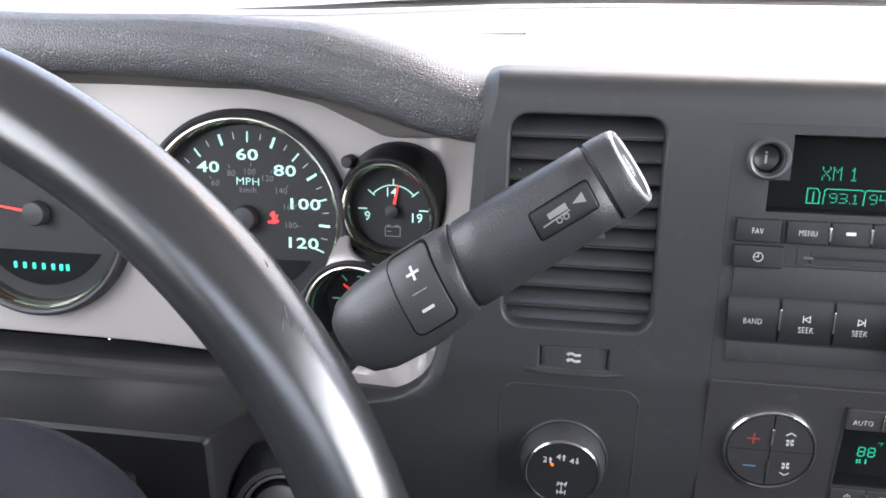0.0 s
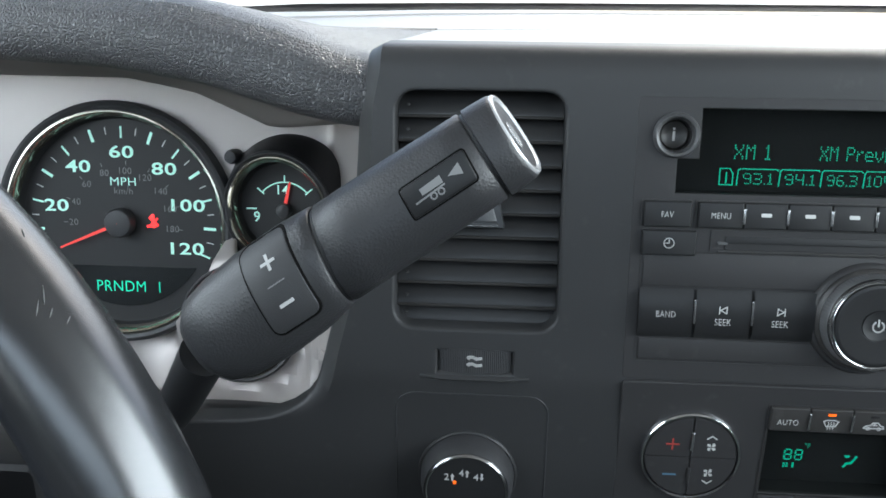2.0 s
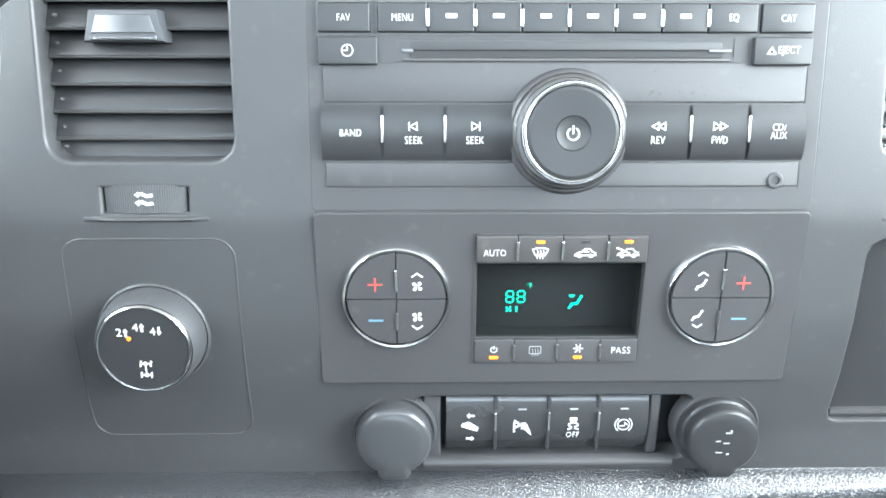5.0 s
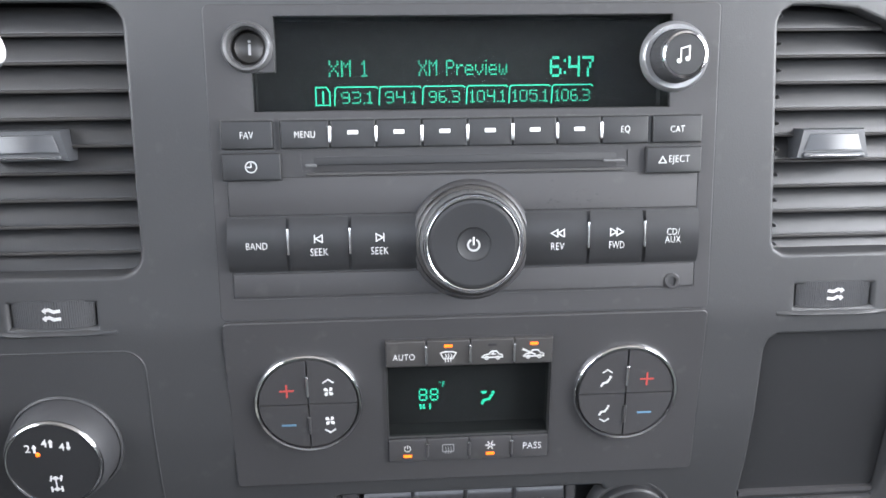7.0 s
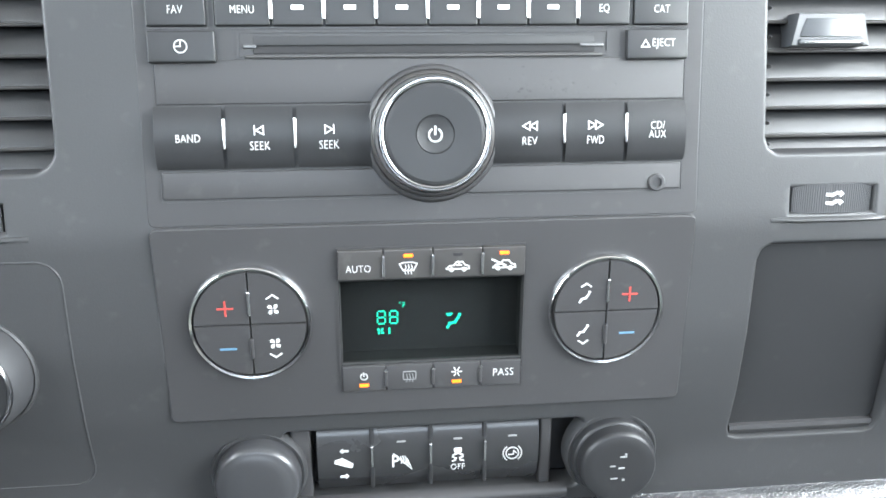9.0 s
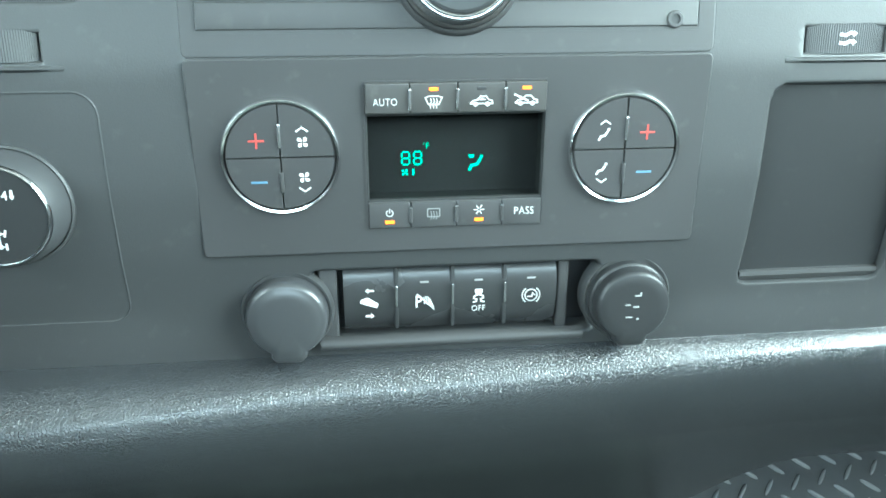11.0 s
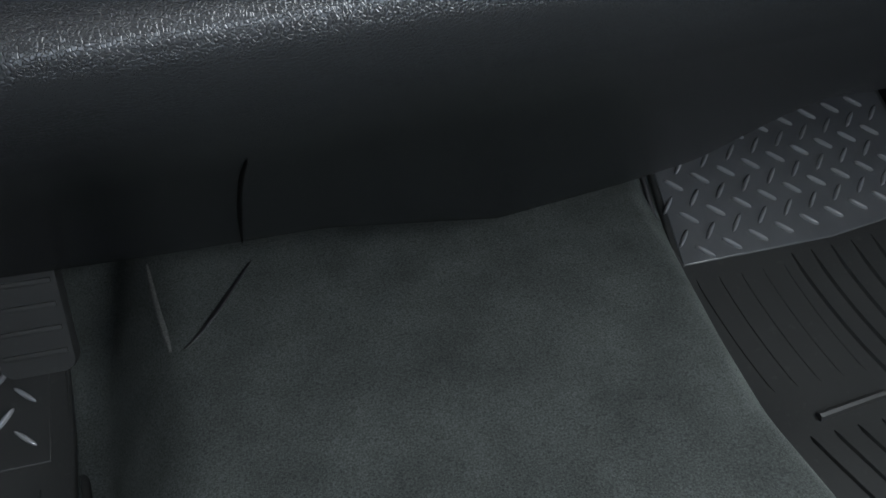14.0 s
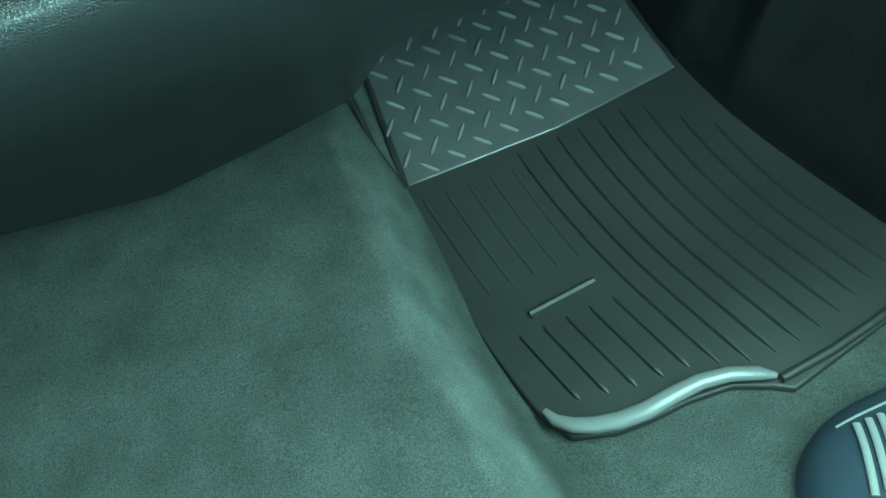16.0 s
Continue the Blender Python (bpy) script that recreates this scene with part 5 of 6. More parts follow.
def bezel_surface(x, y, out):
    edge = lerp(CZ + y * math.cos(radians(CL)), LEFT_EDGE)
    rim = 0.060 * min(1.0, max(0.0, 1 - (edge - CX - x) / 0.034)) ** 1.4
    low = min(1.1, max(0.0, (-0.062 - y) / 0.030)) * min(1.0, max(0.08, x / 0.06))
    z = -0.004 + (rim ** 3 + (0.058 * low ** 1.5) ** 3) ** (1 / 3)
    gx, gy, gr = GAUGES["temperature_gauge"]
    flat = min(1.0, max(0.0, (math.hypot(x - gx, y - gy) - gr - 0.003) / 0.018))
    flat = flat * flat * (3 - 2 * flat)
    return (x, y, 0.025 * (1 - flat) + z * flat + out)


part("bezel", plate(BEZEL, [arc(x, y, r + 0.001, 0, 351, 39) for x, y, r in GAUGES.values()], bezel_surface, step=0.0048, depth=0.004, lip=0.001), SILVER, cluster, "warm satin silver bezel")
part("back_plate", rbox(-0.29, 0.135, -0.082, 0.09, -0.030, -0.0235, 0.03, 0.001), BLACK, cluster)


def oblique(dx, dy):
    """How far the voltmeter's tube stands out at its upper side."""
    return max(0.0, 0.005 + 0.4 * (0.77 * dx + 0.64 * dy))


def slant(bm, x, y, use):
    for v in bm.verts if use else ():
        if v.co.z > -0.005:
            v.co.z += oblique(v.co.x - x, v.co.y - y)
    return bm


def gauge(name, label, up=0.0):
    x, y, r = GAUGES[name]
    w = 0.0045 if r > 0.05 else 0.0022
    g = part(name, slant(lathe([(r + w - 0.0005, -0.012), (r + w, up + 0.002), (r + w * 0.8, up + 0.0052), (r + w * 0.36, up + 0.0062), (r - 0.0004, up + 0.0054), (r - 0.0012, up + 0.003)], x, y, 88), x, y, name == "voltmeter"), SOFT, cluster, label)
    part("chrome_ring", slant(lathe([(r - 0.0004, up + 0.0036), (r - 0.0010, up + 0.0054), (r - 0.0020, up + 0.0056), (r - 0.0034, up + 0.0040), (r - 0.0044, up + 0.0010), (r - 0.0046, up - 0.002)], x, y, 88), x, y, name == "voltmeter"), RING, g, "polished chrome ring")
    part("inner_wall", slant(lathe([(r - 0.0044, up - 0.002), (r - 0.0056, -0.0060), (r - 0.0066, -0.0065)], x, y, 72), x, y, name == "voltmeter"), DIAL, g)
    f = part("dial_face", lathe([(r - 0.0060, -0.0080), (r - 0.0060, -0.0062), (0.0002, -0.0062)], x, y, 72), DIAL, g)
    return g, f, x, y


def tick(m, x, y, a, r0, r1, w, z=-0.0061):
    c, s = math.cos(radians(a)), math.sin(radians(a))
    return stroke([(x + r0 * c, y + r0 * s), (x + r1 * c, y + r1 * s)], w, z, z + 0.0002, m)


ZF = -0.0060
g, f, gx, gy = gauge("speedometer", "round black speedometer with white numerals")
ang = lambda v: lerp(v, [(0, 205), (20, 167.5), (40, 128.5), (60, 88.5), (80, 50.5), (100, 15.0), (120, -21.5)])
m, m2, mg = bmesh.new(), bmesh.new(), bmesh.new()
for v in range(0, 125, 5):
    tick(m if v % 20 == 0 or v % 10 == 0 else m2, gx, gy, ang(v), 0.0492 if v % 10 == 0 else 0.0512, 0.0548, 0.0017 if v % 20 == 10 else 0.0011 if v % 10 == 0 else 0.0006)
mark("scale_print", f, MINT, m)
mark("scale_print", f, WHITE, m2)
for v in (20, 40, 60, 80, 100, 120):
    a = radians(ang(v))
    letters(str(v), gx + 0.0408 * math.cos(a), gy + 0.0408 * math.sin(a), 0.0074, MINT, f, ZF, bold=0.022, width=1.5)
for v in range(20, 200, 20):
    a = radians(ang(v * 0.6214))
    letters(str(v), gx + 0.0300 * math.cos(a), gy + 0.0300 * math.sin(a), 0.0042, GREY, f, ZF)
    tick(mg, gx, gy, ang(v * 0.6214), 0.0338, 0.0356, 0.0004)
mark("inner_scale", f, GREY, mg)
letters("MPH", gx + 0.0012, gy + 0.0236, 0.0052, MINT, f, ZF, bold=-0.006, width=1.15)
letters("km/h", gx + 0.0012, gy + 0.0182, 0.0042, GREY, f, ZF)
lcd = part("display", slab([(gx - 0.043, gy - 0.0265), (gx + 0.043, gy - 0.0265)][::-1] + arc(gx, gy, 0.0505, 212, 328, 14), -0.0062, -0.0057), SCREEN, f, "black display window with teal gear letters")
letters("PRNDM  1", gx + 0.0015, gy - 0.0385, 0.0072, TEAL, lcd, -0.0056, width=0.92)
m = stroke([(gx + 0.0165, gy - 0.0018), (gx + 0.0205, gy + 0.0022)], 0.0011, ZF, ZF + 0.0003)
stroke([(gx + 0.0165, gy + 0.0028), (gx + 0.0205, gy - 0.0014), (gx + 0.0150, gy - 0.0022)], 0.0014, ZF, ZF + 0.0003, m)
stroke([(gx + 0.0180, gy + 0.0040), (gx + 0.0184, gy - 0.0022)], 0.0018, ZF, ZF + 0.0003, m)
mark("belt_lamp", f, RED, m)


def needle(g, x, y, a, length, hub, back=0.0, z=-0.0028, cap=SOFT):
    c, s = math.cos(radians(a)), math.sin(radians(a))
    pts = [(x - s * 0.0011 - c * back, y + c * 0.0011 - s * back), (x + s * 0.0011 - c * back, y - c * 0.0011 - s * back), (x + s * 0.0005 + c * length, y - c * 0.0005 + s * length), (x - s * 0.0005 + c * length, y + c * 0.0005 + s * length)]
    part("needle", slab(pts, z, z + 0.0008), NEEDLE, g, "red pointer")
    part("hub", lathe([(hub, z - 0.002), (hub, z + 0.003), (hub * 0.9, z + 0.0045), (hub * 0.6, z + 0.0050), (0.0002, z + 0.0052)], x, y, 36), cap, g, "black domed pointer hub")


needle(g, gx, gy, 203, 0.040, 0.0084)

g, f, gx, gy = gauge("tachometer", "round black tachometer with red needle")
m = bmesh.new()
for v in range(0, 65, 5):
    tick(m, gx, gy, 215 - v * 3.9, 0.0492 if v % 10 == 0 else 0.0512, 0.0548, 0.0014 if v % 10 == 0 else 0.0006)
mark("scale_print", f, WHITE, m)
lcd = part("display", slab([(gx - 0.043, gy - 0.0265), (gx + 0.043, gy - 0.0265)][::-1] + arc(gx, gy, 0.0505, 212, 328, 14), -0.0062, -0.0057), SCREEN, f)
m = bars(gx + 0.018, gy - 0.0372, 0.0026, 0.0045, -0.0056)
for q in (-0.022, -0.015, -0.008, -0.001, 0.006, 0.012):
    rbox(gx + q, gx + q + 0.0026, gy - 0.0395, gy - 0.0350, -0.0056, -0.0054, 0.0008, 0.00005, m)
mark("display_print", lcd, TEAL, m)
needle(g, gx, gy, 172, 0.040, 0.0084)

g, f, gx, gy = gauge("voltmeter", "small round voltmeter with red needle")
m = stroke(arc(gx, gy - 0.003, 0.0170, 40, 140, 14), 0.0007, ZF, ZF + 0.0002)
for a, r0 in ((90, 0.0170), (40, 0.0160), (140, 0.0160)):
    tick(m, gx, gy - 0.003, a, r0, 0.0205, 0.0008)
for x in (-0.0195, 0.0195):
    stroke([(gx + x - 0.0025, gy - 0.0015), (gx + x + 0.0025, gy - 0.0015)], 0.0009, ZF, ZF + 0.0002, m)
mark("scale_print", f, MINT, m)
letters("9", gx - 0.0165, gy - 0.0062, 0.0062, MINT, f, ZF, bold=0.015)
letters("14", gx - 0.0010, gy + 0.0096, 0.0058, MINT, f, ZF, bold=0.015)
letters("19", gx + 0.0155, gy - 0.0062, 0.0062, MINT, f, ZF, bold=0.015)
m = stroke(rr(gx - 0.0048, gx + 0.0048, gy - 0.0185, gy - 0.0125, 0.0004, 1), 0.0006, ZF, ZF + 0.0002, closed=True)
stroke([(gx - 0.0036, gy - 0.0118), (gx - 0.0018, gy - 0.0118)], 0.0009, ZF, ZF + 0.0002, m)
stroke([(gx + 0.0036, gy - 0.0118), (gx + 0.0018, gy - 0.0118)], 0.0009, ZF, ZF + 0.0002, m)
stroke([(gx - 0.0034, gy - 0.0155), (gx - 0.0012, gy - 0.0155)], 0.0006, ZF, ZF + 0.0002, m)
mark("battery_mark", f, GREY, m)
needle(g, gx, gy - 0.002, 78, 0.0165, 0.0042, z=-0.0050)
part("cowl", loft(bmesh.new(), [[(gx + ox + r * math.cos(q), gy + oy + r * math.sin(q), z + k * oblique(r * math.cos(q), r * math.sin(q))) for q in span(0, 2 * math.pi * 71 / 72, 71)]
     for r, ox, oy, z, k in ((0.0368, 0.0042, 0.0050, -0.006, 0.0), (0.0360, 0.0040, 0.0046, 0.0, 0.25), (0.0330, 0.0002, 0.0003, 0.003, 1.0))], caps=False), SHROUD, g, "glossy black cowl round the gauge")

g, f, gx, gy = gauge("temperature_gauge", "small round coolant gauge with red needle", 0.023)
m = bmesh.new()
for a, r0, w in ((90, 0.0180, 0.0009), (135, 0.0175, 0.0007), (45, 0.0175, 0.0007), (180, 0.0165, 0.0009), (0, 0.0165, 0.0009)):
    tick(m, gx, gy, a, r0, 0.0215, w)
mark("scale_print", f, GREEN_PRINT, m)
letters("160", gx - 0.0145, gy - 0.0075, 0.0054, GREEN_PRINT, f, ZF, bold=0.01, width=1.2)
letters("210", gx + 0.0010, gy + 0.0132, 0.0054, GREEN_PRINT, f, ZF, bold=0.01, width=1.2)
letters("260", gx + 0.0150, gy - 0.0060, 0.0054, GREEN_PRINT, f, ZF, bold=0.01, width=1.2)
gx, gy = gx - 0.0025, gy - 0.003
m = stroke([(gx + 0.004, gy - 0.0165), (gx + 0.004, gy - 0.0105)], 0.0009, ZF, ZF + 0.0002)
for y in (-0.0112, -0.0130, -0.0148):
    stroke([(gx + 0.004, gy + y), (gx + 0.0065, gy + y)], 0.0006, ZF, ZF + 0.0002, m)
stroke([(gx, gy - 0.0172), (gx + 0.002, gy - 0.0165), (gx + 0.004, gy - 0.0172), (gx + 0.006, gy - 0.0165), (gx + 0.008, gy - 0.0172)], 0.0006, ZF, ZF + 0.0002, m)
mark("coolant_mark", f, GREEN_PRINT, m)
gx, gy = gx + 0.0025, gy + 0.003
needle(g, gx, gy, 145, 0.0175, 0.0040, -0.0062, z=-0.0050, cap=DIAL)
part("trip_button", lathe([(0.0042, -0.003), (0.0040, 0.006), (0.0032, 0.0085), (0.0001, 0.0088)], 0.0700, 0.0400, 20), SOFT, cluster, "small black reset button")
part("button_boss", lathe([(0.0052, -0.004), (0.0050, 0.002), (0.0042, 0.0026)], 0.0755, 0.0372, 20), SOFT, cluster)

# ---------------- instrument hood ----------------
MID = -0.447


def hood_low(x):
    q = abs(x - MID)
    return lerp(q, [(0, 0.8045), (0.06, 0.8035), (0.114, 0.8005), (0.158, 0.7935), (0.201, 0.7805), (0.226, 0.7755), (0.234, 0.7760)])


def hood_high(x):
    q = abs(x - MID)
    return lerp(q, [(0, 0.8265), (0.071, 0.8275), (0.147, 0.8235), (0.193, 0.8115), (0.221, 0.8010), (0.234, 0.7990)])


HX = span(MID - 0.234, MID + 0.234, 72)
bm = bmesh.new()
lps = []
for x in HX:
    a, b = hood_low(x), hood_high(x)
    lps.append([(x, y, z) for y, z in ((0.046, a + 0.004), (0.038, a + 0.0006), (0.031, a), (0.0255, a + 0.0025), (0.0225, a + 0.007), (0.0225, a + 0.55 * (b - a)), (0.0255, b - 0.006), (0.032, b - 0.0015), (0.042, b + 0.0005), (0.07, b - 0.001), (0.13, b - 0.005), (0.25, 0.78 + 0.5 * (b - 0.78)), (0.36, 0.797))])
loft(bm, lps, close=False)
for _ in range(2):
    bmesh.ops.smooth_vert(bm, verts=[v for v in bm.verts if not v.is_boundary], factor=0.4, use_axis_x=False, use_axis_y=True, use_axis_z=True)
bmesh.ops.solidify(bm, geom=bm.faces[:], thickness=0.004)
hood = thing("instrument_hood", Matrix(), "padded grained black hood over the gauges", "dashboard", kind="structure")
part("pad", bm, LEATHER, hood, "coarse grained black vinyl pad", sharp=70)
lps = []
for x in HX:
    q = abs(x - MID)
    a = hood_low(x)
    top_z = lerp(q, [(0, 0.788), (0.09, 0.7875), (0.13, 0.780), (0.171, 0.7640), (0.182, 0.7655), (0.234, 0.7745)])
    back = lerp(q, [(0, 0.092), (0.12, 0.090), (0.171, 0.080), (0.234, 0.040)])
    lps.append([(x, 0.040, a + 0.001), (x, 0.5 * (0.040 + back), a - 0.2 * (a - top_z)), (x, back - 0.004, top_z + 0.0015), (x, back, top_z - 0.001), (x, back + 0.004, top_z - 0.002)])
bm = loft(bmesh.new(), lps, close=False)
bmesh.ops.solidify(bm, geom=bm.faces[:], thickness=-0.003)
part("reveal", bm, material("grey_reveal_plastic", (0.21, 0.188, 0.178), 0.5, grain=0.15, scale=1800), hood, "smooth grey inner reveal of the hood")

# ---------------- steering column ----------------
column = thing("steering_column", Matrix(), "black plastic steering column shroud with ignition lock", "steering column")
def shroud_loop(y, w, zt, zb):
    x0, x1 = -0.40 - w, -0.40 + w
    k = rr(x0, x1, zb, zt, 0.0025, 4)
    return [(x, y, z) for x, z in k]
part("shroud", loft(bmesh.new(), [shroud_loop(0.06, 0.090, 0.612, 0.51), shroud_loop(0.02, 0.087, 0.630, 0.52), shroud_loop(-0.04, 0.085, 0.654, 0.54), shroud_loop(-0.091, 0.085, 0.6705, 0.555), shroud_loop(-0.0930, 0.0845, 0.6706, 0.556), shroud_loop(-0.0948, 0.0830, 0.6690, 0.558)]), SHROUD, column, "moulded black shroud")
part("collar", loft(bmesh.new(), [shroud_loop(-0.093, 0.050, 0.650, 0.57), shroud_loop(-0.16, 0.046, 0.668, 0.60)]), BLACK, column)
ign = part("ignition_lock", lathe([(0.024, -0.02), (0.0235, 0.010), (0.0215, 0.014), (0.0185, 0.0145), (0.0180, 0.011)], 0, 0, 48), SHROUD, column, "round ignition lock with lettered ring")
part("bezel_ring", lathe([(0.0182, 0.009), (0.0178, 0.0148), (0.0165, 0.0152), (0.0150, 0.013)], 0, 0, 48), FACE, ign)
part("key_barrel", lathe([(0.0130, 0.006), (0.0128, 0.0160), (0.0110, 0.0172), (0.0001, 0.0174)], 0, 0, 36), BLACK, ign)
for q in (-24, 0, 24):
    c, k = math.cos(radians(q)) * 0.0200, math.sin(radians(q)) * 0.0200
    part("ring_print", rbox(c - 0.0006, c + 0.0006, k - 0.0022, k + 0.0022, 0.0142, 0.0149, 0.0002, 0.0001), DULL, ign)
ign.matrix_local = Matrix.Translation((-0.300, -0.068, 0.624)) @ Matrix.Scale(0.86, 4) @ Matrix.Rotation(radians(28), 4, "Z") @ facing(0, 0, 0, 12)
lever = part("tilt_lever", tube([(-0.3400, -0.0450, 0.6300), (-0.3130, -0.0560, 0.6245), (-0.2950, -0.0630, 0.6200), (-0.2800, -0.0690, 0.6155), (-0.2670, -0.0740, 0.6120)], [0.007, 0.0082, 0.0094, 0.0100, 0.0096], 20), SWITCH, column, "smooth black column lever")
part("collar_ring", tube([(-0.2685, -0.0735, 0.6125), (-0.2650, -0.0750, 0.6115), (-0.2615, -0.0762, 0.6105)], [0.0096, 0.0116, 0.0106], 22), SWITCH, lever)
part("lever_end", tube([(-0.2620, -0.0760, 0.6106), (-0.2585, -0.0774, 0.6096)], [0.0100, 0.0084], 22), SWITCH, lever)

# ---------------- steering wheel ----------------
WC, WT, WR = Vector((-0.400, -0.205, 0.653)), radians(12.2), 0.188
wheel = thing("steering_wheel", Matrix.Translation(WC) @ Matrix.Rotation(-WT, 4, "X"), "black leather-wrapped steering wheel", "steering wheel")
ring = [(WR * math.cos(2 * math.pi * i / 120), 0.0, WR * math.sin(2 * math.pi * i / 120)) for i in range(120)]
bm = bmesh.new()
lps = []
for x, y, z in ring:
    u = Vector((x, 0, z)).normalized()
    lp = []
    for j in range(24):
        a = 2 * math.pi * j / 24
        lp.append((x + u.x * 0.0136 * math.cos(a), 0.0152 * math.sin(a), z + u.z * 0.0136 * math.cos(a)))
    lps.append(lp)
loft(bm, lps + [lps[0]], caps=False)
rim = part("rim", bm, WHEEL, wheel, "smooth worn leather rim", sharp=80)
seam = tube([((WR - 0.0128) * math.cos(radians(a)), -0.004, (WR - 0.0128) * math.sin(radians(a))) for a in span(0, 357, 119)], 0.0006, 6, close=True)
part("stitching", seam, BLACK, rim)
SCRATCH = material("pale_scratch", (0.16, 0.16, 0.155), 0.5)
for th, ph, dt, dp in ((38.1, -32, 0.5, 4), (37.6, -42, 0.35, 4), (37.0, -36, 0.2, 3), (41.9, -10, 0.3, 2), (36.2, -28, 0.15, 3)):
    pts = []
    for k in (-1, -0.4, 0.3, 1):
        a, b = radians(th + dt * k), radians(ph + dp * k)
        q = WR + 0.0136 * math.cos(b)
        pts.append((q * math.cos(a), 0.0152 * math.sin(b), q * math.sin(a)))
    part("scratch", tube(pts, [0.00005, 0.00014, 0.00012, 0.00004], 5), SCRATCH, rim)
part("airbag_pad", loft(bmesh.new(), [[(x * k, y, z * k - 0.010) for x, z in rr(-0.098, 0.117, -0.085, 0.083, 0.075, 10)] for k, y in ((0.92, 0.045), (1.0, 0.03), (1.0, -0.004), (0.96, -0.016), (0.86, -0.023), (0.5, -0.027), (0.05, -0.028))]), HUB, wheel, "grained black hub pad", sharp=70)
for a in (4, 176, 232, 308):
    c, s = math.cos(radians(a)), math.sin(radians(a))
    part("spoke", loft(bmesh.new(), [[(c * r - s * w, y, s * r + c * w) for w, y in ((-h, -0.004), (h, -0.004), (h, 0.012), (-h, 0.012))] for r, h in ((0.06, 0.022), (0.12, 0.017), (0.182, 0.014))]), SOFT, wheel)

# ---------------- column shifter ----------------
AX = Vector((0.82, 0.11, 0.555)).normalized()
OUT = (Vector((0.034, -0.248, 0.069)) - AX * Vector((0.034, -0.248, 0.069)).dot(AX)).normalized()
UPV = OUT.cross(AX)
SM = Matrix((( AX.x, UPV.x, OUT.x, 0), (AX.y, UPV.y, OUT.y, 0), (AX.z, UPV.z, OUT.z, 0), (0, 0, 0, 1)))
SO = Vector((-0.211, -0.087, 0.749)) - OUT * 0.0165
shifter = thing("gear_shifter", Matrix.Translation(SO) @ SM, "black column gear shifter with grip, button plate and stalk", "gear shifter")


def grip_loops(stations, n=32):
    lps = []
    for x, up, dn, z, sk, *cut in stations:
        lp = []
        for j in range(n):
            a = 2 * math.pi * j / n
            c, s = math.cos(a), math.sin(a)
            yy = (up if s > 0 else dn) * (abs(s) ** 0.86) * (1 if s > 0 else -1)
            zz = z * (abs(c) ** 0.86) * (1 if c > 0 else -1)
            lp.append((x + sk * yy + (cut[0] * zz if cut else 0.0), yy, zz))
        lps.append(lp)
    return lps


part("lower_grip", loft(bmesh.new(), grip_loops([(-0.0590, 0.005, 0.007, 0.006, 0), (-0.0580, 0.010, 0.0128, 0.010, 0.02), (-0.053, 0.0148, 0.0180, 0.0142, 0.04), (-0.044, 0.0172, 0.0208, 0.0162, 0.06), (-0.030, 0.0186, 0.0216, 0.0172, 0.08),
      (-0.015, 0.0188, 0.0208, 0.0174, 0.12), (-0.005, 0.0182, 0.0190, 0.0170, 0.15), (-0.0012, 0.0178, 0.0182, 0.0168, 0.16), (-0.0006, 0.0170, 0.0174, 0.0160, 0.16)])), GRIP, shifter, "swollen lower shell", sharp=60)
part("seam_gap", loft(bmesh.new(), grip_loops([(-0.002, 0.0166, 0.0170, 0.0156, 0.16), (0.002, 0.0166, 0.0168, 0.0156, 0.16)])), BLACK, shifter)
part("upper_grip", loft(bmesh.new(), grip_loops([(0.0006, 0.0166, 0.0170, 0.0156, 0.16), (0.0012, 0.0174, 0.0176, 0.0164, 0.16), (0.012, 0.0174, 0.0176, 0.0166, 0.13), (0.030, 0.0170, 0.0174, 0.0164, 0.09), (0.050, 0.0164, 0.0168, 0.0158, 0.04),
      (0.0598, 0.0162, 0.0166, 0.0154, 0.02), (0.0603, 0.0154, 0.0158, 0.0146, 0.02)])), GRIP, shifter, "straight grip shell", sharp=60)
part("seam_gap", loft(bmesh.new(), grip_loops([(0.0595, 0.0152, 0.0156, 0.0144, 0.02), (0.0622, 0.0152, 0.0156, 0.0144, 0.02)])), BLACK, shifter)
part("end_cap", loft(bmesh.new(), grip_loops([(0.0614, 0.0154, 0.0158, 0.0146, 0.02), (0.0618, 0.0162, 0.0166, 0.0154, 0.02), (0.066, 0.0161, 0.0165, 0.0152, 0.01, -0.08), (0.0712, 0.0157, 0.0160, 0.0149, 0.0, -0.16), (0.0726, 0.0152, 0.0154, 0.0145, 0.0, -0.17), (0.0728, 0.0146, 0.0148, 0.0140, 0.0, -0.18), (0.0716, 0.0130, 0.0130, 0.0122, 0.0, -0.18)])), GRIP, shifter, "rounded black end cap", sharp=60)
part("end_ring", loft(bmesh.new(), grip_loops([(0.0714, 0.0150, 0.0152, 0.0143, 0, -0.18), (0.0732, 0.0150, 0.0152, 0.0143, 0, -0.18), (0.0737, 0.0145, 0.0147, 0.0138, 0, -0.18), (0.0735, 0.0134, 0.0135, 0.0127, 0, -0.18), (0.0728, 0.0128, 0.0129, 0.0121, 0, -0.18)])), END, shifter, "pale satin end ring", sharp=60)
part("end_inset", loft(bmesh.new(), grip_loops([(0.0720, 0.0131, 0.0132, 0.0124, 0, -0.18), (0.0730, 0.0127, 0.0128, 0.0120, 0, -0.18), (0.0727, 0.0010, 0.0010, 0.0010, 0, -0.18)])), GRIP, shifter, "dark grey end inset", sharp=60)


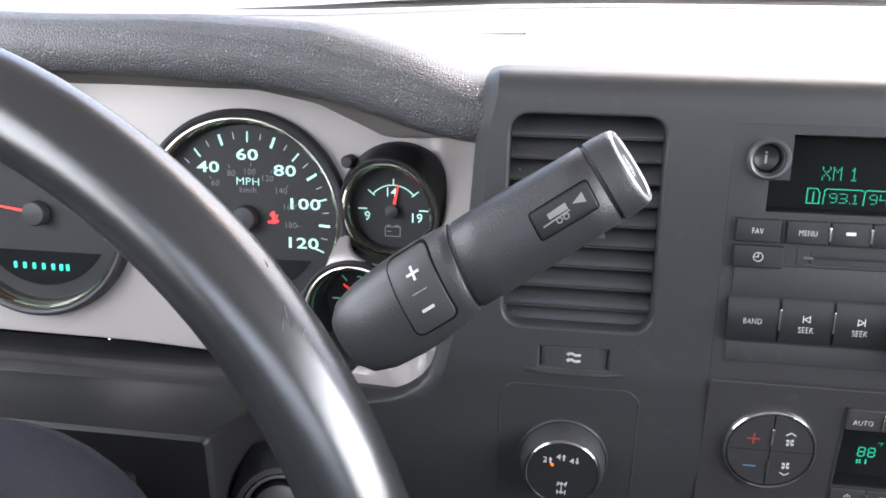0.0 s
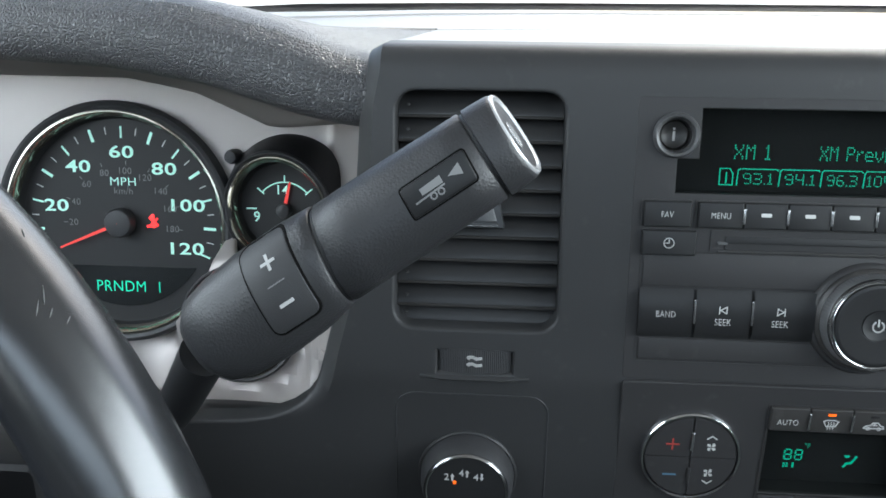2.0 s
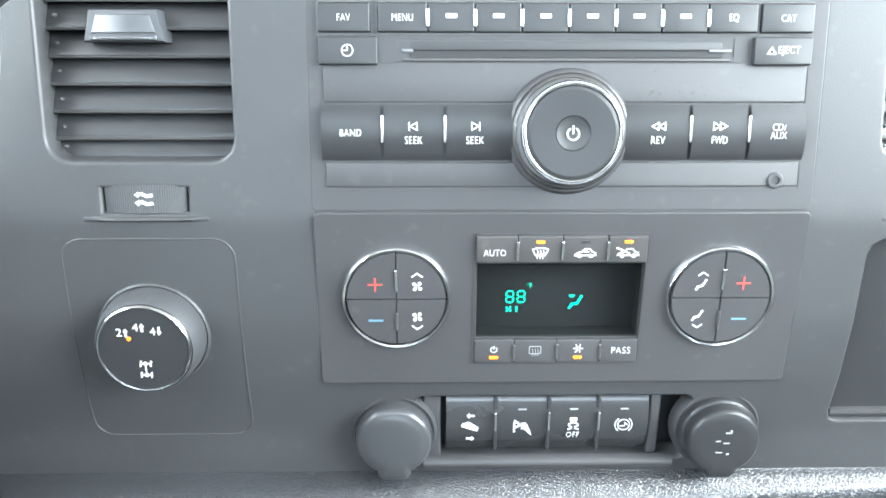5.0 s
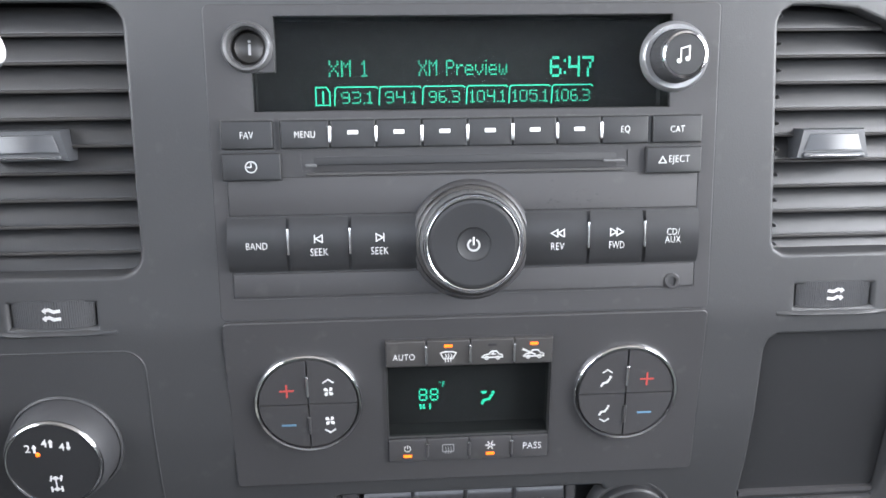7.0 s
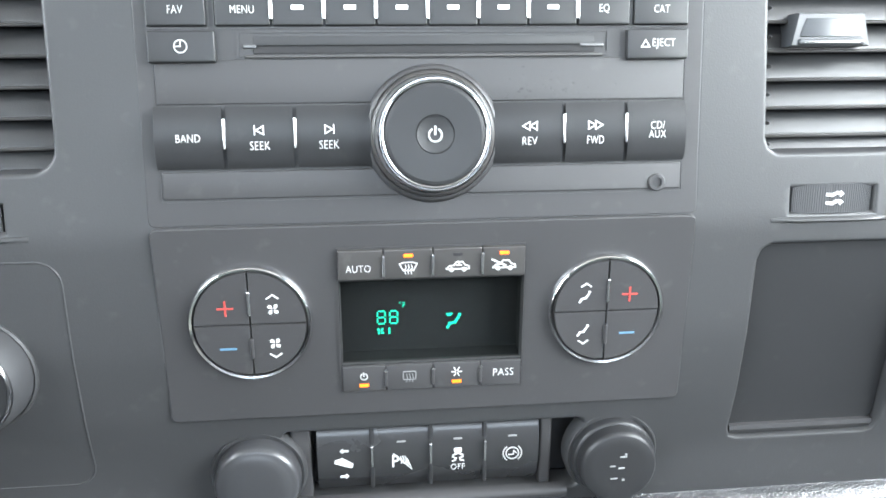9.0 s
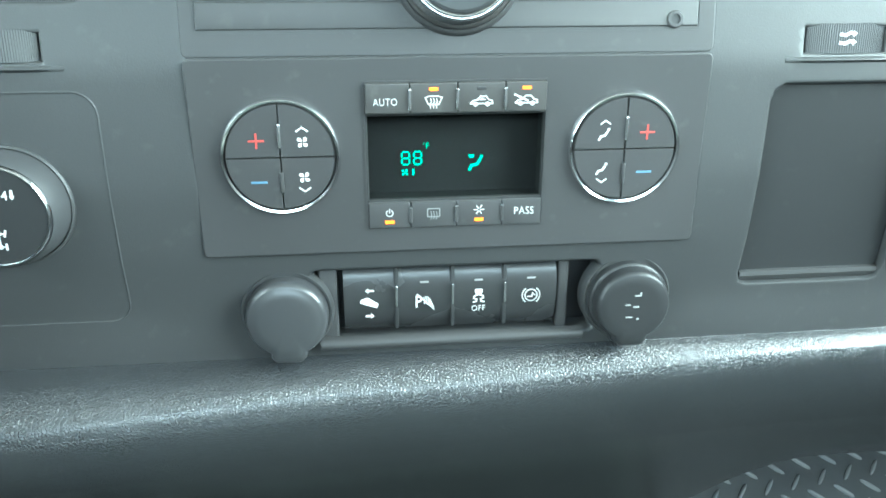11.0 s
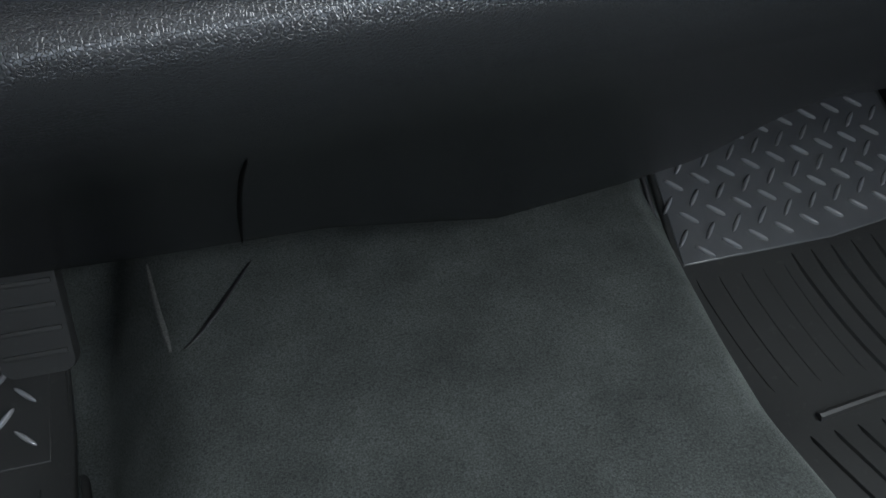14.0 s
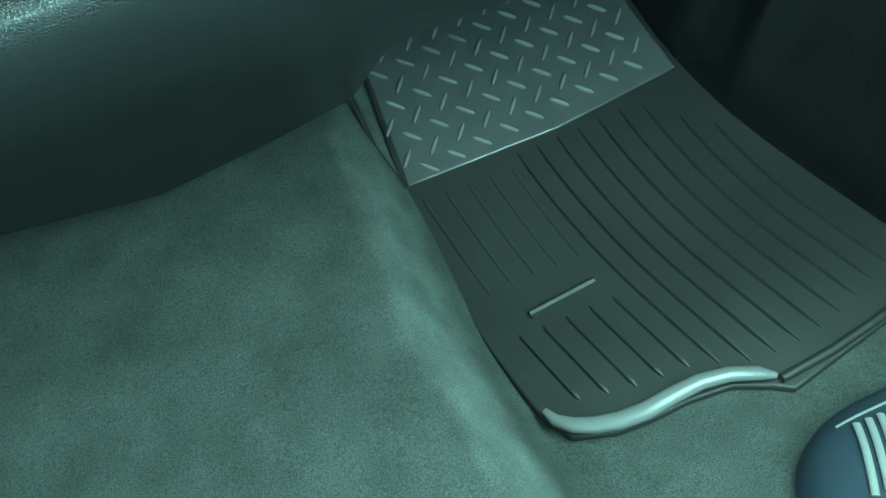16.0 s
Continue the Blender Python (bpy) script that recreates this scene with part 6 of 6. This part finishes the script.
def wrap(bm, b, up, dn, skew):
    """Lays flat work on the grip's curved front."""
    for v in bm.verts:
        q = min(0.98, abs(v.co.y) / (up if v.co.y > 0 else dn)) ** 2.326
        v.co.x += skew * v.co.y
        v.co.z += b * (1 - q) ** 0.43
    return bm


def on_lower(bm):
    return wrap(bm, 0.0173, 0.0187, 0.0218, 0.09)


def on_upper(bm):
    return wrap(bm, 0.0162, 0.0168, 0.0172, 0.07)


def fine_box(x0, x1, y0, y1, z0, z1, r):
    """A rounded slab cut finely enough across to follow a curve."""
    bm = rbox(x0, x1, y0, y1, z0, z1, r, 0.0005)
    for k in range(1, 10):
        y = y0 + (y1 - y0) * k / 10
        bmesh.ops.bisect_plane(bm, geom=bm.verts[:] + bm.edges[:] + bm.faces[:], plane_co=(0, y, 0), plane_no=(0, 1, 0))
    return bm


part("button_surround", on_lower(fine_box(-0.0270, -0.0078, -0.0138, 0.0183, -0.004, 0.0002, 0.0036)), VOID, shifter)
bp = part("button_plate", on_lower(fine_box(-0.0264, -0.0086, -0.0130, 0.0175, -0.004, 0.0005, 0.0031)), SOFT, shifter, "smooth black rocker with white plus and minus")
m = stroke([(-0.0192, 0.0094), (-0.0148, 0.0094)], 0.0010, 0.0004, 0.0010)
mark("plus_mark", bp, WHITE, on_lower(stroke([(-0.0170, 0.0072), (-0.0170, 0.0116)], 0.0010, 0.0004, 0.0010, m)))
mark("divider_mark", bp, GREY, on_lower(stroke([(-0.0204, 0.0022), (-0.0144, 0.0022)], 0.0004, 0.0004, 0.0010)))
mark("minus_mark", bp, WHITE, on_lower(stroke([(-0.0194, -0.0050), (-0.0154, -0.0050)], 0.0012, 0.0004, 0.0010)))
part("button_surround", on_upper(fine_box(0.0315, 0.0565, -0.0060, 0.0058, -0.004, 0.0004, 0.0016)), VOID, shifter)
tb = part("tow_button", on_upper(fine_box(0.0321, 0.0559, -0.0054, 0.0052, -0.004, 0.0009, 0.0012)), BUTTON, shifter, "black push button with grey trailer symbol")
m = slab([(0.0380, -0.0002), (0.0458, -0.0002), (0.0458, 0.0024), (0.0380, 0.0020)], 0.0006, 0.0011)
stroke([(0.0352, -0.0014), (0.0458, -0.0008)], 0.0006, 0.0006, 0.0011, m)
for x in (0.0412, 0.0440):
    stroke(arc(x, -0.0022, 0.0010, 0, 360, 10), 0.0005, 0.0006, 0.0011, m)
slab([(0.0480, 0.0006), (0.0528, -0.0014), (0.0528, 0.0026)], 0.0006, 0.0011, m)
mark("trailer_mark", tb, GREY, on_upper(m))
inv = shifter.matrix_world.inverted()
stalk_pts = [inv @ Vector(p) for p in ((-0.262, -0.066, 0.704), (-0.274, -0.052, 0.686), (-0.286, -0.038, 0.668), (-0.300, -0.022, 0.650), (-0.322, 0.0, 0.630), (-0.345, 0.02, 0.612))]
part("stalk", tube(stalk_pts, [0.0092, 0.0090, 0.0088, 0.0088, 0.0092, 0.010], 20), BUTTON, shifter, "round black steel stalk")


# ---------------- floor mats ----------------
def mat_height(x, y):
    return 0.0905 + ramp(y)


def bar_mesh(turn):
    """One raised tread bar, lying at an angle."""
    bm = bmesh.new()
    c, s = math.cos(radians(turn)), math.sin(radians(turn))
    lps = []
    for k, dz in ((1.0, -0.001), (0.9, 0.0022), (0.6, 0.0036), (0.25, 0.0041)):
        pts = [(0.0112 * math.cos(2 * math.pi * j / 10) * (0.5 + 0.5 * k), 0.0024 * math.sin(2 * math.pi * j / 10) * k) for j in range(10)]
        lps.append([(u * c - w * s, u * s + w * c, dz) for u, w in pts])
    loft(bm, lps)
    bmesh.ops.recalc_face_normals(bm, faces=bm.faces)
    me = bpy.data.meshes.new("tread_bar")
    bm.to_mesh(me)
    bm.free()
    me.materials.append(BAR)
    me.shade_smooth()
    return me


BAR_A, BAR_B = bar_mesh(-42), bar_mesh(50)
TREAD_X, TREAD_Y = 0.2725, 0.2515


def tread_bars(parent, inside_plate, ox, oy, turn):
    """Crossed rows of raised bars on the sloped toe section, the rows turned a little across the mat."""
    for fam, me in ((0, BAR_A), (1, BAR_B)):
        for i in range(-40, 40):
            for j in range(-12, 12):
                u, w = i + fam * 0.5, j + fam * 0.5
                x, y = ox + 0.0303 * u - 0.0325 * turn * w, oy + 0.0303 * turn * u + 0.0325 * w
                if inside_plate(x, y):
                    b = new("tread_bar", me)
                    b.parent = parent
                    b.matrix_local = Matrix.Translation((x, y, mat_height(x, y) + 0.0022)) @ Matrix.Rotation(math.atan(0.53), 4, "X")


def floor_mat(outline, label, tread, plate_mat):
    fm = thing("floor_mat", Matrix(), label, "floor mat", "floor mats")
    part("base", plate(outline, [], lambda x, y, d: (x, y, mat_height(x, y) + 0.0012 + d), step=0.014, depth=0.006, lip=0.002), MAT, fm, "ribbed black rubber")
    part("tread_plate", plate(tread, [], lambda x, y, d: (x, y, mat_height(x, y) + 0.0024 + d), step=0.02, depth=0.003, lip=0.001), plate_mat, fm, "diamond tread toe section")
    return fm


RIGHT_MAT = [(0.258, -0.012), (0.2500, 0.05), (0.2440, 0.12), (0.2400, 0.18), (0.2410, 0.245), (0.248, 0.33), (0.256, 0.46), (0.540, 0.46), (0.546, 0.36), (0.556, 0.29), (0.573, 0.235), (0.592, 0.18), (0.614, 0.118), (0.627, 0.068), (0.634, 0.02), (0.630, -0.036), (0.56, -0.060), (0.452, -0.080), (0.438, -0.070), (0.41, -0.056), (0.37, -0.052), (0.335, -0.053), (0.305, -0.051), (0.272, -0.040)]
RIGHT_TREAD = [(0.2470, 0.2435), (0.41, 0.2455), (0.556, 0.2610), (0.542, 0.33), (0.536, 0.455), (0.2600, 0.455)]
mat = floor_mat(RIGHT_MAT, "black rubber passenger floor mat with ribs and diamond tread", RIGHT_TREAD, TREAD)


def rib(x, y0, y1, lean=0.0, h=0.0026, w=0.0030):
    n = 14
    lps = []
    for i in range(n + 1):
        y = y0 + (y1 - y0) * i / n
        k = 0.3 if i in (0, n) else 1.0
        z = mat_height(x, y) + 0.0012
        xx = x + lean * (y - y0)
        lps.append([(xx - w * k, y, z - 0.001), (xx - w * 0.5 * k, y, z + h * k), (xx + w * 0.5 * k, y, z + h * k), (xx + w * k, y, z - 0.001)])
    return loft(bmesh.new(), lps)


for k in range(14):
    x = 0.292 + 0.0240 * k
    y0 = lerp(x, [(0.29, -0.014), (0.34, -0.024), (0.39, -0.027), (0.415, -0.036), (0.444, -0.048), (0.49, -0.047), (0.53, -0.038), (0.58, -0.023), (0.68, 0.01)])
    y1 = 0.066 if k < 5 else min(0.236 + 0.07 * max(0.0, x - 0.45), 0.26 - 0.9 * max(0.0, x - 0.53))
    part("rib", rib(x, y0, y1, -0.19, 0.0030 if k < 5 else 0.0036), MAT, mat)
for k in range(5):
    part("rib", rib(0.272 + 0.0236 * k, 0.112, 0.228, -0.16, h=0.0012, w=0.0022), MAT, mat)
part("cross_bar", loft(bmesh.new(), [[(x, 0.081 + 0.1 * (x - 0.296) + dy, mat_height(x, 0.084) + 0.0012 + dz) for dy, dz in ((-0.0045, -0.001), (-0.003, 0.0035), (0, 0.0048), (0.003, 0.0035), (0.0045, -0.001))] for x in span(0.294, 0.364, 6)]), MAT, mat, "raised rubber cross bar")
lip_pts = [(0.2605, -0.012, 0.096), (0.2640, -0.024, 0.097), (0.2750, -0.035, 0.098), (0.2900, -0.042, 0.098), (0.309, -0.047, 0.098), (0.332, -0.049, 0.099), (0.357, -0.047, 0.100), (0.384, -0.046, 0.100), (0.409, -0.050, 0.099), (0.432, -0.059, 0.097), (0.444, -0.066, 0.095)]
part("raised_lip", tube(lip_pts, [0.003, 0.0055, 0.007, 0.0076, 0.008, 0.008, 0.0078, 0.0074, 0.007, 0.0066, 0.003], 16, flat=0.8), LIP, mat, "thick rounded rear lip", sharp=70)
part("side_lip", tube([(0.446, -0.070, 0.094), (0.50, -0.066, 0.094), (0.56, -0.057, 0.094), (0.625, -0.036, 0.094)], 0.004, 10), MAT, mat)

# the wheel arch and sill close the footwell on its right, with two moulded ribs
def arch(y, s):
    base = lerp(y, [(-0.6, 0.690), (-0.06, 0.650), (0.02, 0.634), (0.07, 0.625), (0.12, 0.612), (0.184, 0.590), (0.24, 0.570), (0.30, 0.553), (0.36, 0.545), (0.53, 0.535)])
    ribs = sum(0.014 * math.exp(-((y - c) / 0.012) ** 2) for c in (0.205, 0.275)) * math.sin(math.pi * min(1.0, s * 1.4))
    lean = lerp(s, [(0, 0), (0.08, 0.006), (0.2, 0.022), (0.5, 0.058), (1, 0.10)])
    return (base + lean - ribs, y, mat_height(0, y) - 0.004 + lerp(s, [(0, 0), (0.08, 0.03), (1, 0.34)]))


bm = grid(arch, span(-0.60, 0.53, 120), span(0, 1, 20))
bmesh.ops.solidify(bm, geom=bm.faces[:], thickness=0.006)
piece("kick_panel", bm, ARCH, Matrix(), "black moulded kick panel over the wheel arch", "trim", kind="structure", sharp=60)
LEFT_MAT = [(-0.305, -0.25), (-0.300, 0.0), (-0.302, 0.2), (-0.312, 0.44), (-0.72, 0.44), (-0.73, -0.25)]
mat2 = floor_mat(LEFT_MAT, "black rubber driver floor mat with diamond tread", [(-0.71, 0.185), (-0.318, 0.185), (-0.318, 0.43), (-0.71, 0.43)], MAT)
for k in range(14):
    x = -0.325 - 0.0236 * k
    part("rib", rib(x, -0.2, 0.165), MAT, mat2)

low_edge = lambda x: 0.2460 + 0.1 * max(0.0, x - 0.30)
tread_bars(mat, lambda x, y: 0.2470 + 0.05 * (y - 0.24) < x < 0.535 and low_edge(x) < y < 0.445, TREAD_X, TREAD_Y, 0.1)
tread_bars(mat2, lambda x, y: -0.46 < x < -0.325 and 0.195 < y < 0.40, -0.335, 0.205, 0.0)

# carpet details
cut = [(-0.146, 0.2583), (-0.157, 0.2424), (-0.175, 0.2158), (-0.190, 0.1953), (-0.202, 0.1853)]
piece("carpet_cut", tube([(x, y, tunnel(x, y)[2] + 0.0006) for x, y in cut], [0.0006, 0.0018, 0.0026, 0.0020, 0.0007], 8, flat=0.5),
      BLACK, Matrix(), "dark slit cut into the tunnel carpet", "carpet cut", kind="structure")
fold = [(-0.2282, 0.2884), (-0.2221, 0.2476), (-0.2158, 0.2119), (-0.2120, 0.190)]
piece("carpet_fold", tube([(x, y, tunnel(x, y)[2] - 0.0010) for x, y in fold], [0.0015, 0.0028, 0.0028, 0.0012], 8, flat=0.8),
      CARPET_PALE, Matrix(), "raised paler fold in the tunnel carpet", "carpet fold", kind="structure")
seam = [lower_pad(x, s) for x, s in ((-0.134, 0.58), (-0.1373, 0.65), (-0.1418, 0.757), (-0.1462, 0.878), (-0.148, 0.93))]
piece("closeout_seam", tube([(x, y - 0.0004, z - 0.0004) for x, y, z in seam], [0.0004, 0.0012, 0.0016, 0.0012, 0.0005], 8), VOID, Matrix(), "dark seam in the lower dash panel", "seam", kind="structure")
piece("carpet_edge", tube([(0.2210, 0.345, 0.228), (0.2255, 0.305, 0.195), (0.2285, 0.279, 0.168), (0.2360, 0.258, 0.150), (0.2430, 0.240, 0.139)], 0.0030, 8), BLACK, Matrix(), "dark bound carpet edge beside the mat", "trim", kind="structure")

# ---------------- pedal ----------------
pedal = thing("accelerator_pedal", Matrix.Translation((-0.306, 0.212, 0.183)) @ Matrix.Rotation(radians(-24), 4, "X"), "black rubber accelerator pedal on a slim arm", "pedal")
part("pad", loft(bmesh.new(), [[(x, y, z) for x, z in rr(-0.0265 * k, 0.0265 * k, 0.0, 0.10, 0.009, 4)] for k, y in ((1, 0.008), (1, -0.003), (0.95, -0.006))]), MAT, pedal, "worn rubber pedal pad")
for i in range(5):
    part("grip_rib", rbox(-0.022, 0.022, 0.014 + i * 0.018, 0.018 + i * 0.018, 0, 0.0016, 0.001, 0.0005), MAT, pedal).matrix_local = Matrix.Translation((0, -0.006, 0)) @ facing(0, 0, 0, 0)
part("arm", tube([(0.0, 0.01, 0.08), (0.0, 0.03, 0.12), (0.0, 0.05, 0.18), (0.0, 0.05, 0.24)], 0.006, 10), BLACK, pedal)
piece("pedal_bracket", tube([(-0.305, 0.215, 0.098), (-0.298, 0.19, 0.104), (-0.292, 0.15, 0.10)], [0.003, 0.0055, 0.003], 8, flat=0.5), MAT, Matrix(), "dark rubber heel strip beside the pedal", "strip")

# ---------------- cloth bag on the passenger floor ----------------
bag = thing("cloth_bag", Matrix.Translation((0.492, -0.196, 0.086)), "dark blue cloth bag with pale braided stripes on the floor", "bag")


def bag_top(x, y):
    q = min(1.0, abs(x / 0.105) ** 2.4 + abs(y / 0.084) ** 2.4)
    return 0.052 * (1 - q) ** 0.42 + 0.002 * noise.noise((x * 40, y * 40, 0)) * (1 - q)


bm = bmesh.new()
lps = []
for r in (1.0, 0.995, 0.985, 0.96, 0.92, 0.86, 0.76, 0.62, 0.45, 0.25, 0.03):
    lps.append([])
    for k in range(56):
        c, s = math.cos(2 * math.pi * k / 56), math.sin(2 * math.pi * k / 56)
        q = r / (abs(c / 0.105) ** 2.4 + abs(s / 0.084) ** 2.4) ** (1 / 2.4)
        lps[-1].append((q * c, q * s, bag_top(q * c, q * s) if r < 1 else 0.0))
part("body", loft(bm, lps), FABRIC, bag, "soft dark blue cloth", sharp=80)
for i in range(4):
    pts = []
    for k in range(9):
        x, y = -0.040 + 0.0090 * i - 0.0036 * k, 0.060 - 0.0012 * i - 0.0062 * k
        pts.append((x, y, bag_top(x, y) + 0.0008))
    part("stripe", tube(pts, 0.0028, 10, flat=0.5), CORD, bag, "pale braided stripe")
pts = [(x, 0.066 - 0.05 * (x + 0.04), bag_top(x, 0.066 - 0.05 * (x + 0.04)) + 0.0006) for x in span(-0.050, 0.02, 8)]
part("seam", tube(pts, 0.0010, 8), CORD, bag, "thin pale seam")

# ---------------- lettering ----------------
font_obs = []
for body, x, y, size, mt, parent, z, name, width, align, bold, spin in LETTERS:
    cu = bpy.data.curves.new(name, "FONT")
    cu.body, cu.size, cu.align_x, cu.align_y = body, size * 1.32, align, "CENTER"
    cu.extrude, cu.offset, cu.resolution_u, cu.space_line, cu.space_character = 0.00008, size * bold, 3, 0.8, 1.06
    font_obs.append(new("lettering_curve", cu))
dg = bpy.context.evaluated_depsgraph_get()
for src, (body, x, y, size, mt, parent, z, name, width, align, bold, spin) in zip(font_obs, LETTERS):
    me = bpy.data.meshes.new_from_object(src.evaluated_get(dg))
    me.name = name
    me.materials.clear()
    me.materials.append(mt)
    xs = [v.co.x for v in me.vertices]
    ys = [v.co.y for v in me.vertices]
    mx, my = (min(xs) + max(xs)) / 2, (min(ys) + max(ys)) / 2
    me.transform(Matrix.Translation((x, y, z)) @ Matrix.Rotation(radians(spin), 4, "Z") @ Matrix.Diagonal((width, 1, 1, 1)) @ Matrix.Translation((-mx, -my, 0)))
    ob = new(name, me)
    ob.parent = parent
for src in font_obs:
    cu = src.data
    bpy.data.objects.remove(src)
    bpy.data.curves.remove(cu)
